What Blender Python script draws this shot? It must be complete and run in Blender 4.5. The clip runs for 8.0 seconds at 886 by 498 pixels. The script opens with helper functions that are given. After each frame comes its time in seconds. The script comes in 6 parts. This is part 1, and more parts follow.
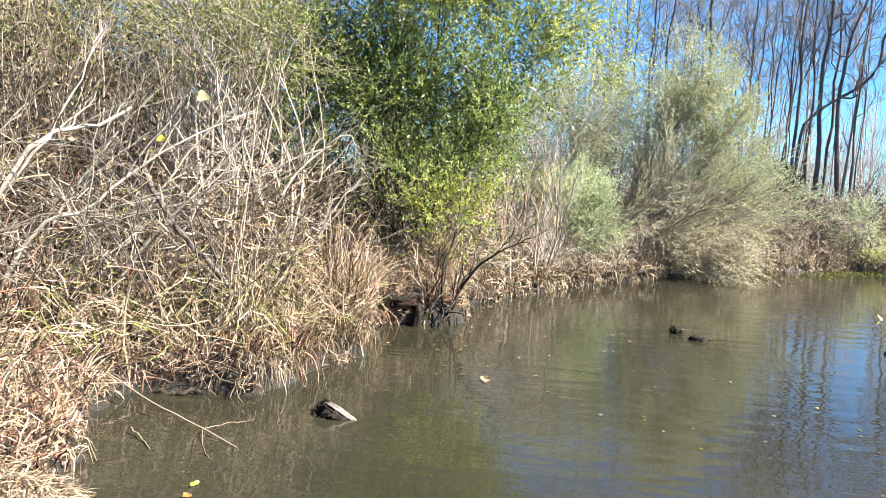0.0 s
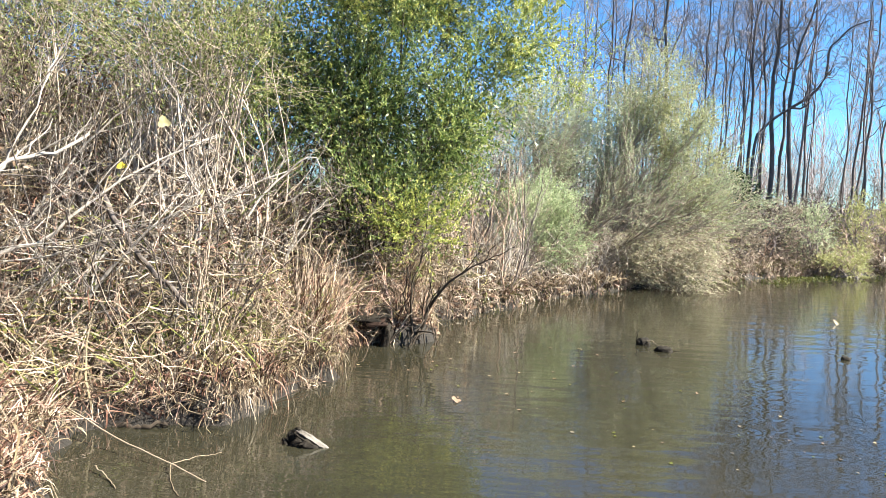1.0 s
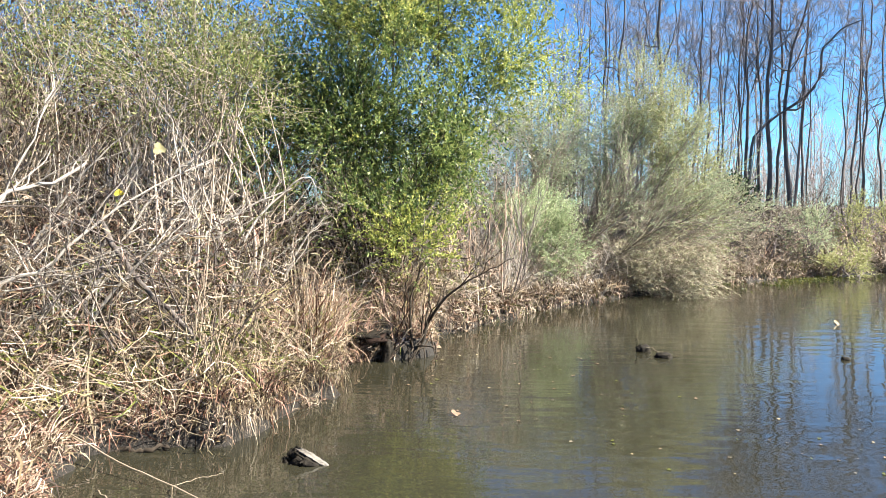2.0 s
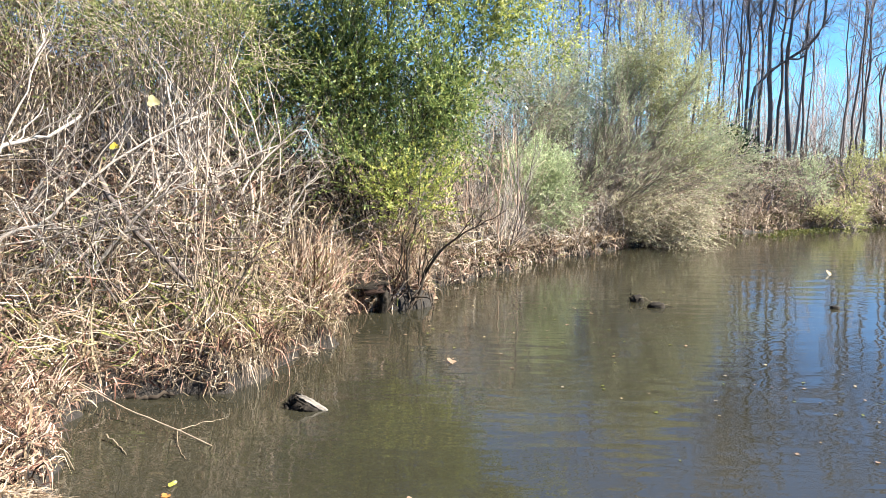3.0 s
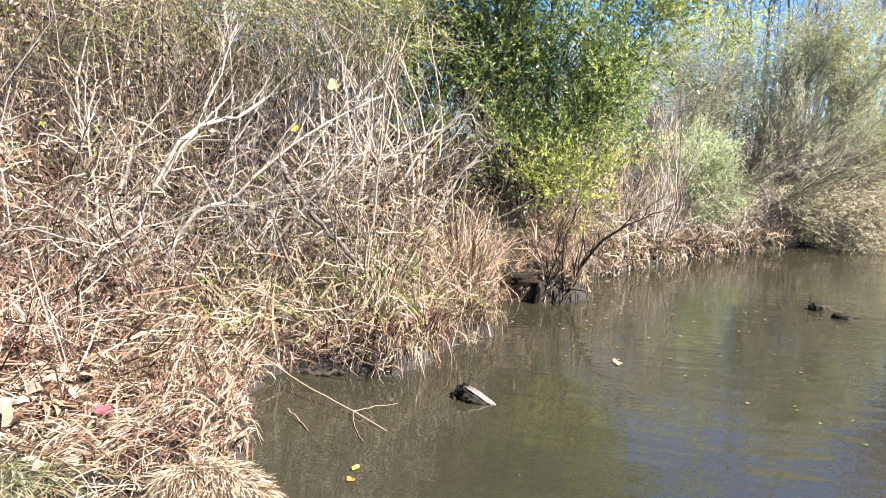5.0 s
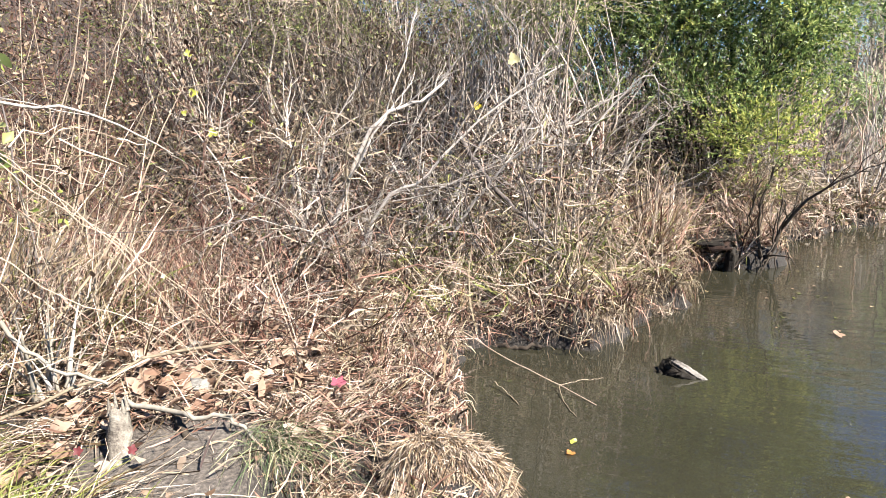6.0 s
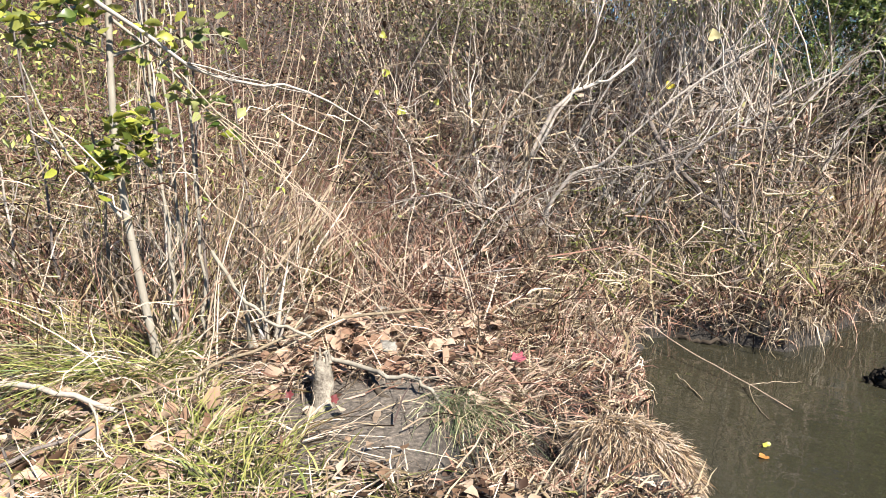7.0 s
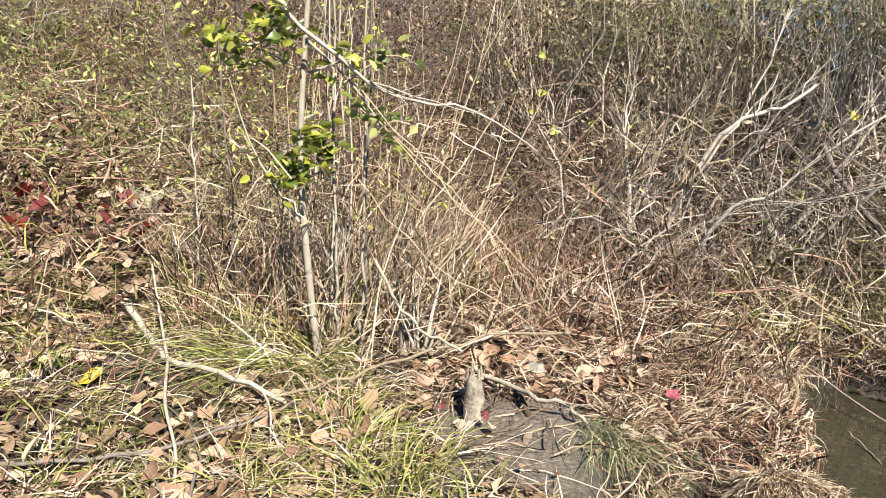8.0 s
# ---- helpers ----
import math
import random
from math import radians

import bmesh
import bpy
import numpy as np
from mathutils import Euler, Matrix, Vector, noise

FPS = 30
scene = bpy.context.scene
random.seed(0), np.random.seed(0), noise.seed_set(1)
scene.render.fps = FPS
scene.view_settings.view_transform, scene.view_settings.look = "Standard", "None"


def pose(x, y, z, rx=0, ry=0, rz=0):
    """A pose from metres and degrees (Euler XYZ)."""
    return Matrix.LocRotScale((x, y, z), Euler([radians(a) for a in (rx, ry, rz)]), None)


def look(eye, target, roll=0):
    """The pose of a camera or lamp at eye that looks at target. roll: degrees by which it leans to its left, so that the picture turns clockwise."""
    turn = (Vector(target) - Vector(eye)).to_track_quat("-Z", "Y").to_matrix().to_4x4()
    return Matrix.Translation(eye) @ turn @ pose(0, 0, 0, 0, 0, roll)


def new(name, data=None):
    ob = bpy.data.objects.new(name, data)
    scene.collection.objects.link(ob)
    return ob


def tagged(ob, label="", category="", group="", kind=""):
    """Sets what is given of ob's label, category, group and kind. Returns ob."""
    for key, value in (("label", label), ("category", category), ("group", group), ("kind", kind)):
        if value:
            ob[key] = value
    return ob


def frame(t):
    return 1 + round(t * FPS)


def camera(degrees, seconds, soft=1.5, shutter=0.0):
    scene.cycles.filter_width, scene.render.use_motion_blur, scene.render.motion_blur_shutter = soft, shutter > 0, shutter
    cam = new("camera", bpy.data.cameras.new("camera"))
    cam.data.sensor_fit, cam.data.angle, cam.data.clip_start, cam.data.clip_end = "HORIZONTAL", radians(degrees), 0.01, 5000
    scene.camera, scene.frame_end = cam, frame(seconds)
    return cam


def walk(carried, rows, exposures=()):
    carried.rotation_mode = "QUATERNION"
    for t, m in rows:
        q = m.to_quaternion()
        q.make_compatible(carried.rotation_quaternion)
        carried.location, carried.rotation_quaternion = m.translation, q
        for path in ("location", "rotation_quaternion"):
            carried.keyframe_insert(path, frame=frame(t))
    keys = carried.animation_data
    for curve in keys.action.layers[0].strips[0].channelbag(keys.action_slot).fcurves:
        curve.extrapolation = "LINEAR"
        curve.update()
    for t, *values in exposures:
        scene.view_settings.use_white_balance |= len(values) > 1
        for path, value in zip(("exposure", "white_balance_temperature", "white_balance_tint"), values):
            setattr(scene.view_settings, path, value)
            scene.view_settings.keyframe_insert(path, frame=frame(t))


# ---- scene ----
cam = camera(68.91, 8.0, soft=0.6)
PATH = [
    (0.0, (0.266, 0.149, 1.517), 5.92, -5.93, 3.35),
    (0.5, (0.265, 0.134, 1.566), 4.03, -4.46, 1.65),
    (1.0, (0.250, 0.142, 1.585), 2.99, -4.69, 2.21),
    (1.5, (0.266, 0.125, 1.604), 3.53, -4.06, 0.80),
    (1.7, (0.297, 0.104, 1.606), 3.64, -3.81, 0.14),
    (2.8, (0.351, 0.051, 1.610), 2.52, -3.37, 0.89),
    (3.0, (0.360, 0.029, 1.595), 3.26, -7.66, -0.07),
    (3.2, (0.330, 0.099, 1.613), 3.69, -12.28, -2.37),
    (3.5, (0.285, 0.203, 1.638), 2.41, -12.74, -1.46),
    (4.0, (0.229, 0.163, 1.678), 0.59, -11.04, -1.92),
    (4.2, (0.195, 0.153, 1.666), 4.47, -10.20, -3.30),
    (4.5, (0.143, 0.140, 1.648), 9.25, -9.18, -0.43),
    (4.7, (0.081, 0.145, 1.639), 11.79, -9.00, 0.74),
    (5.8, (-0.231, 0.059, 1.680), 22.91, -11.99, -1.99),
    (6.0, (-0.289, 0.033, 1.680), 27.70, -11.82, -3.62),
    (6.5, (-0.349, 0.018, 1.667), 34.23, -12.54, -2.82),
    (7.0, (-0.409, -0.088, 1.677), 41.82, -12.58, -3.30),
    (7.5, (-0.468, -0.202, 1.700), 49.00, -11.40, -2.27),
    (8.0, (-0.525, -0.245, 1.728), 52.75, -10.98, -1.16),
]


def aimed(eye, yaw, pitch, roll):
    y, p = radians(yaw), radians(pitch)
    ahead = Vector((-math.sin(y) * math.cos(p), math.cos(y) * math.cos(p), math.sin(p)))
    return look(eye, Vector(eye) + ahead, roll)


walk(cam, [(t, aimed(e, y, p, r)) for t, e, y, p, r in PATH], exposures=[(0.0, 2.76, 6450, 6), (1.0, 2.66, 6400, 6), (1.5, 2.62, 6400, 6), (3.0, 2.63, 6350, 9), (3.5, 2.73, 6250, 9), (4.0, 2.78, 6300, 10), (4.6, 2.88, 6400, 11), (6.0, 2.54, 6150, 11), (6.5, 2.45, 6100, 11), (7.0, 2.26, 6300, 10), (8.0, 2.19, 6600, 7)])

# ---- sky and sun ----
SUN_EL, SUN_AZ = 44.0, 101.0  # the azimuth runs clockwise from +y
world = bpy.data.worlds.new("world")
scene.world = world
world.use_nodes = True
wn = world.node_tree
sky = wn.nodes.new("ShaderNodeTexSky")
sky.sky_type = "NISHITA"
sky.sun_disc = False
sky.sun_elevation, sky.sun_rotation = radians(SUN_EL), radians(SUN_AZ)
sky.air_density, sky.dust_density, sky.ozone_density = 1.0, 0.0, 4.0
tint = wn.nodes.new("ShaderNodeMix")
tint.data_type, tint.blend_type = "RGBA", "MULTIPLY"
tint.inputs[0].default_value, tint.inputs[7].default_value = 1.0, (0.54, 0.89, 1.16, 1)
wn.links.new(sky.outputs[0], tint.inputs[6])
wn.links.new(tint.outputs[2], wn.nodes["Background"].inputs[0])
wn.nodes["Background"].inputs[1].default_value = 0.0345
sun = new("sun", bpy.data.lights.new("sun", "SUN"))
sun.data.energy, sun.data.angle, sun.data.color = 5.0, radians(0.53), (1.0, 0.925, 0.80)
sd = Vector((math.sin(radians(SUN_AZ)) * math.cos(radians(SUN_EL)), math.cos(radians(SUN_AZ)) * math.cos(radians(SUN_EL)), math.sin(radians(SUN_EL))))
sun.matrix_world = look(sd * 60, (0, 0, 0))


# ---- materials ----
def nodes_of(name):
    m = bpy.data.materials.new(name)
    m.use_nodes = True
    return m, m.node_tree, m.node_tree.nodes["Principled BSDF"]


def ramp(nt, fac, stops):
    r = nt.nodes.new("ShaderNodeValToRGB")
    while len(r.color_ramp.elements) < len(stops):
        r.color_ramp.elements.new(0.5)
    for e, (p, c) in zip(r.color_ramp.elements, stops):
        e.position, e.color = p, (*c, 1)
    nt.links.new(fac, r.inputs[0])
    return r.outputs[0]


def noise_tex(nt, scale, detail=4.0, rough=0.6, stretch=None):
    co = nt.nodes.new("ShaderNodeTexCoord")
    mp = nt.nodes.new("ShaderNodeMapping")
    if stretch:
        mp.inputs["Scale"].default_value = stretch
    nt.links.new(co.outputs["Object"], mp.inputs[0])
    n = nt.nodes.new("ShaderNodeTexNoise")
    n.inputs["Scale"].default_value, n.inputs["Detail"].default_value, n.inputs["Roughness"].default_value = scale, detail, rough
    nt.links.new(mp.outputs[0], n.inputs[0])
    return n.outputs[0]


def mixed(nt, fac, a, b, mode="MIX"):
    m = nt.nodes.new("ShaderNodeMix")
    m.data_type, m.blend_type = "RGBA", mode
    for sock, v in ((m.inputs[0], fac), (m.inputs[6], a), (m.inputs[7], b)):
        if isinstance(v, (int, float)):
            sock.default_value = v
        elif isinstance(v, tuple):
            sock.default_value = (*v, 1)
        else:
            nt.links.new(v, sock)
    return m.outputs[2]


def math_node(nt, op, a, b=0.0, c=0.0):
    m = nt.nodes.new("ShaderNodeMath")
    m.operation = op
    for sock, v in zip(m.inputs, (a, b, c)):
        if isinstance(v, (int, float)):
            sock.default_value = v
        else:
            nt.links.new(v, sock)
    return m.outputs[0]


def bump(nt, bsdf, height, strength, distance):
    b = nt.nodes.new("ShaderNodeBump")
    b.inputs["Strength"].default_value, b.inputs["Distance"].default_value = strength, distance
    nt.links.new(height, b.inputs["Height"])
    nt.links.new(b.outputs[0], bsdf.inputs["Normal"])


def plant(name, stops, rough=0.6, see=0.25, patch=0.4, spec=0.18):
    """Leaf or blade: each one has its own tone, mottled in drifts half a metre wide; light shines through thin tissue."""
    m, nt, b = nodes_of(name)
    isl = nt.nodes.new("ShaderNodeNewGeometry").outputs["Random Per Island"]
    drift = noise_tex(nt, 3.2, 4.0, 0.7)
    f = math_node(nt, "ADD", math_node(nt, "MULTIPLY", isl, 1 - patch), math_node(nt, "MULTIPLY", drift, patch))
    col = ramp(nt, f, stops)
    fine = noise_tex(nt, 60.0, 3.0)
    col = mixed(nt, 0.35, col, ramp(nt, fine, [(0.3, (0.45, 0.42, 0.4)), (0.7, (1, 1, 1))]), "MULTIPLY")
    nt.links.new(col, b.inputs["Base Color"])
    b.inputs["Roughness"].default_value = rough
    b.inputs["Specular IOR Level"].default_value = spec
    if see:
        tr = nt.nodes.new("ShaderNodeBsdfTranslucent")
        nt.links.new(col, tr.inputs[0])
        mx = nt.nodes.new("ShaderNodeMixShader")
        mx.inputs[0].default_value = see
        nt.links.new(b.outputs[0], mx.inputs[1])
        nt.links.new(tr.outputs[0], mx.inputs[2])
        nt.links.new(mx.outputs[0], nt.nodes["Material Output"].inputs[0])
    return m


def bark(name, stops, scale=30.0, depth=0.004, rough=0.85):
    m, nt, b = nodes_of(name)
    isl = nt.nodes.new("ShaderNodeNewGeometry").outputs["Random Per Island"]
    n = noise_tex(nt, scale, 6.0, 0.65, (1, 1, 0.25))
    big = noise_tex(nt, 2.5, 3.0)
    f = math_node(nt, "ADD", math_node(nt, "MULTIPLY", n, 0.55), math_node(nt, "ADD", math_node(nt, "MULTIPLY", isl, 0.25), math_node(nt, "MULTIPLY", big, 0.25)))
    nt.links.new(ramp(nt, f, stops), b.inputs["Base Color"])
    b.inputs["Roughness"].default_value = rough
    b.inputs["Specular IOR Level"].default_value = 0.12
    bump(nt, b, n, 0.8, depth)
    return m


STRAW = plant("straw", [(0.30, (0.014, 0.008, 0.0042)), (0.43, (0.078, 0.052, 0.027)), (0.60, (0.215, 0.165, 0.100)), (0.8, (0.36, 0.312, 0.234))], 0.55, 0.05)
STRAW_RED = plant("red straw", [(0.30, (0.020, 0.0085, 0.006)), (0.46, (0.118, 0.056, 0.038)), (0.66, (0.270, 0.161, 0.118)), (0.88, (0.41, 0.312, 0.270))], 0.6, 0.05)
# orange-tan straw with the brightness of full sun put into its colour
STRAW_SUN = plant("sunlit orange-tan straw", [(0.22, (0.085, 0.050, 0.028)), (0.42, (0.245, 0.165, 0.098)), (0.64, (0.365, 0.275, 0.182)), (0.88, (0.45, 0.375, 0.285))], 0.55, 0.1)
STRAW_PALE = plant("pale straw", [(0.22, (0.045, 0.031, 0.021)), (0.40, (0.175, 0.132, 0.095)), (0.6, (0.325, 0.257, 0.196)), (0.85, (0.45, 0.382, 0.315))], 0.5, 0.05)
GRASS = plant("green grass", [(0.27, (0.0339, 0.0465, 0.0102)), (0.52, (0.0832, 0.0928, 0.0205)), (0.72, (0.151, 0.148, 0.0409)), (0.9, (0.234, 0.202, 0.0888))], 0.5, 0.3)
GRASS_BLUE = plant("sedge", [(0.2, (0.050, 0.080, 0.036)), (0.5, (0.135, 0.170, 0.082)), (0.7, (0.27, 0.275, 0.155)), (0.92, (0.43, 0.37, 0.235))], 0.45, 0.3)
GRASS_LIME = plant("fresh grass", [(0.2, (0.066, 0.090, 0.020)), (0.45, (0.160, 0.180, 0.044)), (0.7, (0.285, 0.265, 0.100)), (0.92, (0.40, 0.335, 0.21))], 0.45, 0.3)
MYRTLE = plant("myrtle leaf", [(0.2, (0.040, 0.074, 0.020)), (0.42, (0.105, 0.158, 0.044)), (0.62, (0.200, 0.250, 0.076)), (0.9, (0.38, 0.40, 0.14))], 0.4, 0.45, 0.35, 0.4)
# yellow of the leaf itself, raised further to look sunlit on the myrtle
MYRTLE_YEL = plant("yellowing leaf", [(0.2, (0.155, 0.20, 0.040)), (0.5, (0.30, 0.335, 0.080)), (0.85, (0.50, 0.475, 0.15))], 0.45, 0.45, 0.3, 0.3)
OLIVE = plant("olive leaf", [(0.2, (0.0763, 0.1, 0.0334)), (0.5, (0.166, 0.188, 0.0599)), (0.8, (0.282, 0.288, 0.12)), (0.95, (0.384, 0.326, 0.134))], 0.45, 0.45, 0.3)
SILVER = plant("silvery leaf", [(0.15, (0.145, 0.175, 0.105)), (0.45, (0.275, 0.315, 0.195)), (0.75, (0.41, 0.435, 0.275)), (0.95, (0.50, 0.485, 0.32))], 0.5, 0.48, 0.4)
SILVER_BLUE = plant("grey-green leaf", [(0.2, (0.195, 0.25, 0.13)), (0.5, (0.35, 0.415, 0.235)), (0.8, (0.48, 0.52, 0.33))], 0.5, 0.48, 0.35)
FAR_STRAW = plant("pinkish dead straw", [(0.2, (0.085, 0.062, 0.046)), (0.42, (0.225, 0.172, 0.132)), (0.65, (0.335, 0.272, 0.215)), (0.9, (0.42, 0.36, 0.30))], 0.6, 0.1)
WILLOW_GREY = plant("grey willow leaf", [(0.2, (0.17, 0.165, 0.105)), (0.5, (0.34, 0.325, 0.215)), (0.8, (0.48, 0.455, 0.32))], 0.55, 0.48, 0.3)
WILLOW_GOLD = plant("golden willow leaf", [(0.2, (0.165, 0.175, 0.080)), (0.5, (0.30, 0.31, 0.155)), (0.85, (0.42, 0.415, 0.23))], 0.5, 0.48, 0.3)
BRUSH_OLIVE = plant("olive-grey brush leaf", [(0.2, (0.14, 0.120, 0.092)), (0.5, (0.27, 0.235, 0.185)), (0.8, (0.38, 0.33, 0.27))], 0.6, 0.4, 0.35)
LITTER = plant("dry leaf", [(0.24, (0.036, 0.020, 0.013)), (0.44, (0.120, 0.075, 0.048)), (0.66, (0.215, 0.152, 0.106)), (0.9, (0.31, 0.248, 0.19))], 0.6, 0.15, 0.25)
EVERGREEN = plant("evergreen leaf", [(0.2, (0.0112, 0.028, 0.0084)), (0.6, (0.028, 0.0616, 0.0168)), (0.9, (0.056, 0.101, 0.028))], 0.4, 0.15)
YELLOW_BUSH = plant("yellow-green bush leaf", [(0.2, (0.19, 0.195, 0.075)), (0.5, (0.32, 0.325, 0.145)), (0.85, (0.42, 0.41, 0.21))], 0.5, 0.48)
# almost black, so that the leaves read as shade between the stems
SHADE_LEAF = plant("undergrowth leaf", [(0.2, (0.0101, 0.00605, 0.00403)), (0.5, (0.0269, 0.0168, 0.0101)), (0.75, (0.0302, 0.0302, 0.0118)), (0.9, (0.0672, 0.047, 0.0269))], 0.6, 0.1)
OLIVE_BROWN = plant("hillside leaf", [(0.15, (0.0275, 0.0160, 0.0103)), (0.45, (0.092, 0.057, 0.032)), (0.65, (0.122, 0.090, 0.043)), (0.85, (0.160, 0.122, 0.071))], 0.6, 0.15)
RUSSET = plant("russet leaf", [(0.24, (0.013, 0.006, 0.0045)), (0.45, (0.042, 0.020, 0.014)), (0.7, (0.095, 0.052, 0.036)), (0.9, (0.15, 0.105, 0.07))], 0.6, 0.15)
FAR_LEAF = plant("far undergrowth leaf", [(0.2, (0.056, 0.0448, 0.0336)), (0.5, (0.123, 0.101, 0.0784)), (0.8, (0.168, 0.157, 0.101))], 0.7, 0.15)
TWIG_TAN = bark("tan twig", [(0.32, (0.0603, 0.0424, 0.027)), (0.57, (0.131, 0.106, 0.0742)), (0.82, (0.198, 0.173, 0.131))])
TWIG_GREY = bark("grey twig", [(0.25, (0.034, 0.026, 0.0225)), (0.5, (0.079, 0.066, 0.060)), (0.75, (0.140, 0.122, 0.113))])
WILLOW_TWIG = bark("willow twig", [(0.25, (0.112, 0.0856, 0.0666)), (0.5, (0.264, 0.216, 0.174)), (0.75, (0.4, 0.335, 0.282))])
TWIG_RED = bark("red twig", [(0.25, (0.036, 0.015, 0.012)), (0.5, (0.100, 0.049, 0.039)), (0.75, (0.185, 0.115, 0.094))])
TWIG_WILLOW = bark("grey willow twig", [(0.25, (0.075, 0.062, 0.052)), (0.5, (0.18, 0.152, 0.130)), (0.75, (0.30, 0.26, 0.225))])
TWIG_ROSE = bark("rosy twig", [(0.25, (0.15, 0.086, 0.064)), (0.5, (0.32, 0.22, 0.168)), (0.75, (0.45, 0.355, 0.285))])
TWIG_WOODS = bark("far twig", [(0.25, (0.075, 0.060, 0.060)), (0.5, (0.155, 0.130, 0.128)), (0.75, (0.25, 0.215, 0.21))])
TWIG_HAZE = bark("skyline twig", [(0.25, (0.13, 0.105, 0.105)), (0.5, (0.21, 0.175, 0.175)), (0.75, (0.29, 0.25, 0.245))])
TWIG_DARK = bark("dark twig", [(0.25, (0.0118, 0.00824, 0.00588)), (0.5, (0.0306, 0.0235, 0.0177)), (0.75, (0.061, 0.0494, 0.0376))])
BLEACHED = bark("bleached wood", [(0.25, (0.095, 0.080, 0.067)), (0.5, (0.222, 0.196, 0.172)), (0.75, (0.345, 0.312, 0.282))], 45.0, 0.006)
BARK_DARK = bark("tree bark", [(0.25, (0.034, 0.027, 0.026)), (0.5, (0.092, 0.077, 0.071)), (0.75, (0.19, 0.162, 0.146))], 14.0, 0.02)
BARK_PALE = bark("pale bark", [(0.25, (0.14, 0.129, 0.112)), (0.5, (0.269, 0.252, 0.224)), (0.75, (0.392, 0.375, 0.336))], 14.0, 0.01)
BARK_SAPLING = bark("sapling bark", [(0.25, (0.082, 0.070, 0.054)), (0.5, (0.155, 0.138, 0.112)), (0.75, (0.225, 0.207, 0.174))], 40.0, 0.002)
BRANCH_PALE = bark("weathered branch", [(0.25, (0.115, 0.097, 0.080)), (0.5, (0.215, 0.188, 0.158)), (0.75, (0.30, 0.268, 0.232))], 40.0, 0.003)
LEAF_YELLOW = plant("yellow leaf", [(0.2, (0.314, 0.243, 0.0196)), (0.8, (0.353, 0.282, 0.0392))], 0.4, 0.2)
LEAF_LIME = plant("lime leaf", [(0.2, (0.157, 0.176, 0.0235)), (0.8, (0.243, 0.243, 0.047))], 0.4, 0.3)
LEAF_RED = plant("red leaf", [(0.2, (0.0638, 0.00458, 0.00458)), (0.8, (0.092, 0.0122, 0.0092))], 0.45, 0.2)
LEAF_MAROON = plant("maroon leaf", [(0.2, (0.0533, 0.01, 0.0134)), (0.8, (0.113, 0.03, 0.03))], 0.5, 0.2)
LEAF_PINK = plant("pink leaf", [(0.2, (0.174, 0.0309, 0.0515)), (0.8, (0.212, 0.0661, 0.0848))], 0.45, 0.2)
LEAF_ORANGE = plant("orange leaf", [(0.2, (0.243, 0.0944, 0.0235)), (0.8, (0.314, 0.165, 0.0549))], 0.45, 0.2)
LEAF_COPPER = plant("copper leaf", [(0.2, (0.125, 0.072, 0.048)), (0.5, (0.235, 0.152, 0.105)), (0.8, (0.335, 0.245, 0.185))], 0.5, 0.2)
LEAF_TAN = plant("tan leaf", [(0.2, (0.196, 0.149, 0.0864)), (0.8, (0.29, 0.235, 0.141))], 0.5, 0.2)
LEAF_PALE = plant("pale yellow leaf", [(0.2, (0.298, 0.258, 0.118)), (0.8, (0.337, 0.306, 0.176))], 0.45, 0.2)
LEAF_GREEN = plant("fresh leaf", [(0.2, (0.0392, 0.0666, 0.0118)), (0.5, (0.0976, 0.126, 0.0235)), (0.85, (0.215, 0.215, 0.047))], 0.35, 0.35, 0.2, 0.5)


def soil():
    m, nt, b = nodes_of("soil")
    n, f = noise_tex(nt, 3.0, 6.0), noise_tex(nt, 45.0, 6.0, 0.7)
    dry = ramp(nt, math_node(nt, "ADD", math_node(nt, "MULTIPLY", n, 0.5), math_node(nt, "MULTIPLY", f, 0.5)), [(0.3, (0.009, 0.006, 0.0042)), (0.5, (0.025, 0.0165, 0.011)), (0.7, (0.062, 0.041, 0.027))])
    mud = ramp(nt, f, [(0.3, (0.022, 0.017, 0.0135)), (0.5, (0.074, 0.060, 0.048)), (0.68, (0.165, 0.138, 0.114))])
    co = nt.nodes.new("ShaderNodeTexCoord").outputs["Object"]
    dist = nt.nodes.new("ShaderNodeVectorMath")
    dist.operation = "DISTANCE"
    nt.links.new(co, dist.inputs[0])
    dist.inputs[1].default_value = (-2.5, 1.75, 0.25)
    edge = math_node(nt, "ADD", dist.outputs["Value"], math_node(nt, "MULTIPLY", n, 0.5))
    tone = mixed(nt, ramp(nt, edge, [(0.68, (1, 1, 1)), (0.9, (0, 0, 0))]), dry, mud)
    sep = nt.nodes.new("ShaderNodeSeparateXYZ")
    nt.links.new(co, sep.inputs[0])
    # wet at the waterline; the dark tone runs on up the bank face
    dark_foot = ramp(nt, math_node(nt, "ADD", math_node(nt, "MULTIPLY", sep.outputs[2], 3.0), math_node(nt, "MULTIPLY", n, 0.3)), [(0.70, (1, 1, 1)), (0.98, (0, 0, 0))])
    nt.links.new(mixed(nt, dark_foot, tone, (0.011, 0.008, 0.0055)), b.inputs["Base Color"])
    b.inputs["Roughness"].default_value = 0.9
    bump(nt, b, math_node(nt, "ADD", f, math_node(nt, "MULTIPLY", n, 0.6)), 0.9, 0.03)
    return m


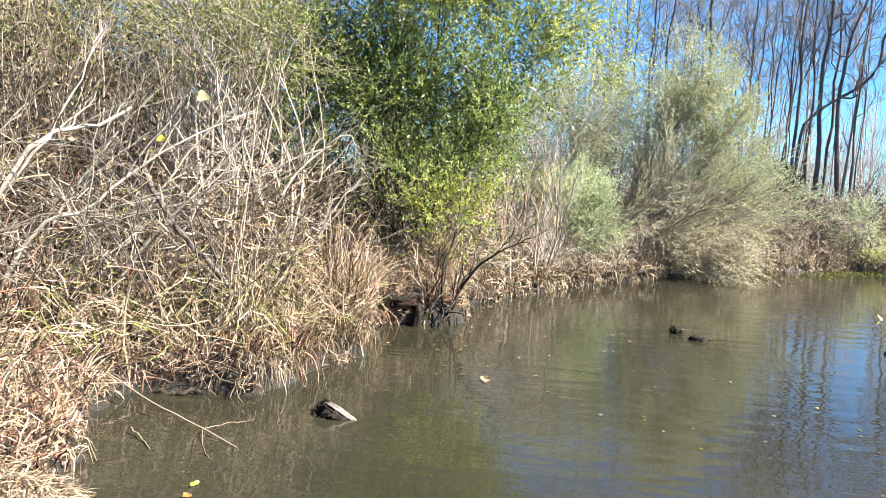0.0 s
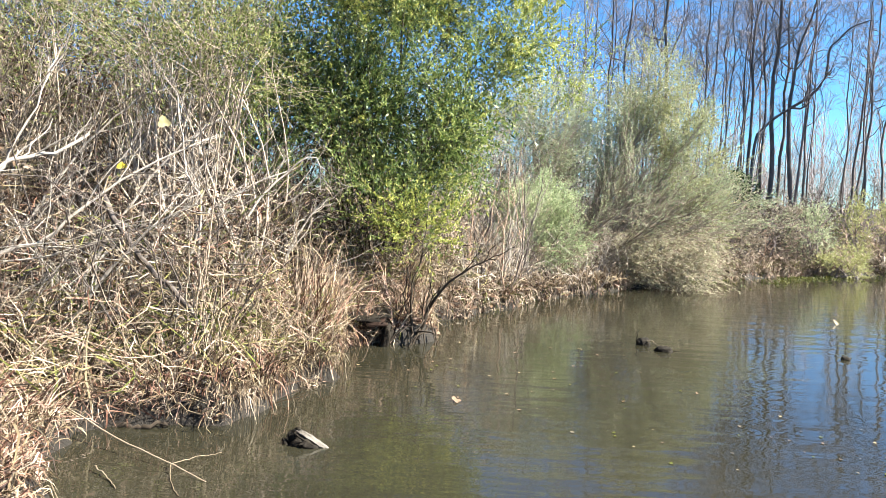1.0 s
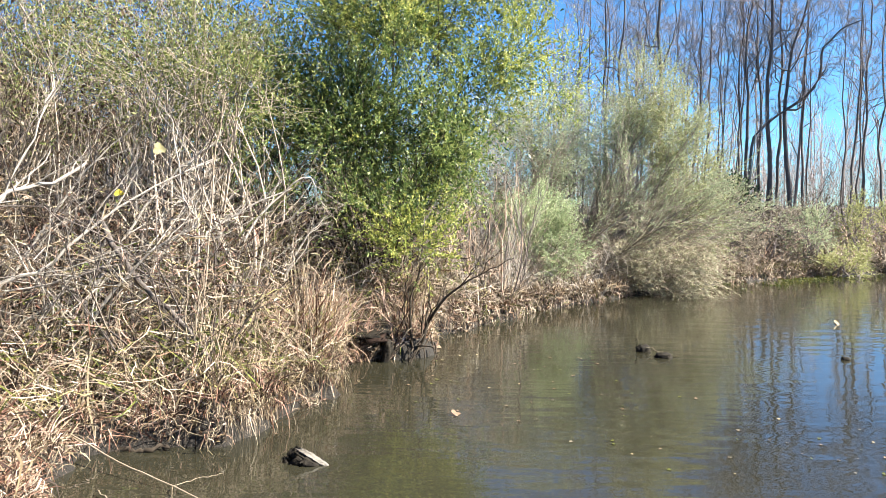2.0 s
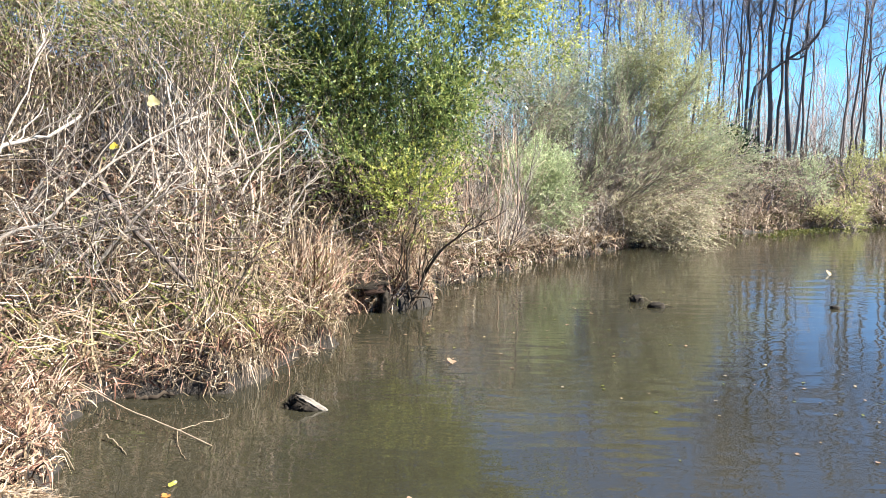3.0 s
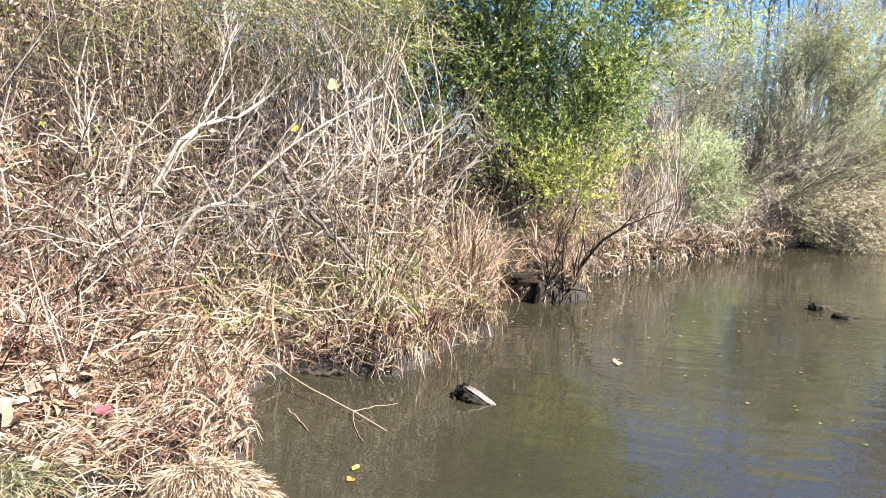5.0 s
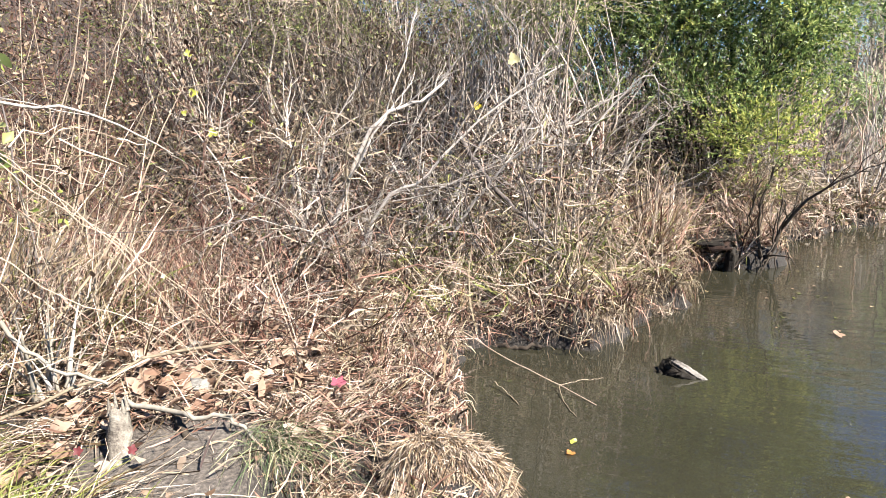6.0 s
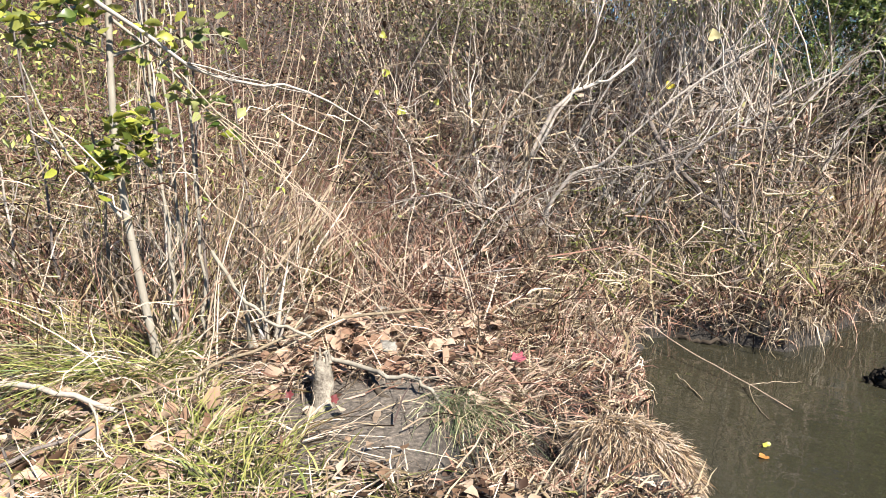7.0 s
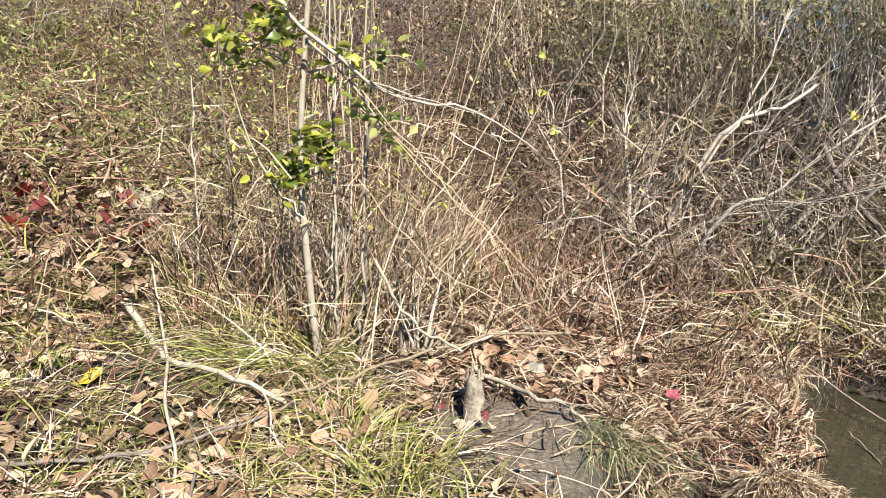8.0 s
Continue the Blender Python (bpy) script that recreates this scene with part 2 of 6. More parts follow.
def pond_water():
    m, nt, b = nodes_of("pond water")
    silt = noise_tex(nt, 0.35, 4.0)
    nt.links.new(ramp(nt, silt, [(0.3, (0.0140, 0.0133, 0.0088)), (0.7, (0.0212, 0.0198, 0.0129))]), b.inputs["Base Color"])
    b.inputs["Roughness"].default_value = 0.02
    b.inputs["IOR"].default_value = 1.8
    swell = noise_tex(nt, 3.0, 2.0, 0.45, (0.4, 1.5, 1))
    fine = noise_tex(nt, 9.0, 2.0, 0.5, (0.4, 1.6, 1))
    calm = noise_tex(nt, 0.25, 2.0)
    h = math_node(nt, "MULTIPLY", math_node(nt, "ADD", swell, math_node(nt, "MULTIPLY", fine, 0.22)), math_node(nt, "MULTIPLY_ADD", calm, 1.2, 0.1))
    bump(nt, b, h, 1.0, 0.011)
    return m


def flecked_wood(name, dark, light):
    m, nt, b = nodes_of(name)
    n, f = noise_tex(nt, 14.0, 6.0, 0.7, (0.3, 1, 1)), noise_tex(nt, 90.0, 4.0)
    nt.links.new(ramp(nt, math_node(nt, "ADD", math_node(nt, "MULTIPLY", n, 0.7), math_node(nt, "MULTIPLY", f, 0.3)), [(0.35, dark), (0.62, light)]), b.inputs["Base Color"])
    b.inputs["Roughness"].default_value = 0.8
    b.inputs["Specular IOR Level"].default_value = 0.15
    bump(nt, b, n, 1.0, 0.02)
    return m


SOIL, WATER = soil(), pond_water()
LOG_PALE = flecked_wood("weathered log", (0.024, 0.019, 0.015), (0.205, 0.186, 0.165))
# black of the soaked log; also stands in for shade inside the undercut
LOG_DARK = flecked_wood("wet log and hollow shade", (0.00448, 0.00336, 0.0028), (0.0196, 0.0157, 0.0112))
STUMP_WOOD = flecked_wood("weathered stump", (0.0392, 0.0308, 0.0252), (0.202, 0.179, 0.146))
RUST_WOOD = flecked_wood("rusty rotten wood", (0.00403, 0.00182, 0.00121), (0.0202, 0.0101, 0.00644))
MATTED = flecked_wood("matted straw", (0.045, 0.030, 0.017), (0.185, 0.142, 0.088))
STONE = flecked_wood("pale stone", (0.0672, 0.061, 0.0526), (0.193, 0.181, 0.163))


# ---- mesh tools ----
def raw(verts, faces):
    """A mesh from an array of vertices and one of triangles or quads."""
    verts, faces = np.asarray(verts, np.float32).reshape(-1, 3), np.asarray(faces, np.int32)
    me = bpy.data.meshes.new("mesh")
    me.vertices.add(len(verts))
    me.vertices.foreach_set("co", verts.ravel())
    me.loops.add(faces.size)
    me.loops.foreach_set("vertex_index", faces.ravel())
    me.polygons.add(len(faces))
    me.polygons.foreach_set("loop_start", np.arange(len(faces), dtype=np.int32) * faces.shape[1])
    me.polygons.foreach_set("loop_total", np.full(len(faces), faces.shape[1], np.int32))
    me.update(calc_edges=True)
    return me


def joined(*pieces):
    """Pieces of (verts, faces) with equal corners in one."""
    vs, fs, n = [], [], 0
    for v, f in pieces:
        vs.append(v), fs.append(f + n)
        n += len(v)
    return np.concatenate(vs), np.concatenate(fs)


def unit(v):
    return v / np.maximum(np.linalg.norm(v, axis=-1, keepdims=True), 1e-9)


def strands(rng, base, az, tilt, length, k=4, droop=0.2, wob=0.03, push=0.6):
    """Bent paths from their bases: heading, slope above level, length; drooping towards the tip."""
    n = len(base)
    u = np.linspace(0, 1, k)[None, :, None]
    flat = np.stack([np.cos(az), np.sin(az), 0 * az], -1)
    d = flat * np.cos(tilt)[:, None] + np.array([0, 0, 1.0]) * np.sin(tilt)[:, None]
    L = np.broadcast_to(length, (n,))[:, None, None]
    dr = np.broadcast_to(droop, (n,))[:, None, None]
    p = base[:, None] + d[:, None] * L * u + (flat[:, None] * push - np.array([0, 0, 1.0])) * dr * L * u**2
    w = np.cumsum(rng.normal(0, 1, (n, k, 3)), 1) * wob * L / math.sqrt(k)
    w -= w[:, :1]
    return p + w


def ribbons(rng, paths, width):
    """Blades: folded flat strips that taper to a tip."""
    n, k, _ = paths.shape
    t = unit(np.gradient(paths, axis=1))
    side = unit(np.cross(t, rng.normal(0, 1, (n, 1, 3))))
    u = np.linspace(0, 1, k)
    taper = np.clip(1.05 - u**2.2, 0.08, 1)[None, :, None]
    w = np.broadcast_to(width, (n,))[:, None, None] * 0.5 * taper
    v = np.stack([paths - side * w, paths + side * w], 2).reshape(-1, 3)
    i = (np.arange(n)[:, None] * k + np.arange(k - 1)[None]).ravel() * 2
    return v, np.stack([i, i + 1, i + 3, i + 2], -1)


def tubes(paths, r0, r1, sides=3):
    """Round stems from r0 at the foot to r1 at the tip."""
    n, k, _ = paths.shape
    t = unit(np.gradient(paths, axis=1))
    ref = np.where(np.abs(t[..., 2:]) > 0.9, np.array([1.0, 0, 0]), np.array([0, 0, 1.0]))
    a = unit(np.cross(t, ref))
    b = np.cross(t, a)
    u = np.linspace(0, 1, k)[None, :, None]
    r = np.broadcast_to(r0, (n,))[:, None, None] * (1 - u) + np.broadcast_to(r1, (n,))[:, None, None] * u
    an = np.arange(sides) * 2 * math.pi / sides
    v = paths[:, :, None] + (a[:, :, None] * np.cos(an)[:, None] + b[:, :, None] * np.sin(an)[:, None]) * r[..., None]
    i = (np.arange(n)[:, None, None] * k + np.arange(k - 1)[None, :, None]) * sides
    s = np.arange(sides)[None, None]
    s2 = (s + 1) % sides
    f = np.stack([i + s, i + s2, i + sides + s2, i + sides + s], -1).reshape(-1, 4)
    return v.reshape(-1, 3), f


def along(paths, idx, u):
    """Points and headings at shares u of the paths idx."""
    k = paths.shape[1]
    x = np.clip(u, 0, 0.999) * (k - 1)
    j = x.astype(int)
    f = (x - j)[:, None]
    a, b = paths[idx, j], paths[idx, j + 1]
    return a * (1 - f) + b * f, unit(b - a)


def offshoots(rng, paths, radii, per, u0=0.3, u1=1.0, angle=0.7, ratio=0.5, k=4, up=0.2, wob=0.06, thin=0.55):
    """Side branches of the given ones: paths and foot radii."""
    n = len(paths)
    idx = np.repeat(np.arange(n), per)
    u = rng.uniform(u0, u1, len(idx))
    p, t = along(paths, idx, u)
    perp = unit(np.cross(t, rng.normal(0, 1, t.shape)))
    a = rng.normal(angle, angle * 0.25, len(idx))[:, None]
    d = unit(t * np.cos(a) + perp * np.sin(a) + np.array([0, 0, up]))
    span = np.linalg.norm(paths[:, -1] - paths[:, 0], axis=1)[idx]
    L = span * ratio * (1.15 - 0.6 * u) * rng.uniform(0.6, 1.3, len(idx))
    s = np.linspace(0, 1, k)[None, :, None]
    q = p[:, None] + d[:, None] * L[:, None, None] * s
    w = np.cumsum(rng.normal(0, 1, q.shape), 1) * wob * L[:, None, None] / math.sqrt(k)
    q = q + w - w[:, :1]
    return q, np.asarray(radii)[idx] * thin * (1.1 - 0.6 * u)


def leaves(rng, pos, length, width, heading=None, hang=0.0, flat=0.5):
    """Small folded leaves: two triangles each, hinged on the midrib."""
    n = len(pos)
    d = rng.normal(0, 1, (n, 3)) if heading is None else unit(heading) + rng.normal(0, 0.55, (n, 3))
    d = unit(d + np.array([0, 0, -hang]))
    nor = unit(rng.normal(0, 1, (n, 3)) * (1 - flat) + np.array([0, 0, 1.0]) * flat)
    side = unit(np.cross(d, nor))
    up = np.cross(side, d)
    L = np.broadcast_to(length, (n,))[:, None] * rng.uniform(0.65, 1.25, (n, 1))
    W = np.broadcast_to(width, (n,))[:, None] * rng.uniform(0.7, 1.2, (n, 1)) * 0.5
    mid = pos + d * L * 0.48 + up * W * 0.35
    v = np.stack([pos, mid + side * W, pos + d * L, mid - side * W], 1).reshape(-1, 3)
    i = np.arange(n) * 4
    return v, np.concatenate([np.stack([i, i + 1, i + 2], -1), np.stack([i, i + 2, i + 3], -1)])


def curled(rng, pos, length, width, flat=0.6):
    """Fallen leaves: a lobed outline on a bent midrib, each curled its own way."""
    n = len(pos)
    d = unit(rng.normal(0, 1, (n, 3)) * (1, 1, 0.35))
    nor = unit(rng.normal(0, 1, (n, 3)) * (1 - flat) + np.array([0, 0, 1.0]) * flat)
    side = unit(np.cross(d, nor))
    up = np.cross(side, d)
    L, W = np.broadcast_to(length, (n,))[:, None], np.broadcast_to(width, (n,))[:, None] * 0.5
    c1, c2 = rng.normal(0.15, 0.18, (n, 1)), rng.normal(0.25, 0.25, (n, 1))
    rib = [pos + d * L * u + up * L * c1 * (u - u * u) * 2 for u in (0.0, 0.3, 0.62, 1.0)]
    out = []
    for u, w in ((0.18, 0.75), (0.45, 1.0), (0.72, 0.6)):
        for s in (1, -1):
            out.append(pos + d * L * u + side * s * W * w * rng.uniform(0.7, 1.25, (n, 1)) + up * (W * w * c2 + L * c1 * (u - u * u) * 2))
    v = np.stack(rib + out, 1).reshape(-1, 3)
    i = np.arange(n)[:, None] * 10
    t = np.array([(0, 4, 1), (1, 4, 6), (1, 6, 2), (2, 6, 8), (2, 8, 3), (0, 1, 5), (1, 7, 5), (1, 2, 7), (2, 9, 7), (2, 3, 9)])
    return v, (i[:, :, None] + t[None]).reshape(-1, 3)


def smooth_path(points, k=12):
    """A smooth path of k points through a few bends."""
    p = np.asarray(points, float)
    t = np.linspace(0, len(p) - 1, k)
    out = []
    for x in t:
        i = min(int(x), len(p) - 2)
        f = x - i
        a, b, c, d = p[max(i - 1, 0)], p[i], p[i + 1], p[min(i + 2, len(p) - 1)]
        out.append(0.5 * (2 * b + (c - a) * f + (2 * a - 5 * b + 4 * c - d) * f**2 + (3 * b - a - 3 * c + d) * f**3))
    return np.array(out)


def mesh_object(name, data, material):
    me = data if isinstance(data, bpy.types.Mesh) else raw(*data)
    me.name = name
    me.materials.append(material)
    return new(name, me)


def part(name, data, material, parent, label=""):
    ob = mesh_object(name, data, material)
    ob.parent = parent
    ob.matrix_parent_inverse = Matrix.Translation(-parent.matrix_basis.translation) if parent.type == "EMPTY" else Matrix()
    if label:
        ob["label"] = label
    return ob


def thing(name, at, label, category, group=""):
    e = new(name)
    e.empty_display_size = 0.1
    e.location = at
    return tagged(e, label, category, group)


def stuff(name, data, material, label, category):
    return tagged(mesh_object(name, data, material), label, category, kind="stuff")


# ---- the lie of the land ----
POND = np.array([(-1.05, 1.8), (-1.24, 2.32), (-1.5, 2.6), (-1.84, 2.88), (-1.97, 3.2), (-2.22, 3.65), (-2.42, 4.08), (-2.05, 4.14), (-1.72, 4.16), (-1.38, 4.28), (-1.24, 4.5), (-1.2, 5.0), (-0.95, 5.4), (-0.98, 5.75),
                 (-1.12, 6.58), (-0.78, 6.7), (-0.32, 7.0), (-0.2, 7.4), (-0.13, 8.2), (0.58, 9.3), (1.32, 10.4), (2.9, 11.9), (4.42, 13.6), (5.95, 14.6), (7.55, 15.7), (10.1, 16.7), (13, 17.2), (18, 17.5),
                 (25, 15), (30, 8), (29, -2), (20, -8), (10, -6), (4, -2), (1.5, 0.3), (0.4, 1.1), (-0.4, 1.4)])


def inland(x, y):
    """Metres from the waterline, over land positive."""
    x, y = np.asarray(x, float), np.asarray(y, float)
    best, inside = np.full(x.shape, 1e9), np.zeros(x.shape, bool)
    for (ax, ay), (bx, by) in zip(POND, np.roll(POND, -1, 0)):
        dx, dy = bx - ax, by - ay
        f = np.clip(((x - ax) * dx + (y - ay) * dy) / (dx * dx + dy * dy), 0, 1)
        best = np.minimum(best, np.hypot(x - ax - f * dx, y - ay - f * dy))
        cross = ((ay > y) != (by > y)) & (x < dx * (y - ay) / (dy if abs(dy) > 1e-9 else 1e-9) + ax)
        inside ^= cross
    ragged = 0.055 * (np.sin(6.1 * x + 2.3 * y) + np.sin(4.3 * y - 3.7 * x + 1.0)) + 0.03 * (np.sin(13.7 * x + 5 * y) + np.sin(15.1 * y - 6 * x))
    return np.where(inside, -best, best) + ragged * np.clip(3 - best, 0, 1)


def waves(x, y):
    return 0.5 * (np.sin(2.1 * x + 1.3 * y) * np.sin(1.7 * y - 0.6 * x + 1) + np.sin(5.3 * x - 2.9 * y + 2) * np.sin(4.7 * y + 3.1 * x) * 0.5)


def ground_z(x, y):
    s = inland(x, y)
    h = np.interp(s, [-3, -0.6, 0, 0.03, 0.09, 0.45, 1.5, 4, 8, 16, 60, 400], [-0.7, -0.35, -0.05, 0.04, 0.17, 0.24, 0.28, 0.31, 0.65, 1.2, 2.0, 3.0])
    rise = np.clip((0.8 - x) / 3.5, 0, 1) * np.clip((20 - y) / 6, 0, 1)
    h = h + rise * np.interp(s, [3.0, 5.5, 8, 12, 18, 40], [0, 0.45, 1.6, 4.0, 6.0, 7.0])
    h = h + 0.05 * waves(x, y) * np.clip(s * 2, 0, 1)
    h = h + 0.42 * np.exp(-(((x + 0.75) / 0.75) ** 2 + ((y - 8.25) / 0.62) ** 2)) * np.clip(s * 2, 0, 1)
    h = h - 0.45 * np.exp(-(((x + 0.90) / 0.22) ** 2 + ((y - 6.92) / 0.32) ** 2))
    return h - 0.30 * np.exp(-((x + 1.82) ** 2 / 0.06 + (y - 2.08) ** 2 / 0.12))


def on_ground(x, y, lift=0.0):
    return np.stack([x, y, ground_z(x, y) + lift], -1)


def scatter(rng, n, box, keep):
    """n places in the box (x0, x1, y0, y1); keep(x, y, s) gives each one's chance."""
    out = []
    got = 0
    while got < n:
        x, y = rng.uniform(box[0], box[1], n), rng.uniform(box[2], box[3], n)
        ok = rng.uniform(0, 1, n) < keep(x, y, inland(x, y))
        out.append(np.stack([x[ok], y[ok]], -1))
        got += ok.sum()
    p = np.concatenate(out)[:n]
    return p[:, 0], p[:, 1]


def clumped(keep):
    """The same chances, drawn together in clumps a hand or two wide with bare gaps between."""
    def inner_keep(x, y, s):
        c = np.sin(11 * x + 3 * y + 1.7 * np.sin(5 * y)) * np.sin(12 * y - 4 * x + 1.7 * np.sin(6 * x + 1)) + 0.5 * np.sin(23 * x - 9 * y) * np.sin(21 * y + 7 * x)
        return keep(x, y, s) * np.clip(0.25 + 1.8 * c, 0.035, 1) * (np.hypot((x + 1.55) / 0.40, (y - 2.30) / 0.26) > 1)
    return inner_keep


def steps(a, b, near, far):
    inner = np.arange(a, b, near)
    outer = near * np.cumsum(1.12 ** np.arange(1, 80))
    outer = outer[outer < far]
    return np.concatenate([(a - outer)[::-1], inner, b + outer])


gx, gy = steps(-4, 2, 0.1, 1500), steps(1.0, 10, 0.1, 1500)
X, Y = np.meshgrid(gx, gy)
Z = ground_z(X.ravel(), Y.ravel())
ii = (np.arange(len(gy) - 1)[:, None] * len(gx) + np.arange(len(gx) - 1)[None]).ravel()
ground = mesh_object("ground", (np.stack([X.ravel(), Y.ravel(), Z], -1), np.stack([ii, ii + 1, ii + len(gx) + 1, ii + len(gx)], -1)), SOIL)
for poly in ground.data.polygons:
    poly.use_smooth = True
tagged(ground, "brown soil bank with litter and bare grey mud", "ground", kind="structure")
wv = [(-3.2, -9.5), (32, -9.5), (32, 19), (-3.2, 19)]
water = mesh_object("water", (np.array([(x, y, 0.0) for x, y in wv]), np.array([[0, 1, 2, 3]])), WATER)
tagged(water, "murky olive-brown pond water with faint ripples", "water", kind="structure")

rng = np.random.default_rng(7)
TAU = 2 * math.pi


def mud(x, y):
    return np.hypot((x + 2.5) / 0.56, (y - 1.75) / 0.42) < 1


def dry(r, p, over=0.10):
    """Those that lean out over the water by no more than a little."""
    tip = p[:, -1]
    return inland(tip[:, 0], tip[:, 1]) > -r.uniform(0, over, len(p)) - 0.02


def blades(n, box, keep, length, tilt, width, droop, k=4, az=None, spread=math.pi, wob=0.03, lift=0.0, even=False):
    n = int(n * 0.78)
    width = (width[0] * 1.25, width[1] * 1.25)
    x, y = scatter(rng, n, box, keep if even else clumped(keep))
    if az == "out":
        e = 0.03
        a = np.arctan2(inland(x, y - e) - inland(x, y + e), inland(x - e, y) - inland(x + e, y)) + rng.normal(0, 1.1, n)
    else:
        a = rng.uniform(0, TAU, n) if az is None else rng.normal(az, spread, n)
    p = strands(rng, on_ground(x, y, lift), a, rng.uniform(*tilt, n), rng.uniform(*length, n), k, rng.uniform(*droop, n), wob, -0.45 if az == "out" else 0.6)
    p = p[dry(rng, p, 0.16 if az == "out" else 0.10)]
    p[:, :, 2] = np.maximum(p[:, :, 2], np.minimum(p[:, :1, 2], -0.03))
    return ribbons(rng, p, rng.uniform(*width, len(p)))


def stem_paths(n, box, keep, length, tilt, radius, droop=(0.0, 0.25), k=5, az=None, spread=1.0, wob=0.06, twigs=0, twig_ratio=0.35, angle=0.6):
    x, y = scatter(rng, n // 4 + 1, box, keep)
    x, y = (np.repeat(v, 4)[:n] + rng.normal(0, 0.07, n) for v in (x, y))
    a = np.repeat(rng.uniform(0, TAU, n // 4 + 1), 4)[:n] + rng.normal(0, 0.6, n) if az is None else rng.normal(az, spread, n)
    p = strands(rng, on_ground(x, y, -0.03), a, rng.uniform(*tilt, n), rng.uniform(*length, n), k, rng.uniform(*droop, n), wob)
    p = p[dry(rng, p, 0.2)]
    r = rng.uniform(*radius, len(p))
    if not twigs:
        return p, r, None, None
    q, qr = offshoots(rng, p, r, twigs, 0.25, 0.98, angle * 1.25, twig_ratio, 3, 0.1, 0.17)
    return p, r, q, qr


def stems(*where, **how):
    """Many stems with their twigs in one mesh."""
    p, r, q, qr = stem_paths(*where, **how)
    return joined(tubes(p, r, r * 0.35, 3), *([tubes(q, qr, qr * 0.4, 3)] if q is not None else []))


def single_stems(name, label, category, group, material, *where, **how):
    """The same, each stem a thing of its own with its twigs as parts."""
    p, r, q, qr = stem_paths(*where, **how)
    per = how.get("twigs", 0)
    for i in range(len(p)):
        foot = Vector([float(c) for c in p[i, 0]])
        if not per:
            ob = mesh_object(name, tubes(p[i:i + 1] - p[i, 0], r[i], r[i] * 0.35, 4), material)
            ob.location = foot
            tagged(ob, label, category, group)
            continue
        t = thing(name, foot, label, category, group)
        part("stem", tubes(p[i:i + 1], r[i], r[i] * 0.35, 5), material, t)
        for m in range(i * per, (i + 1) * per):
            part("twig", tubes(q[m:m + 1], qr[m], qr[m] * 0.4, 3), material, t)


# ---- the woods beyond the pond ----
def bare_tree(height, radius, at, lean=(0.0, 0.0), fork=0.5, bark_mat=None, seed=1, label="", limb_count=9, spine=None):
    """A leafless tree: a trunk that narrows upwards, limbs that climb steeply, twigs that fill the crown."""
    r = np.random.default_rng(seed)
    bark_mat = bark_mat or BARK_DARK
    k = 16
    if spine is None:
        u = np.linspace(0, 1, k)
        w = np.cumsum(r.normal(0, 0.0052, (k, 3)), 0) * height
        w[:, 2] = 0
        trunk = np.array(at)[None] + np.stack([lean[0] * u * height, lean[1] * u * height, u * height], -1) + w - w[:1]
    else:
        trunk = smooth_path(spine, k) + r.normal(0, 0.012, (k, 3))
    trunk = trunk[None]
    t = thing("bare_tree", at, label or "tall leafless tree with dark grey bark at the wood's edge", "tree", "trees of the far wood")
    part("trunk", tubes(trunk, radius * 0.72, radius * 0.2, 8), bark_mat, t)
    l1, r1 = offshoots(r, trunk, [radius], limb_count, fork, 0.97, 0.72, 0.25, 8, 0.32, 0.15, 0.30)
    for q, qr in zip(l1, r1):
        part("limb", tubes(q[None], qr, qr * 0.3, 5), bark_mat, t)
    l2, r2 = offshoots(r, l1, r1, 6, 0.12, 1.0, 0.75, 0.52, 5, 0.2, 0.15, 0.5)
    l3, r3 = offshoots(r, l2, r2, 5, 0.1, 1.0, 0.75, 0.62, 2, 0.15, 0.0, 0.6)
    tagged(part("twig_mass", joined(tubes(l2, r2, r2 * 0.4, 3), tubes(l3, np.clip(r3, 0.0065, 0.009), 0.0045, 3)), TWIG_WOODS, t), kind="stuff")
    return t


TREES = [  # x, y, height, radius
    (8.89, 23.59, 10, 0.045), (9.56, 24.41, 11, 0.055), (9.51, 23.89, 11, 0.065), (9.32, 22.89, 11, 0.095), (9.92, 23.18, 11, 0.075), (9.89, 22.44, 12, 0.125), (10.6, 23.44, 11, 0.09), (11.22, 22.6, 10, 0.065), (12.25, 22.07, 10, 0.065),
    (13.12, 22.72, 10, 0.055), (12.73, 21.8, 9, 0.07), (13.13, 21.56, 10, 0.06), (13.18, 20.94, 10, 0.075), (14.47, 21.9, 11, 0.09), (5.06, 25.68, 11, 0.08), (5.31, 24.61, 11, 0.09), (6.1, 25.98, 11, 0.06), (6.39, 25.39, 11, 0.06),
    (6.65, 23.26, 12, 0.12), (8.03, 24.42, 10, 0.075), (8.6, 24.75, 10, 0.06), (9.08, 25.12, 11, 0.055), (4.47, 26.8, 11, 0.065), (3.92, 26.88, 10, 0.055)]
trng = random.Random(17)
for k in range(17):  # a second rank behind
    TREES.append((3.0 + 0.78 * k + trng.uniform(-0.35, 0.35), trng.uniform(26.0, 29.5), trng.uniform(9, 12), trng.uniform(0.035, 0.06)))
for n, (x, y, h, r) in enumerate(TREES):
    bare_tree(h, r, (x, y, float(ground_z(x, y)) - 0.1), (trng.uniform(-0.012, 0.018), 0.0), 0.34 if n % 3 else 0.45, seed=40 + n, limb_count=8 + n % 5)
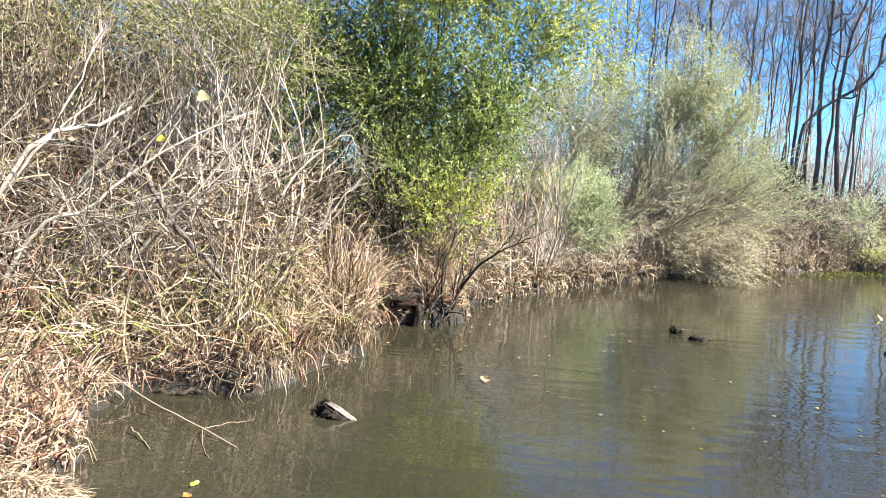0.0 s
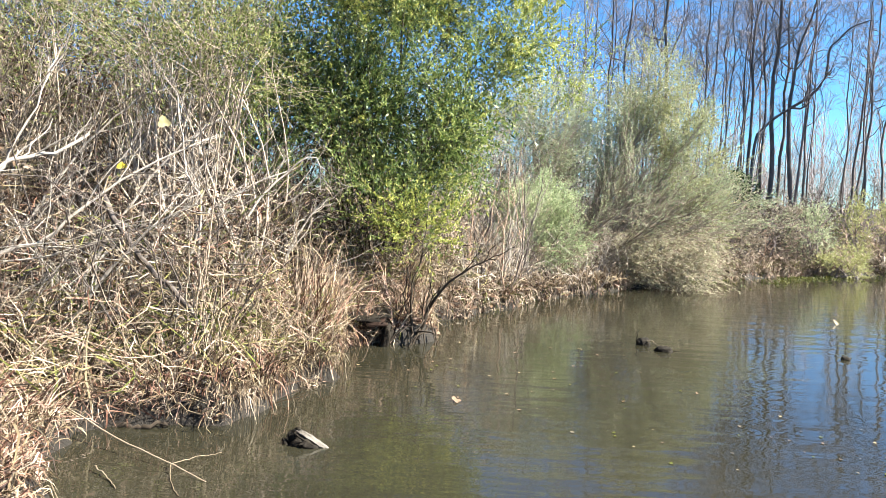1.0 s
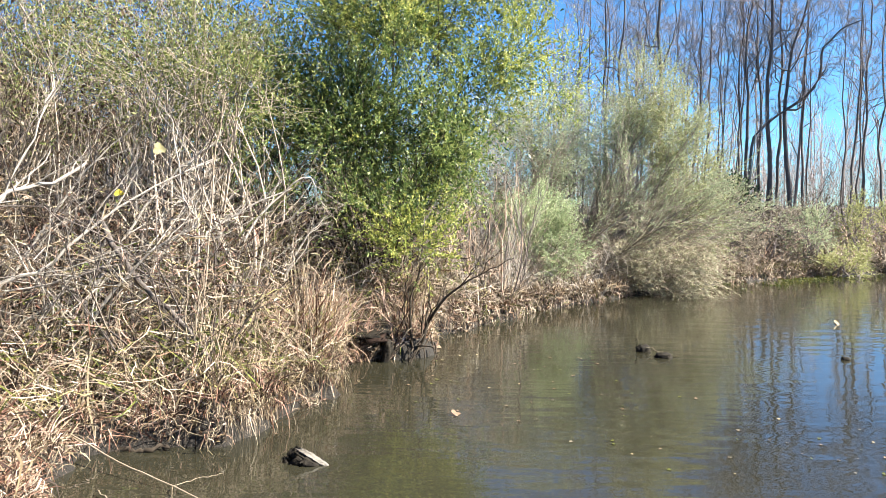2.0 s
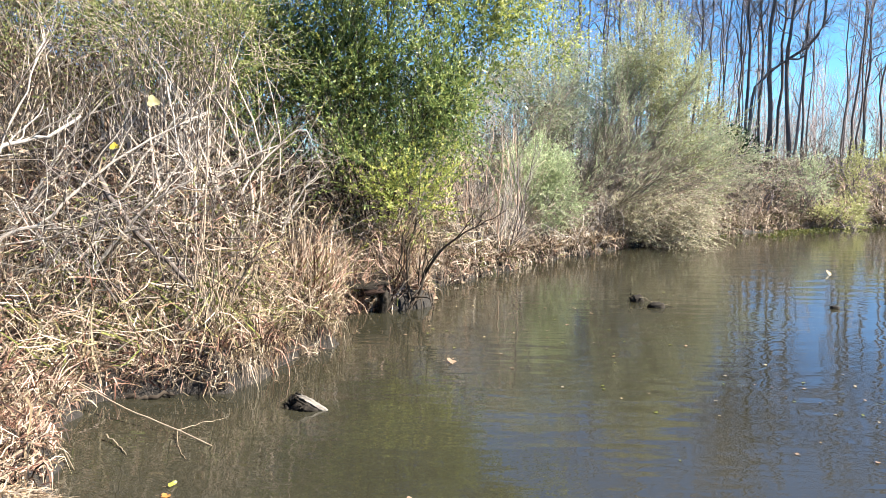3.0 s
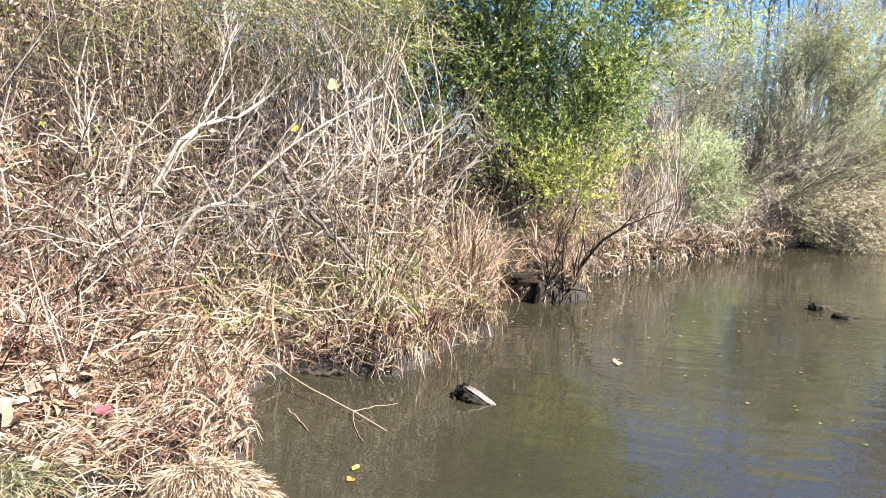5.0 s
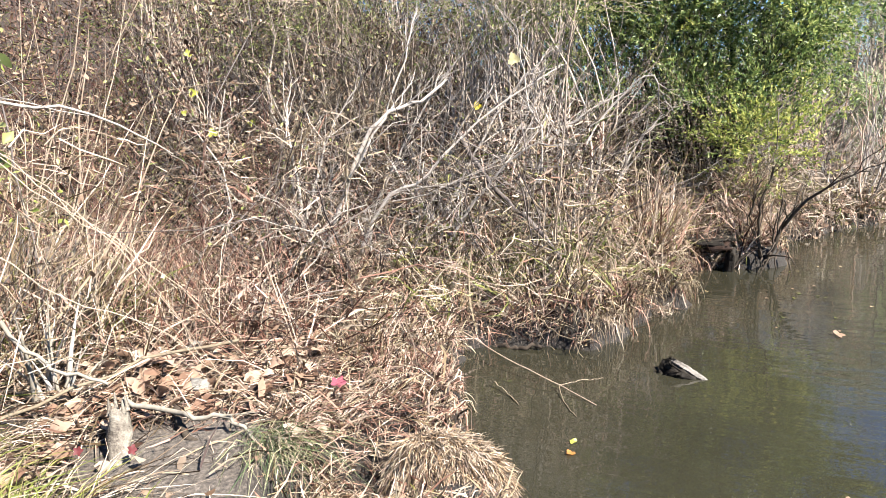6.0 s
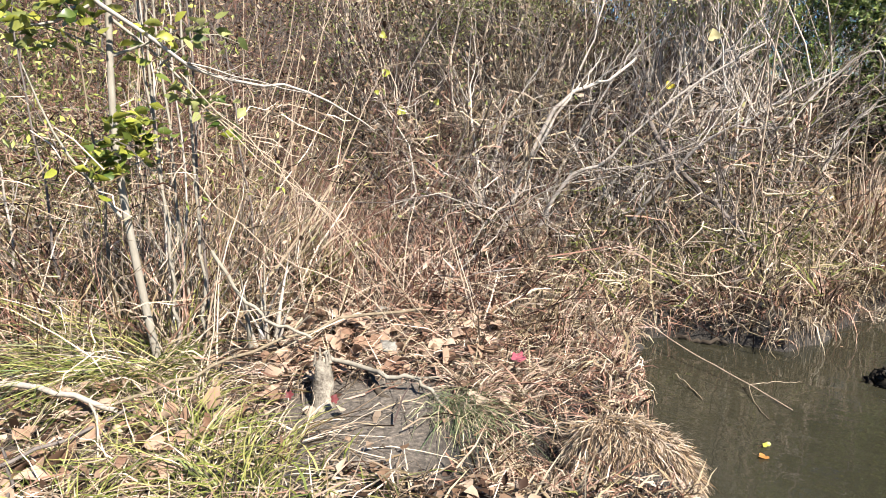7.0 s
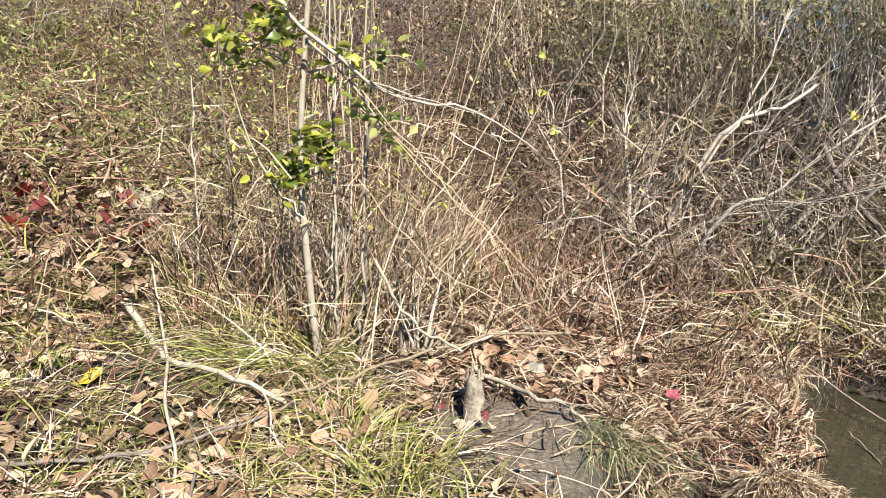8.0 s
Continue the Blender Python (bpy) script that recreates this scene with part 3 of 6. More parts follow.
bare_tree(4.0, 0.06, (9.06, 22.03, float(ground_z(9.06, 22.03)) - 0.1), fork=0.7, bark_mat=BARK_PALE, seed=91, label="slender leaning tree with pale bark at the wood's edge", limb_count=4,
          spine=[(9.06, 22.03, 0.6), (9.14, 21.99, 2.11), (9.24, 21.95, 3.58), (9.3, 21.95, 4.6)])
bare_tree(6.0, 0.085, (9.33, 22.56, float(ground_z(9.33, 22.56)) - 0.1), fork=0.45, seed=77, label="dark leafless tree bent sideways in a crook", limb_count=7,
          spine=[(9.33, 22.56, 0.6), (9.36, 22.55, 2.32), (9.41, 22.53, 3.82), (9.66, 22.43, 4.33), (10.24, 22.17, 4.84), (10.65, 21.98, 4.9), (10.9, 21.86, 5.39), (11.27, 21.68, 6.1)])
forked = bare_tree(9.0, 0.11, (10.69, 22.19, float(ground_z(10.69, 22.19)) - 0.1), fork=0.35, seed=78, label="dark leafless tree with a long crooked limb", limb_count=9,
                   spine=[(10.69, 22.19, 0.6), (10.48, 22.28, 2.88), (10.34, 22.35, 4.73), (10.4, 22.32, 5.83), (10.5, 22.27, 6.91), (10.78, 22.14, 7.95), (10.93, 22.07, 9.34)])
cl = smooth_path([(10.36, 22.34, 4.9), (10.9, 22.2, 5.3), (11.3, 22.1, 5.9), (11.34, 22.09, 6.77), (11.54, 21.99, 7.05), (11.84, 21.84, 7.42), (12.31, 21.57, 7.6)], 16)[None]
cs, cr = offshoots(np.random.default_rng(5), cl, [0.05], 9, 0.3, 1.0, 0.7, 0.25, 5, 0.3, 0.10, 0.45)
part("crooked_limb", joined(tubes(cl, 0.055, 0.02, 6), tubes(cs, cr, cr * 0.3, 4)), BARK_DARK, forked)

# thin growth farther back, past counting
N_FAR = 150
x, y = scatter(rng, N_FAR, (-40, 45, 16, 62), lambda x, y, s: (s > 9) * (np.hypot(x, y) > 29) * (y > 20 - 0.2 * x) * np.where((x > 0.1 * y) & (x < 0.95 * y), 1.0, 0.2))
p = strands(rng, on_ground(x, y, -0.1), rng.uniform(0, TAU, N_FAR), rng.uniform(1.47, 1.57, N_FAR), rng.uniform(6, 11, N_FAR), 7, 0.02, 0.015)
r = rng.uniform(0.03, 0.08, N_FAR)
q, qr = offshoots(rng, p, r, 7, 0.25, 1.0, 0.5, 0.22, 5, 0.35, 0.07, 0.4)
q2, q2r = offshoots(rng, q, qr, 5, 0.2, 1.0, 0.6, 0.55, 2, 0.3, 0.0, 0.6)
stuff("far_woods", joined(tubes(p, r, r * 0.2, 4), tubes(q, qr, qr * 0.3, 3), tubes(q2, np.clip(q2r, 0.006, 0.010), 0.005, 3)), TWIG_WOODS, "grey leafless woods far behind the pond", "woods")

N_BACK = 420
x, y = scatter(rng, N_BACK, (-20, 62, 24, 70), lambda x, y, s: (s > 11) * (np.hypot(x, y) > 30) * (np.hypot(x, y) < 55) * np.where((x > 0.1 * y) & (x < 0.95 * y), 1.0, 0.2))
p = strands(rng, on_ground(x, y, -0.1), rng.uniform(0, TAU, N_BACK), rng.uniform(1.3, 1.57, N_BACK), rng.uniform(2.5, 5.5, N_BACK), 4, 0.02, 0.05)
r = rng.uniform(0.010, 0.024, N_BACK)
q, qr = offshoots(rng, p, r, 14, 0.15, 1.0, 0.55, 0.35, 2, 0.3, 0.0, 0.6)
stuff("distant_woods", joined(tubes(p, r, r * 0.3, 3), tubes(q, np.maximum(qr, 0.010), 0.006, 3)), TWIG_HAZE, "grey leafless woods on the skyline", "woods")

n = 18000
x, y = scatter(rng, n, (-12, 55, 20, 70), lambda x, y, s: (s > 5) * (np.hypot(x, y) > 23) * (np.hypot(x, y) < 48) * np.where((x > 0.1 * y) & (x < 0.95 * y), 1.0, 0.12))
at = on_ground(x, y) + np.stack([0 * x, 0 * x, rng.uniform(0, 1, n) ** 1.3 * np.where(np.hypot(x, y) > 33, 3.0, 1.7)], -1)
stuff("far_undergrowth", leaves(rng, at, 0.14, 0.035), FAR_LEAF, "grey-brown undergrowth far back in the woods", "undergrowth")

# ---- brush on the far shore ----
far_keep = lambda x, y, s: (s > 0.0) * (s < 6.0) * (x > 3.8) * np.clip(1.3 - s / 6, 0, 1)
stuff("far_brush_red", stems(760, (3.8, 22, 13, 26), far_keep, (0.7, 1.8), (0.7, 1.5), (0.007, 0.015), (0, 0.5), wob=0.12, twigs=4, twig_ratio=0.4), TWIG_ROSE, "reddish-brown leafless brush along the far bank", "brush")
stuff("far_brush_tan", stems(440, (3.8, 22, 13, 26), far_keep, (0.5, 1.4), (0.5, 1.5), (0.007, 0.014), (0, 0.5), wob=0.12, twigs=3, twig_ratio=0.4), STRAW_PALE, "tan dry brush along the far bank", "brush")
stuff("far_grass", blades(6000, (1.0, 20, 9.5, 20), lambda x, y, s: (s > -0.05) * (s < 2.0), (0.2, 0.6), (0.6, 1.5), (0.008, 0.016), (0.1, 0.6), 3), FAR_STRAW, "dry pinkish-tan grass along the far waterline", "grass")
stuff("far_grass_olive", blades(3500, (3.8, 20, 13, 20), lambda x, y, s: (s > -0.15) * (s < 0.5), (0.1, 0.35), (0.3, 1.4), (0.008, 0.016), (0.1, 0.6), 4), GRASS, "low green weeds at the far waterline", "grass")
back = lambda x, y, s: (s > 4.5) * (s < 14)
stuff("wood_edge_brush", stems(250, (2, 26, 17, 34), back, (1.2, 3.2), (0.9, 1.5), (0.006, 0.016), twigs=7, twig_ratio=0.4), TWIG_GREY, "grey leafless brush under the far trees", "brush")


def shrub(name, base, lobes, stems_n, twig_n, leaf_per, leaf_size, leaf_mat, wood_mat, label, category, twig_len=(0.25, 0.55), seed=1, up=0.5, group="", leaf_hang=0.0, second=None, second_share=None, foot=0.25, stem_r=(0.018, 0.035), core=0.55):
    """Limbs from the foot into each lobe of the crown, twigs all through the lobes, leaves along the twigs."""
    r = np.random.default_rng(seed)
    base = np.array(base, float)
    t = thing(name, base, label, category, group)
    vol = np.array([np.prod(s) for _, s in lobes])
    limb_paths = []
    for _ in range(stems_n):
        c, s = lobes[r.choice(len(lobes), p=vol / vol.sum())]
        tip = np.array(c) + r.uniform(-0.7, 0.7, 3) * np.array(s)
        foot_at = base + np.array([*r.normal(0, foot, 2), -0.05])
        mid = foot_at * 0.5 + tip * 0.5 + r.normal(0, 0.12, 3) * np.linalg.norm(tip - foot_at) * 0.5
        limb_paths.append(smooth_path([foot_at, mid, tip], 9))
    limbs = np.array(limb_paths)
    lr = r.uniform(*stem_r, stems_n)
    for q, qr in zip(limbs, lr):
        part("limb", tubes(q[None], qr, qr * 0.25, 5), wood_mat, t)
    br, brr = offshoots(r, limbs, lr, 7, 0.35, 1.0, 0.6, 0.35, 5, 0.2, 0.1, 0.5)
    # twigs: more of them towards the outside of each lobe, uneven in clumps
    k = r.choice(len(lobes), twig_n, p=vol / vol.sum())
    cen, siz = np.array([l[0] for l in lobes])[k], np.array([l[1] for l in lobes])[k]
    clump = r.normal(0, 1, (len(lobes), 26, 3))
    clump = unit(clump) * r.uniform(core, 1.0, (len(lobes), 26, 1))
    off = clump[k, r.integers(0, 26, twig_n)] + r.normal(0, 0.16, (twig_n, 3))
    start = cen + off * siz
    d = unit(unit(off * siz) * 0.9 + np.array([0, 0, up]) + r.normal(0, 0.45, (twig_n, 3)))
    L = r.uniform(*twig_len, twig_n)
    sgrid = np.linspace(0, 1, 4)[None, :, None]
    tw = start[:, None] + d[:, None] * L[:, None, None] * sgrid + r.normal(0, 0.03, (twig_n, 4, 3)) * L[:, None, None]
    tagged(part("twig_mass", joined(tubes(br, brr, brr * 0.3, 3), tubes(tw[::6], 0.0035, 0.0015, 3)), wood_mat, t), kind="stuff")
    idx = np.repeat(np.arange(twig_n), leaf_per)
    pos, hd = along(tw, idx, r.uniform(0.05, 1.0, len(idx)))
    if second is None:
        part("crown", leaves(r, pos, leaf_size[0], leaf_size[1], hd, leaf_hang), leaf_mat, t)
    else:
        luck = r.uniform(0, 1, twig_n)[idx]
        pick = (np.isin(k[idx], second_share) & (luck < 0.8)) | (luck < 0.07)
        part("crown", leaves(r, pos[~pick], leaf_size[0], leaf_size[1], hd[~pick], leaf_hang), leaf_mat, t)
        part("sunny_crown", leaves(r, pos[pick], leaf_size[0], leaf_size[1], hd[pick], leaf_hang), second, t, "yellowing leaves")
    return t


gz = lambda x, y: float(ground_z(x, y))
for n, (x, y, h, w, mat, lab) in enumerate([
    (9.0, 16.0, 0.85, 0.55, YELLOW_BUSH, "round yellow-green bush on the far bank"), (10.05, 17.5, 1.6, 0.45, YELLOW_BUSH, "tall yellow-green bush on the far bank"),
    (11.3, 18.3, 1.4, 0.6, YELLOW_BUSH, "yellow-green bush on the far bank"), (13.4, 18.6, 1.2, 0.8, YELLOW_BUSH, "low yellow-green bush on the far bank"),
    (6.1, 17.0, 1.9, 0.55, SILVER, "thin grey-green bush behind the far bank"), (15.2, 19.2, 1.3, 0.9, YELLOW_BUSH, "yellow-green bush on the far bank"),
    (7.75, 16.6, 1.35, 0.60, BRUSH_OLIVE, "olive-grey twiggy bush on the far bank"), (8.45, 16.5, 1.25, 0.55, SILVER, "grey-green twiggy bush on the far bank"),
    (5.35, 15.3, 1.2, 0.6, BRUSH_OLIVE, "olive-grey twiggy bush on the far bank"), (6.25, 15.7, 1.15, 0.6, BRUSH_OLIVE, "olive-grey twiggy bush on the far bank"),
    (7.0, 16.1, 1.2, 0.6, FAR_LEAF, "grey-brown twiggy bush on the far bank"), (5.2, 16.2, 1.7, 0.7, WILLOW_GOLD, "yellow-green bush behind the brush on the far bank"),
    (9.4, 18.6, 1.5, 0.8, FAR_LEAF, "grey-brown twiggy bush behind the far bank"), (6.9, 18.0, 1.6, 0.8, BRUSH_OLIVE, "olive-grey bush behind the far bank"),
]):
    shrub("far_bush", (x, y, gz(x, y)), [((x, y, gz(x, y) + h * 0.55), (w, w * 0.8, h * 0.5)), ((x + 0.4 * w, y, gz(x, y) + h * 0.8), (w * 0.5, w * 0.5, h * 0.35))], 10, 340, 9, (0.062, 0.026), mat, TWIG_WOODS, lab, "bush", (0.1, 0.30), seed=200 + n, group="bushes on the far bank")
shrub("evergreen_bush", (8.6, 21.8, gz(8.6, 21.8)), [((8.6, 21.8, 1.75), (0.5, 0.5, 0.75))], 5, 300, 16, (0.12, 0.05), EVERGREEN, TWIG_DARK, "small dark evergreen bush under the trees", "bush", seed=230)

# ---- the broom-like willow that leans over the water ----
def willow():
    r = np.random.default_rng(11)
    base = np.array([2.6, 13.5, gz(2.6, 13.5)])
    t = thing("willow_shrub", base, "large grey-green willow shrub leaning over the water", "shrub")
    n = 34
    az = r.normal(-0.05, 0.62, n)
    p = strands(r, base + np.stack([r.normal(0, 0.35, n), r.normal(0, 0.4, n), np.full(n, -0.05)], -1), az, r.uniform(0.55, 1.45, n), r.uniform(2.2, 3.7, n), 8, r.uniform(-0.05, 0.25, n), 0.04)
    lr = r.uniform(0.015, 0.035, n)
    for q, qr in zip(p, lr):
        part("limb", tubes(q[None], qr, qr * 0.25, 5), TWIG_WILLOW, t)
    l2, r2 = offshoots(r, p, lr, 13, 0.15, 1.0, 0.34, 0.42, 5, 0.05, 0.05, 0.42)
    l3, r3 = offshoots(r, l2, r2, 7, 0.1, 1.0, 0.35, 0.55, 2, 0.0, 0.0, 0.6)
    tagged(part("twig_mass", joined(tubes(l2, r2, r2 * 0.4, 3), tubes(l3[::3], np.clip(r3[::3], 0.003, 0.007), 0.002, 3)), TWIG_WILLOW, t), kind="stuff")
    tagged(part("pale_twig_mass", tubes(l3[1::3], np.clip(r3[1::3], 0.003, 0.007), 0.002, 3), WILLOW_TWIG, t), kind="stuff")
    idx = np.repeat(np.arange(len(l3)), 16)
    pos, hd = along(l3, idx, r.uniform(0.1, 1.0, len(idx)))
    outer = np.clip((pos[:, 0] - 2.6) * 0.40 + (pos[:, 2] - 1.8) * 0.34, 0.35, 0.9)
    keep = r.uniform(0, 1, len(idx)) < outer
    part("crown", leaves(r, pos[keep], 0.052, 0.016, hd[keep]), SILVER, t)
    # sprays of bare twigs that hang to the water
    n = 150
    sp = strands(r, np.stack([r.uniform(2.2, 4.6, n), r.uniform(12.6, 13.5, n), r.uniform(0.6, 1.9, n)], -1), r.normal(-0.5, 0.5, n), r.uniform(-0.5, 0.6, n), r.uniform(0.4, 1.1, n), 5, r.uniform(0.1, 0.4, n), 0.08)
    sp[:, :, 2] = np.maximum(sp[:, :, 2], 0.02)
    tagged(part("spray_mass", tubes(sp, 0.004, 0.002, 3), WILLOW_TWIG, t), kind="stuff")
    # leafy sprays that trail down to the water on the pond side
    n = 620
    sx = r.uniform(2.75, 4.45, n)
    ls = strands(r, np.stack([sx, 12.5 - 0.22 * (sx - 2.75) + r.normal(0, 0.20, n), r.uniform(0.08, 1.0, n)], -1), r.normal(-0.6, 0.7, n), r.uniform(-0.5, 0.9, n), r.uniform(0.25, 0.6, n), 4, r.uniform(0.1, 0.5, n), 0.08)
    ls[:, :, 2] = np.maximum(ls[:, :, 2], 0.03)
    tagged(part("trailing_twig_mass", tubes(ls, 0.004, 0.002, 3), WILLOW_TWIG, t), kind="stuff")
    idx = np.repeat(np.arange(n), 20)
    pos, hd = along(ls, idx, r.uniform(0.05, 1.0, len(idx)))
    part("trailing_crown", leaves(r, pos, 0.050, 0.018, hd), WILLOW_GREY, t, "grey-green leaves trailing over the water")
    for q in ([(2.3, 13.2, 0.55), (2.75, 12.95, 1.15), (3.2, 12.8, 1.5), (3.55, 12.7, 1.62)], [(2.2, 13.1, 0.75), (2.6, 12.9, 1.3), (2.95, 12.8, 1.75)]):
        part("limb", tubes(smooth_path(q, 12)[None], 0.026, 0.010, 6), BLEACHED, t, "pale bare limb")
    return t


willow()
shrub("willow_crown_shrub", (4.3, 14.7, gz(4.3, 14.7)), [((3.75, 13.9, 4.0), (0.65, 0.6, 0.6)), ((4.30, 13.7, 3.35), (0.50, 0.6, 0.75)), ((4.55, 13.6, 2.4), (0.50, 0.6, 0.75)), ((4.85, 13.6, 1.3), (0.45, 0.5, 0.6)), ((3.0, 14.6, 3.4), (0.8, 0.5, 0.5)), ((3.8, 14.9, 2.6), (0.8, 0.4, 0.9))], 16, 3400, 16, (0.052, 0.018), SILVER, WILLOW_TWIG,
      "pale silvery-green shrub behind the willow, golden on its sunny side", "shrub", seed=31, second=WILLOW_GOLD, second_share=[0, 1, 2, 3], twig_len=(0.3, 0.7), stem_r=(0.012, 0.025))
shrub("groundsel_bush", (1.7, 12.3, gz(1.7, 12.3)), [((1.25, 11.9, 1.2), (0.5, 0.45, 0.6)), ((1.65, 11.8, 0.85), (0.45, 0.4, 0.45)), ((0.9, 11.9, 0.75), (0.35, 0.35, 0.4)), ((1.45, 12.1, 1.6), (0.3, 0.3, 0.35)), ((1.25, 11.6, 0.55), (0.5, 0.3, 0.35))], 10, 1700, 16, (0.046, 0.020), SILVER_BLUE, WILLOW_TWIG, "grey-green leafy bush at the water's edge", "bush", seed=32)
shrub("thin_willow", (0.6, 13.2, gz(0.6, 13.2)), [((1.0, 13.4, 2.5), (0.9, 0.7, 0.8)), ((1.8, 13.6, 3.2), (0.85, 0.7, 0.75)), ((1.6, 13.6, 2.1), (0.8, 0.6, 0.8))], 34, 2900, 11, (0.053, 0.018), SILVER, WILLOW_TWIG, "thin grey shrub with few leaves", "shrub", seed=33, twig_len=(0.4, 0.9), stem_r=(0.012, 0.022))

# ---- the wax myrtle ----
# second_share lobes: yellowing leaves with some sunlight painted into their colour
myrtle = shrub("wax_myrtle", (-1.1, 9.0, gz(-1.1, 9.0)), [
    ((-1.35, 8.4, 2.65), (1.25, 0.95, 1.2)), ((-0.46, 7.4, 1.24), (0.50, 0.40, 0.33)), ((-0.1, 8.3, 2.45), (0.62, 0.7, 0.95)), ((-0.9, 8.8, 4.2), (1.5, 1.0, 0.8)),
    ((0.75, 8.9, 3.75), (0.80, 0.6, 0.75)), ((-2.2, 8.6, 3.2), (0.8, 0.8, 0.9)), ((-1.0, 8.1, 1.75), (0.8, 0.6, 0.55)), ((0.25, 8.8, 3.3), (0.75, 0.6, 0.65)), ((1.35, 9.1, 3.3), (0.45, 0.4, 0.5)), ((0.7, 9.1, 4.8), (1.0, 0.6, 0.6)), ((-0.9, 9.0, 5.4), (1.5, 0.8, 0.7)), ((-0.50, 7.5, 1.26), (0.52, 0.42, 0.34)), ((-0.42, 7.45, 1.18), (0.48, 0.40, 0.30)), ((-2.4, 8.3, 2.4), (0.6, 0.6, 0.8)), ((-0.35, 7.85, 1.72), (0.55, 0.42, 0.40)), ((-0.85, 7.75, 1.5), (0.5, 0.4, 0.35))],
    30, 7000, 20, (0.048, 0.0185), MYRTLE, TWIG_DARK, "dense dark green wax myrtle, yellowing and painted brighter on its sunny side", "shrub", seed=21, twig_len=(0.2, 0.5), second=MYRTLE_YEL, second_share=[1, 3, 4, 7, 8, 9, 10, 11, 12], stem_r=(0.010, 0.024), core=0.15)
# the shaded leaves inside the crown
mr = np.random.default_rng(22)
n = 9000
mc, ms = (np.array(v)[mr.choice(8, n, p=[0.24, 0.12, 0.18, 0.12, 0.08, 0.06, 0.12, 0.08])] for v in (
    [(-1.35, 8.5, 2.65), (-0.1, 8.4, 2.5), (-0.9, 8.9, 4.1), (-2.1, 8.7, 3.2), (0.4, 8.9, 3.45), (-1.0, 8.2, 1.8), (-0.9, 9.1, 5.3), (0.7, 9.2, 4.7)], [(0.80, 0.5, 0.80), (0.38, 0.4, 0.55), (1.0, 0.5, 0.5), (0.5, 0.4, 0.6), (0.5, 0.3, 0.35), (0.45, 0.3, 0.3), (1.2, 0.4, 0.6), (0.8, 0.3, 0.5)]))
inside = unit(mr.normal(0, 1, (n, 3))) * mr.uniform(0, 1, (n, 1)) ** 0.4
part("inner_crown", leaves(mr, mc + inside * ms, 0.09, 0.035), MYRTLE, myrtle, "shaded inner leaves")

# olive-leaved shrubs over the dead thicket
for n, (x, y, lobes) in enumerate([
    (-3.4, 7.9, [((-3.3, 7.6, 3.3), (1.1, 0.8, 0.8)), ((-2.6, 7.7, 2.9), (0.6, 0.6, 0.6))]),
    (-5.2, 7.2, [((-5.0, 7.0, 3.4), (1.2, 0.9, 0.9)), ((-4.3, 7.0, 2.7), (0.7, 0.7, 0.7))]),
    (-7.2, 6.6, [((-7.0, 6.4, 3.3), (1.2, 0.9, 0.9))]),
    (-4.4, 8.9, [((-4.2, 8.6, 3.9), (1.3, 0.7, 1.0)), ((-3.2, 8.9, 3.6), (0.8, 0.6, 0.8))]),
    (-6.0, 8.1, [((-5.8, 7.9, 4.0), (1.3, 0.8, 1.0))]),
    (-2.5, 6.6, [((-2.45, 6.3, 3.05), (0.5, 0.4, 0.40)), ((-2.05, 6.4, 2.75), (0.35, 0.35, 0.35)), ((-2.9, 6.3, 2.7), (0.4, 0.35, 0.35))]),
]):
    shrub("privet_shrub", (x, y, gz(x, y)), lobes, 22, 900, 7, (0.045, 0.018), OLIVE, WILLOW_TWIG, "lanky shrub with sparse yellow-green leaves", "shrub", seed=50 + n, twig_len=(0.3, 0.8), stem_r=(0.012, 0.025), foot=0.5, group="lanky shrubs in the thicket")

# ---- the thicket on the bank ----
def west(x, y):
    """Share of the thicket: dense inland of the inlet, open on the near meadow."""
    return np.clip((y - 3.1 + 0.18 * (x + 3.0)) / 1.2, 0, 1)


low_point = lambda x, y, s: np.where((x > -1.45) & (y < 8.3), 0.15, np.where((x > -2.6) & (y > 5.4), 0.55, 1.0))
thick = lambda x, y, s: (s > 0.35) * (s < 7) * (x < 1.0) * west(x, y) * (y < 10.5) * (x > -11) * low_point(x, y, s)
stuff("thicket_tan", stems(680, (-11, 1.2, 2.5, 10.5), thick, (0.7, 2.1), (0.2, 1.45), (0.004, 0.010), (0.0, 0.7), twigs=5, twig_ratio=0.4, wob=0.16, az=0.2, spread=1.6, k=7), TWIG_TAN, "tangle of tan dead stems and twigs", "thicket")
single_stems("dead_shrub", "bleached leafless dead shrub with crooked twigs in the thicket", "dead shrub", "bleached dead shrubs in the thicket", BLEACHED, 170, (-8, 1.2, 2.5, 9), lambda x, y, s: thick(x, y, s) * (s < 3.5) * (s > 0.7), (0.8, 2.2), (0.75, 1.5), (0.005, 0.011), (0.0, 0.6), twigs=6, twig_ratio=0.4, wob=0.20, k=8)
greyer = lambda x, y, s: thick(x, y, s) * np.where((x < -4.2) & (y < 6.5), 0.2, 1.0)
stuff("thicket_grey", stems(420, (-11, 1.2, 3.0, 10.5), greyer, (1.0, 2.9), (0.6, 1.5), (0.004, 0.010), (0.0, 0.5), twigs=6, twig_ratio=0.4, wob=0.20, k=7), TWIG_GREY, "tangle of grey leafless stems", "thicket")
deep = lambda x, y, s: (s > 1.4) * np.where((x < -3.6) & (y < 6.8), 1.0, 0.4) * (x < -1.5) * (y < 11) * np.clip((y - 2.2 - 0.35 * (x + 5)) / 1.5, 0, 1)
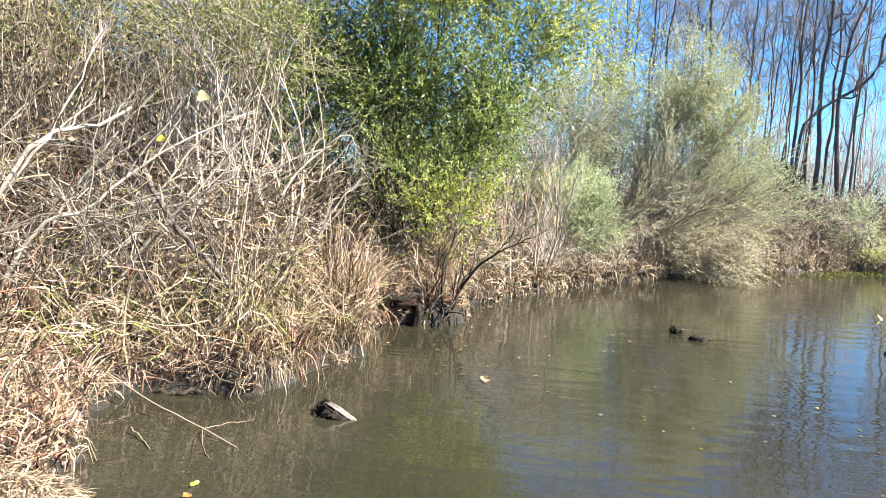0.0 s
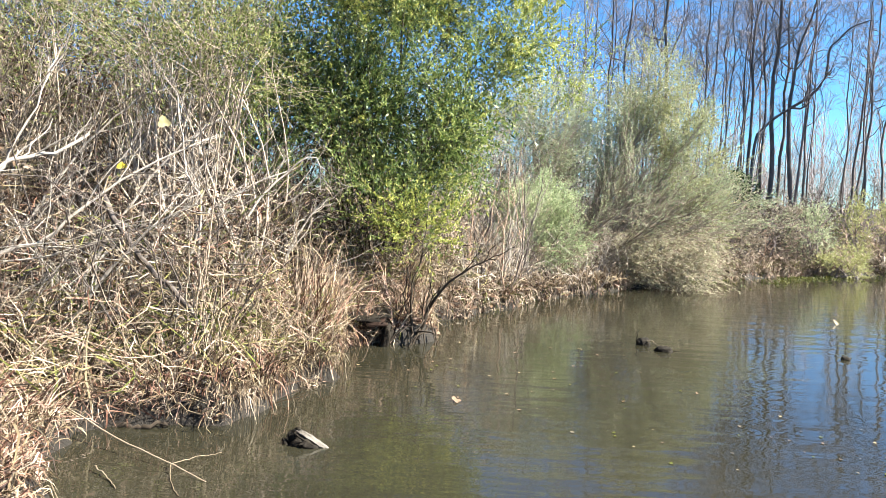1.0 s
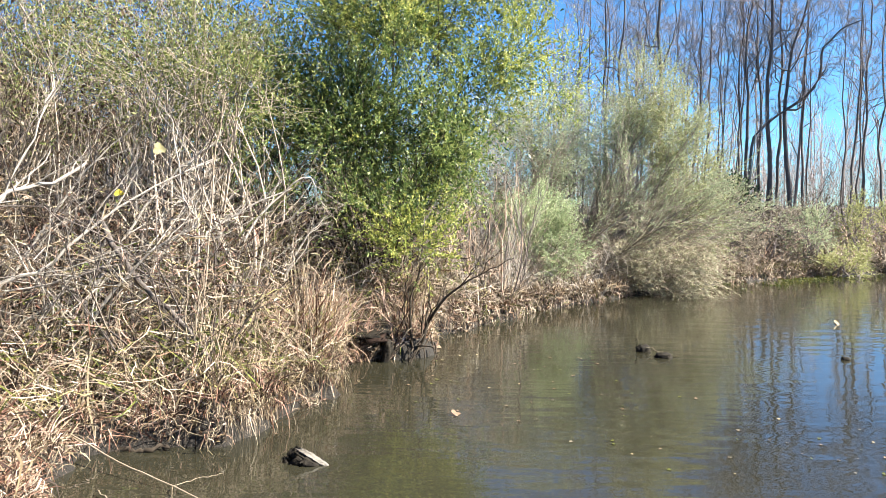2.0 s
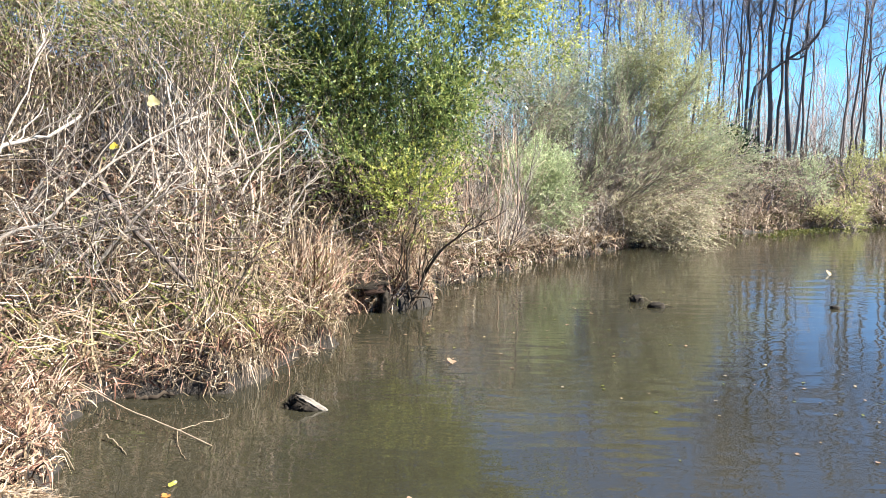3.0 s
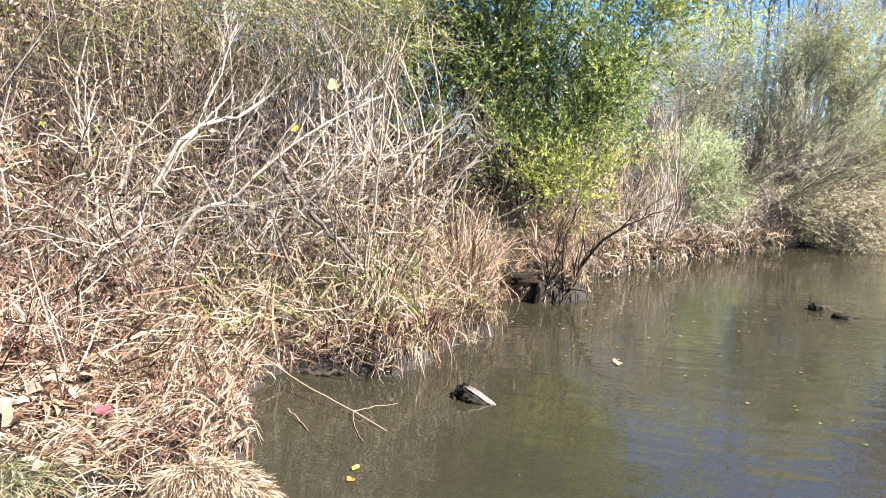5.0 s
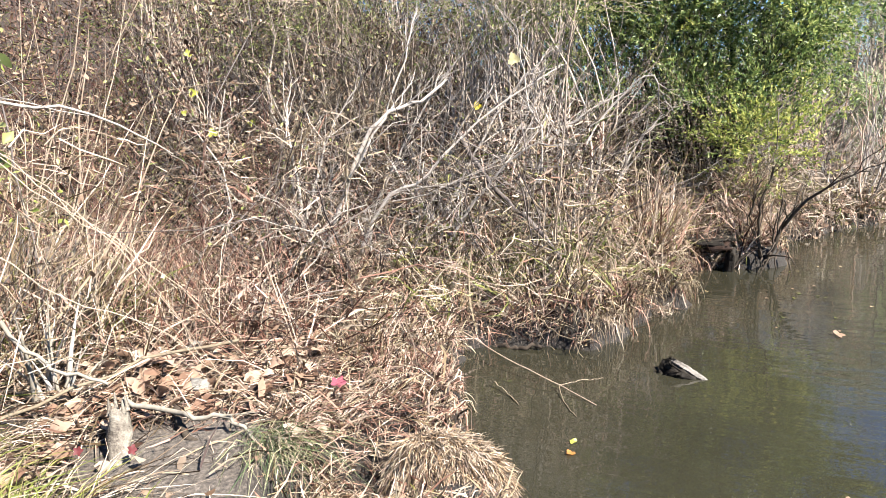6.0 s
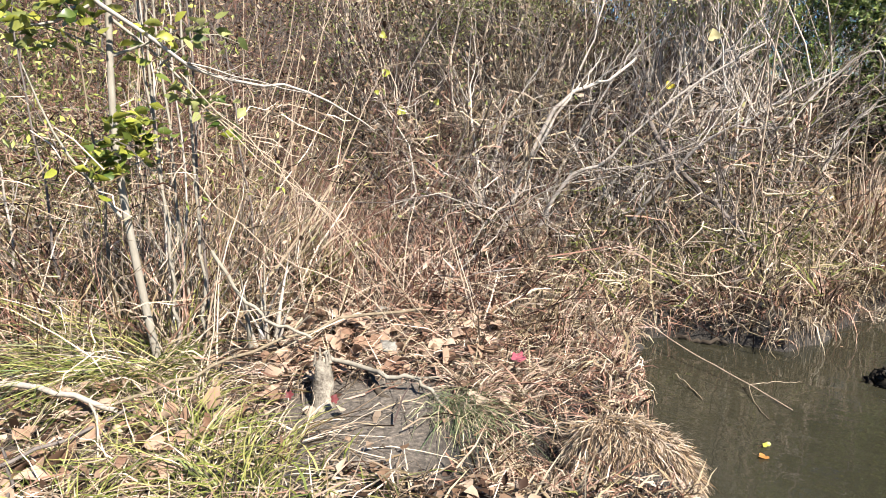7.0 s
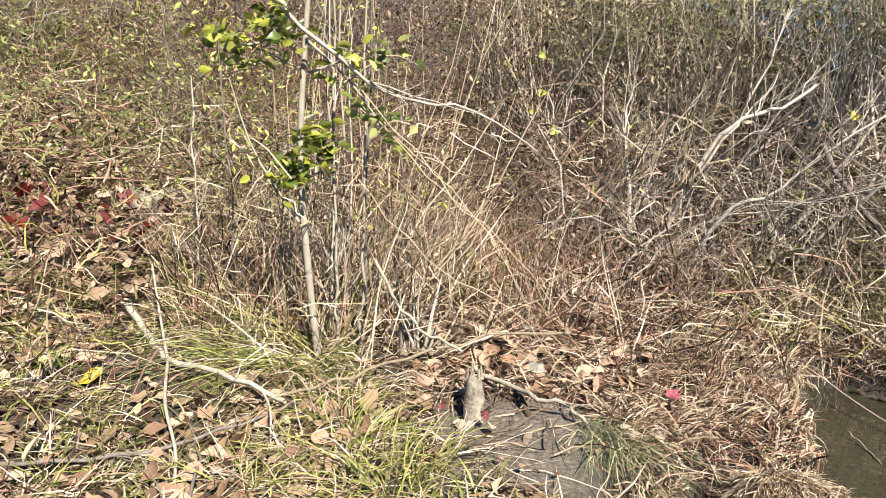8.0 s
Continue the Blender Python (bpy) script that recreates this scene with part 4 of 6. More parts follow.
stuff("thicket_red", stems(800, (-12, 0, 1.0, 11), deep, (0.6, 2.1), (0.7, 1.5), (0.003, 0.008), (0.0, 0.4), twigs=7, twig_ratio=0.4, wob=0.12), TWIG_RED, "reddish-brown dead stalks with fine twigs", "thicket")
stuff("thicket_dark", stems(230, (-13, 1, 3, 14), lambda x, y, s: (s > 2.6) * (y > 4.5 + 0.25 * (x + 6)), (1.4, 3.4), (0.9, 1.55), (0.004, 0.012), twigs=8, twig_ratio=0.38, wob=0.09), TWIG_DARK, "dark leafless brush deep in the thicket", "thicket")
rear = lambda x, y, s: (s > 5.0) * (s < 13) * (x < 3)
stuff("rear_brush", stems(240, (-18, 3, -7, 18), rear, (1.6, 4.2), (1.0, 1.55), (0.006, 0.016), twigs=9, twig_ratio=0.35, wob=0.09), TWIG_GREY, "tall grey brush behind the thicket", "brush")
behind = lambda x, y, s: (s > 1.5) * (y > 10)
stuff("brush_behind_myrtle", stems(230, (-2.5, 2.5, 10, 14.5), behind, (1.6, 4.2), (1.0, 1.55), (0.005, 0.012), twigs=10, twig_ratio=0.4, wob=0.12), WILLOW_TWIG, "grey leafless brush standing behind the wax myrtle", "brush")
pale_shore = lambda x, y, s: (s > 0.08) * (s < 1.6)
stuff("shore_stems", stems(240, (-0.3, 5, 8.2, 14), pale_shore, (0.5, 1.5), (0.5, 1.5), (0.005, 0.011), (0.0, 0.5), twigs=5, twig_ratio=0.4, wob=0.14), BLEACHED, "bleached dead stems along the shore", "brush")
crest = lambda x, y, s: (s > 4.0) * (np.hypot(x, y) > 9.5)
stuff("crest_brush", stems(250, (-10, -2, 7, 14), crest, (2.0, 4.6), (0.9, 1.55), (0.005, 0.014), twigs=10, twig_ratio=0.4, wob=0.1), TWIG_GREY, "tall grey leafless brush on the slope", "brush")
hill = lambda x, y, s: (s > 3.2) * (s < 11) * (y < 8)
stuff("slope_stalks_red", stems(280, (-14, -3, -5, 8), hill, (0.4, 1.3), (0.6, 1.5), (0.003, 0.008), (0.0, 0.5), twigs=7, twig_ratio=0.4, wob=0.13), TWIG_RED, "reddish dead stalks standing on the slope", "thicket")
stuff("slope_stalks_pale", stems(130, (-14, -3, -5, 8), hill, (0.6, 2.0), (0.4, 1.5), (0.004, 0.010), (0.0, 0.5), twigs=5, twig_ratio=0.4, wob=0.12), BLEACHED, "bleached dead stalks standing on the slope", "thicket")
upper = lambda x, y, s: (s > 2.0) * (s < 6)
stuff("thicket_upper", stems(190, (-9, -2.7, 6.3, 10.0), upper, (1.8, 4.0), (0.8, 1.5), (0.004, 0.009), (0.0, 0.4), twigs=8, twig_ratio=0.4, wob=0.2, k=7), TWIG_TAN, "tan leafless stems standing high in the thicket", "thicket")
# dry and green leaves still hanging in the tangle
def hanging(n, box, keep, low, high, size, mat, name, label):
    x, y = scatter(rng, n, box, keep)
    top = np.clip(inland(x, y) / 2.5, 0.25, 1)
    at = on_ground(x, y) + np.stack([rng.normal(0, 0.02, n), 0 * x, (low + (high - low) * rng.uniform(0, 1, n)) * top], -1)
    # drawn together in uneven clumps, with gaps
    at = at + 0.22 * np.sin(at[:, [1, 2, 0]] * 5.1 + at[:, [2, 0, 1]] * 3.3)
    stuff(name, leaves(rng, at, size, size * 0.42), mat, label, "leaves")


inner = lambda x, y, s: (s > 0.8) * (s < 8) * (0.3 + west(x, y)) * low_point(x, y, s) * np.clip((s - 0.5) / 2.5, 0.15, 1) * (np.hypot(x, y) > 4.0)
hanging(13000, (-13, 1, 1.5, 11), inner, 0.05, 2.7, 0.065, LITTER, "hanging_dry_leaves", "shrivelled brown leaves hanging in the thicket")
hanging(7000, (-13, 1, 1.5, 11), inner, 0.3, 3.4, 0.05, OLIVE, "hanging_green_leaves", "scattered yellow-green leaves in the thicket")
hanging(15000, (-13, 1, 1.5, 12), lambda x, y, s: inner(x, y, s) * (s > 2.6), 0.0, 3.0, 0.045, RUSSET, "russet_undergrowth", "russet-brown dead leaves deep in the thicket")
up_hill = lambda x, y, s: (s > 4.5) * (s < 15)
hanging(5200, (-9.5, -4.6, 4.3, 9.5), lambda x, y, s: (s > 2.2) * (waves(1.1 * x + 0.4, 1.1 * y) > -0.1), 0.3, 3.3, 0.040, RUSSET, "russet_crown_leaves", "russet leaves clinging high in the thicket")
hanging(4200, (-6.2, -3.4, 8.0, 12.0), lambda x, y, s: s > 2.2, 1.6, 4.0, 0.075, OLIVE_BROWN, "tall_rear_growth", "brown and olive growth standing behind the lanky shrubs")
hanging(520, (-5.6, -3.7, 0.6, 2.3), lambda x, y, s: (s > 1.2) * (waves(2.2 * x, 2.2 * y + 1) > 0.0), 1.1, 2.7, 0.055, MYRTLE_YEL, "sapling_side_leaves", "yellow-green leaves on the thin canes by the sapling")
hanging(17000, (-19, -2, -8, 16), up_hill, 0.0, 2.8, 0.055, RUSSET, "hillside_growth", "russet-brown growth on the slope behind")
hanging(7000, (-15, -1.5, 3, 13), lambda x, y, s: (s > 3.5) * (s < 9), 0.8, 4.4, 0.06, OLIVE_BROWN, "tall_undergrowth", "brown and olive growth standing behind the thicket")
hanging(6000, (-16, -4, -6, 4), lambda x, y, s: up_hill(x, y, s) * (waves(x * 0.6, y * 0.6) > 0), 0.0, 1.6, 0.055, OLIVE, "hillside_green", "green leaves on the slope behind")

# near-black leaves fill the gaps low down: painted shade, not a leaf colour
hanging(9000, (-8, -1.2, 3.6, 9), clumped(lambda x, y, s: (s > 0.8) * (s < 4)), 0.05, 1.3, 0.06, SHADE_LEAF, "undergrowth_shade", "near-black leaves standing in for shade low in the thicket")
hanging(4000, (-3.2, -1.0, 4.2, 9), clumped(lambda x, y, s: (s > 0.35) * (s < 3.5)), 0.1, 1.6, 0.045, GRASS, "thicket_green_leaves", "small yellow-green leaves low in the thicket")
hanging(4500, (-11, -6.3, -1.0, 3.0), clumped(lambda x, y, s: s > 4), 0.2, 1.7, 0.06, OLIVE, "slope_leaves", "yellow-green leaves at the foot of the slope")

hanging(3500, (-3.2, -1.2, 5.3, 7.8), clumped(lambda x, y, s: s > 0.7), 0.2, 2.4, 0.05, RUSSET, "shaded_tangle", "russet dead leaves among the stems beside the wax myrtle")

screen = lambda x, y, s: (s > 2.5) * (np.hypot(x, y) > 9.2)
hanging(18000, (-9, -1.0, 8.0, 13.0), screen, 0.0, 4.6, 0.10, OLIVE_BROWN, "rear_growth", "brown and olive growth standing behind the shrubs")
hanging(10000, (-1.0, 3.6, 10.8, 15.5), lambda x, y, s: s > 1.2, 0.0, 3.9, 0.065, FAR_LEAF, "pale_growth", "grey-brown leafy growth between the shrubs")

# the litter bank beside the undercut
n = 2600
under = lambda x, y, s: (s > 0.1) * np.clip(1.5 - np.hypot((x + 0.9) / 0.9, (y - 7.6) / 0.9), 0, 1)
x, y = scatter(rng, n, (-1.9, 0.3, 6.6, 9.0), under)
stuff("myrtle_litter", curled(rng, on_ground(x, y, 0.03), rng.uniform(0.04, 0.09, n), rng.uniform(0.03, 0.06, n)), LITTER, "reddish-brown fallen leaves under the wax myrtle", "leaf litter")
for m, n_, lab in ((STRAW_RED, 3600, "reddish dry stalks on the litter bank"), (STRAW_SUN, 2600, "orange-tan dry stalks on the litter bank"), (STRAW_PALE, 1600, "bleached dry stalks on the litter bank")):
    stuff("litter_bank_straw", blades(n_, (-1.9, 0.3, 6.6, 9.0), under, (0.10, 0.50), (0.5, 1.5), (0.003, 0.006), (0.0, 0.7), 4, wob=0.10), m, lab, "grass")

# straw among the stems, thickest along the water
edge = lambda x, y, s: (s > 0.0) * (s < 4.5) * (x < 1.5) * west(x, y) * np.clip(1.2 - s / 4.5, 0, 1)
stuff("bank_straw", blades(5000, (-9, 1.5, 2.5, 10), edge, (0.2, 0.75), (0.3, 1.5), (0.005, 0.010), (0.0, 0.8), 4, wob=0.10), STRAW, "long dry straw among the stems on the bank", "grass")
stuff("bank_straw_pale", blades(3200, (-9, 1.5, 2.5, 10), edge, (0.2, 0.8), (0.3, 1.5), (0.0045, 0.009), (0.0, 0.8), 4, wob=0.10), STRAW_PALE, "bleached straw among the stems on the bank", "grass")
stuff("bank_straw_red", blades(4600, (-9, 1.5, 2.5, 10), edge, (0.12, 0.5), (0.0, 1.4), (0.005, 0.010), (0.0, 0.6), 4, wob=0.10), STRAW_RED, "reddish litter and straw under the stems", "grass")
stuff("bank_straw_green", blades(2400, (-6, 1.5, 3.5, 9), lambda x, y, s: (s > 0.3) * (s < 3.0) * west(x, y) * (x > -2.9), (0.2, 0.8), (0.1, 1.4), (0.0045, 0.009), (0.2, 0.8), 4, wob=0.10), GRASS_LIME, "half-green grass in the thicket", "grass")


rosy = lambda x, y, s: (s > 0.7) * np.clip(1.5 - np.minimum(np.hypot((x + 4.3) / 1.6, (y - 4.1) / 1.3), np.hypot((x + 2.8) / 1.0, (y - 4.5) / 0.9)), 0, 1)
for m, n_, lab in ((STRAW_RED, 4600, "rosy dry stalks standing at the thicket's foot"), (STRAW_PALE, 2600, "bleached dry stalks standing at the thicket's foot")):
    stuff("rosy_stalks", blades(n_, (-7, -2.4, 2.4, 6.2), rosy, (0.2, 0.95), (0.3, 1.5), (0.004, 0.0085), (0.0, 0.6), 4, wob=0.10), m, lab, "grass")


def lodged(n, box, keep, high, length, width, mat, name, label):
    """Broken straws and twigs caught at all heights and angles in the tangle."""
    n = int(n * 0.8)
    width = (width[0] * 1.15, width[1] * 1.25)
    x, y = scatter(rng, n, box, clumped(keep))
    h = rng.uniform(0, 1, n) ** 1.5 * high * np.clip(inland(x, y) * 1.1 + 0.1, 0.15, 1)
    p = strands(rng, on_ground(x, y) + np.stack([0 * x, 0 * x, h], -1), rng.uniform(0, TAU, n), rng.normal(0.2, 0.6, n), rng.uniform(*length, n), 4, rng.uniform(-0.1, 0.4, n), 0.20)
    p = p[dry(rng, p)]
    stuff(name, ribbons(rng, p, rng.uniform(*width, len(p))), mat, label, "straw")


lodge = lambda x, y, s: (s > 0.05) * (s < 4.5) * (x < 1.2) * (0.12 + west(x, y)) * np.clip(1.2 - s / 5, 0.2, 1) * ((y > 2.6) | (s > 2.0))
lodged(4200, (-9, 1.2, 1.2, 10), lodge, 1.4, (0.09, 0.40), (0.005, 0.010), STRAW, "lodged_straw", "broken straws caught in the tangle")
lodged(5200, (-6, 1.2, 1.2, 10), lodge, 1.5, (0.08, 0.42), (0.0042, 0.0085), STRAW_PALE, "lodged_pale_straw", "bleached broken straws caught in the tangle")
lodged(3000, (-9, 1.2, 1.2, 10), lodge, 1.3, (0.09, 0.34), (0.005, 0.010), STRAW_RED, "lodged_red_straw", "reddish broken stalks caught in the tangle")
lodged(1600, (-2.9, 1.2, 3.8, 10), lodge, 1.1, (0.10, 0.45), (0.0045, 0.009), GRASS_LIME, "lodged_green_straw", "yellow-green stalks caught in the tangle")
slope = lambda x, y, s: (s > 3.5) * (s < 11) * (y < 7)
lodged(6500, (-15, -3.5, -6, 7), slope, 1.0, (0.08, 0.34), (0.005, 0.011), STRAW, "slope_straw", "matted dry straw on the slope")
lodged(6000, (-15, -3.5, -6, 7), slope, 0.7, (0.08, 0.36), (0.005, 0.011), GRASS_LIME, "slope_green_straw", "matted yellow-green grass on the slope")
lodged(6000, (-15, -3.5, -6, 7), slope, 1.3, (0.08, 0.4), (0.005, 0.011), STRAW_RED, "slope_red_straw", "reddish stalks on the slope")
shore = lambda x, y, s: (s > 0.03) * (s < 1.4) * (x > -0.4)
lodged(4500, (-0.4, 14, 7.5, 18), shore, 0.7, (0.12, 0.5), (0.008, 0.016), STRAW_PALE, "shore_straw", "tangled dry straw along the far shore")
lodged(1300, (-0.4, 14, 7.5, 18), shore, 0.6, (0.12, 0.5), (0.008, 0.016), FAR_STRAW, "shore_tan_straw", "tan dry stalks along the far shore")
lodged(5000, (-0.4, 14, 7.5, 18), shore, 0.9, (0.15, 0.6), (0.007, 0.014), STRAW_PALE, "shore_pale_straw", "bleached stalks along the far shore")
beside = lambda x, y, s: np.hypot(x + 4.7, y - 1.9) < 1.3
lodged(1100, (-6, -3.3, 0.6, 3.3), beside, 1.5, (0.08, 0.4), (0.003, 0.007), STRAW_PALE, "lodged_straw_by_sapling", "bleached straws caught among the stems by the sapling")
lodged(900, (-6, -3.3, 0.6, 3.3), beside, 1.3, (0.08, 0.4), (0.003, 0.007), STRAW, "lodged_stalks_by_sapling", "tan stalks caught among the stems by the sapling")
reedy = lambda x, y, s: (s > 0.08) * (s < 2.2) * (x < 0.4) * west(x, y)
single_stems("reed", "thin upright dry reed on the bank", "reed", "reeds on the bank", STRAW_PALE, 290, (-4, 0.0, 3.8, 7), reedy, (0.3, 1.1), (0.7, 1.5), (0.003, 0.005), (0.0, 0.25), k=6, wob=0.07)
stuff("reed_bed", stems(200, (-6, 0.5, 3.5, 9), reedy, (0.3, 1.1), (0.7, 1.5), (0.003, 0.005), (0.0, 0.25), k=6, wob=0.07), STRAW_PALE, "thin upright dry reeds on the bank", "reeds")
n = 2600
x, y = scatter(rng, n, (-0.4, 12, 7.3, 17.3), lambda x, y, s: (s > 0.0) * (s < 0.5))
stuff("far_bank_litter", curled(rng, on_ground(x, y, 0.03), rng.uniform(0.06, 0.13, n), rng.uniform(0.04, 0.08, n)), LITTER, "fallen brown leaves along the far waterline", "leaf litter")
far_skirt = lambda x, y, s: (s > 0.0) * (s < 0.30)
for m, n_, lab in ((STRAW_PALE, 6000, "bleached grass drooping over the far waterline"), (FAR_STRAW, 6500, "pinkish-tan grass drooping over the far waterline"), (STRAW_RED, 1800, "reddish stalks drooping over the far waterline"), (GRASS, 1600, "low green weeds drooping over the far waterline")):
    stuff("far_bank_skirt", blades(n_, (-0.3, 12, 7.7, 17.3), far_skirt, (0.12, 0.45), (0.2, 1.5), (0.007, 0.014), (0.5, 1.5), 4, az="out", wob=0.12, even=True), m, lab, "grass")
skirt = lambda x, y, s: (s > 0.04) * (s < 0.28) * np.where(waves(2.6 * x + 1, 2.6 * y) > -0.02, 1.0, 0.45) * ((x < -1.05) | (x > -0.25) | (y > 7.6) | (y < 6.4))
for m, n_, lab in ((STRAW_RED, 3200, "dry reddish grass hanging over the cut bank"), (STRAW, 3000, "dry tan grass hanging over the cut bank"), (STRAW_PALE, 1500, "bleached grass hanging over the cut bank")):
    stuff("bank_skirt", blades(n_, (-2.8, 6, 2.6, 15), skirt, (0.08, 0.36), (0.2, 1.5), (0.0045, 0.009), (0.5, 1.5), 4, az="out", wob=0.1, even=True), m, lab, "grass")

# ---- the near meadow ----
open_ground = lambda x, y, s: (s > 0.03) * (x < -1.0) * (x > -10) * (1 - 0.75 * west(x, y)) * np.where(mud(x, y), 0.22, 1.0) * np.clip(1.4 - np.hypot(x + 3, y - 1.5) / 7, 0.1, 1)
stuff("flat_straw", blades(11500, (-10, -1.0, -2.5, 6), open_ground, (0.06, 0.28), (-0.1, 1.0), (0.004, 0.008), (0.0, 0.4), 3, wob=0.03, lift=0.02), STRAW, "flattened dry straw covering the bank", "grass")
stuff("flat_straw_red", blades(11000, (-10, -1.0, -2.5, 6), open_ground, (0.06, 0.26), (-0.1, 0.9), (0.004, 0.008), (0.0, 0.5), 3, wob=0.08, lift=0.02), STRAW_RED, "reddish dry straw and leaf shreds on the bank", "grass")
upright = lambda x, y, s: (s > 0.5) * (x < -1.6) * np.clip(np.hypot(x + 1.2, y - 0.6) / 2.6 - 1.0, 0, 1) * (1 - 0.6 * west(x, y)) * np.where(mud(x, y), 0.0, 1.0)
stuff("standing_straw", blades(9500, (-13, -1.5, -3, 6), upright, (0.25, 0.9), (0.3, 1.5), (0.004, 0.009), (0.05, 0.7), 4, wob=0.07), STRAW, "standing dry straw on the meadow", "grass")
stuff("standing_straw_red", blades(7000, (-13, -1.5, -3, 6), upright, (0.25, 0.8), (0.4, 1.5), (0.004, 0.008), (0.05, 0.7), 4, wob=0.07), STRAW_RED, "standing reddish dry stalks on the meadow", "grass")
stuff("standing_straw_pale", blades(4500, (-10, -2.4, -2, 3.6), upright, (0.2, 0.7), (0.3, 1.5), (0.003, 0.007), (0.05, 0.7), 4, wob=0.08), STRAW_PALE, "standing bleached straw on the meadow", "grass")
stuff("meadow_green", blades(9000, (-12, -2, -3, 5), lambda x, y, s: upright(x, y, s) * (waves(x * 0.8, y * 0.8) > 0.05), (0.2, 0.6), (0.5, 1.4), (0.004, 0.009), (0.2, 0.8), 4), GRASS, "patches of yellow-green grass in the straw", "grass")
mat_here = lambda x, y, s: (s > 3.2) * np.clip(1.6 - np.hypot((x + 7.4) / 2.6, (y - 0.6) / 2.6), 0, 1)
for m, n_, lab in ((STRAW, 4500, "combed mat of dry straw at the foot of the slope"), (GRASS_LIME, 3300, "combed mat of yellow-green grass at the foot of the slope"), (STRAW_PALE, 2500, "combed mat of bleached straw at the foot of the slope")):
    stuff("combed_mat", blades(n_, (-10.5, -4.6, -2.5, 3.8), mat_here, (0.2, 0.6), (0.1, 0.9), (0.005, 0.010), (0.3, 0.9), 4, az=-1.9, spread=0.5, wob=0.06, lift=0.03), m, lab, "grass")
tall_here = lambda x, y, s: (s > 1.0) * (x < -4.0) * np.clip(1.5 - np.hypot((x + 4.6) / 1.1, (y - 2.2) / 1.0), 0, 1)
for m, n_, lab in ((STRAW_PALE, 1000, "upright bleached straw behind the sapling"), (GRASS_LIME, 300, "upright half-green straw behind the sapling"), (STRAW_RED, 1300, "upright reddish straw behind the sapling"), (STRAW, 900, "upright tan straw behind the sapling")):
    stuff("sapling_straw", blades(n_, (-6.4, -3.2, 0.8, 3.8), tall_here, (0.25, 1.1), (0.8, 1.53), (0.004, 0.009), (0.0, 0.35), 4, wob=0.07), m, lab, "grass")
floor_here = lambda x, y, s: (s > 0.25) * (~mud(x, y)) * np.clip(1.5 - np.hypot((x + 2.7) / 1.0, (y - 2.4) / 0.9), 0, 1)
for m, n_, lab in ((STRAW_RED, 2600, "matted rosy straw round the bare mud"), (STRAW_PALE, 2200, "matted bleached straw round the bare mud"), (STRAW, 1400, "matted tan straw round the bare mud")):
    stuff("mud_edge_straw", blades(n_, (-4.0, -1.6, 1.3, 3.6), floor_here, (0.06, 0.24), (-0.1, 0.8), (0.003, 0.007), (0.0, 0.6), 4, az=-0.6, spread=0.9, wob=0.10, lift=0.02, even=True), m, lab, "grass")
bank_here = lambda x, y, s: (s > 0.05) * (s < 6)
stuff("standing_place_straw", blades(9000, (-1.6, 7, -6, 2), bank_here, (0.08, 0.32), (-0.1, 1.0), (0.004, 0.009), (0.0, 0.5), 3, wob=0.04, lift=0.02), STRAW, "flattened dry straw where one stands on the bank", "grass")
stuff("standing_place_grass", blades(5000, (-1.6, 7, -6, 2), bank_here, (0.06, 0.25), (0.2, 1.4), (0.004, 0.008), (0.1, 0.8), 3, wob=0.05), GRASS, "short half-green grass on the bank", "grass")
off_branch = lambda x, y: (np.abs(y - 0.55) > 0.30) | (x < -5.2) | (x > -3.9)
near_ground = lambda x, y, s: (s > 0.3) * np.where(off_branch(x, y), 1, 0.35) * np.where(mud(x, y), 0.15, 1) * np.clip(1.5 - np.hypot(x + 3.6, y - 0.6) / 2.4, 0, 1)
stuff("near_pale_straw", blades(10500, (-6.5, -1.5, -2, 3), near_ground, (0.05, 0.24), (-0.1, 1.0), (0.0032, 0.0068), (0.0, 0.5), 3, wob=0.10, lift=0.03), STRAW_PALE, "bleached broken straw on the near bank", "grass")
stuff("near_fresh_grass", blades(3000, (-6, -1.6, -2, 2), lambda x, y, s: near_ground(x, y, s) * (y < 1.4) * (waves(x * 1.7, y * 1.7 + 1) > -0.1), (0.08, 0.28), (0.3, 1.4), (0.004, 0.008), (0.1, 0.8), 4, wob=0.05), GRASS_LIME, "fresh yellow-green grass in the straw", "grass")
combed = lambda x, y, s: (s > 0.02) * (s < 0.95) * np.where(mud(x, y), 0.12, 1)
for m, n_, lab in ((STRAW, 3200, "fine straw combed down towards the water"), (STRAW_PALE, 4200, "bleached fine straw combed down towards the water"), (STRAW_RED, 4400, "reddish fine straw combed down towards the water")):
    stuff("combed_straw", blades(n_, (-3.6, -1.1, 1.7, 4.3), combed, (0.05, 0.22), (0.0, 1.1), (0.0028, 0.0056), (0.2, 0.9), 4, az="out", wob=0.09, lift=0.02), m, lab, "grass")
under_skirt = lambda x, y, s: (s > 0.10) * (s < 1.3) * (y - 6.2 > 0.2 * x)
for m, n_, lab in ((STRAW_SUN, 650, "orange-tan dry grass standing above the undercut"), (STRAW_RED, 700, "reddish dry grass standing above the undercut"), (STRAW_PALE, 380, "bleached dry grass standing above the undercut")):
    stuff("undercut_grass", blades(n_, (-1.9, -0.2, 5.8, 7.2), under_skirt, (0.25, 0.75), (0.7, 1.53), (0.006, 0.011), (0.0, 0.6), 4, wob=0.08), m, lab, "grass")
tall_skirt = lambda x, y, s: (s > 0.12) * (s < 0.9) * (y - 6.0 > 0.25 * x)
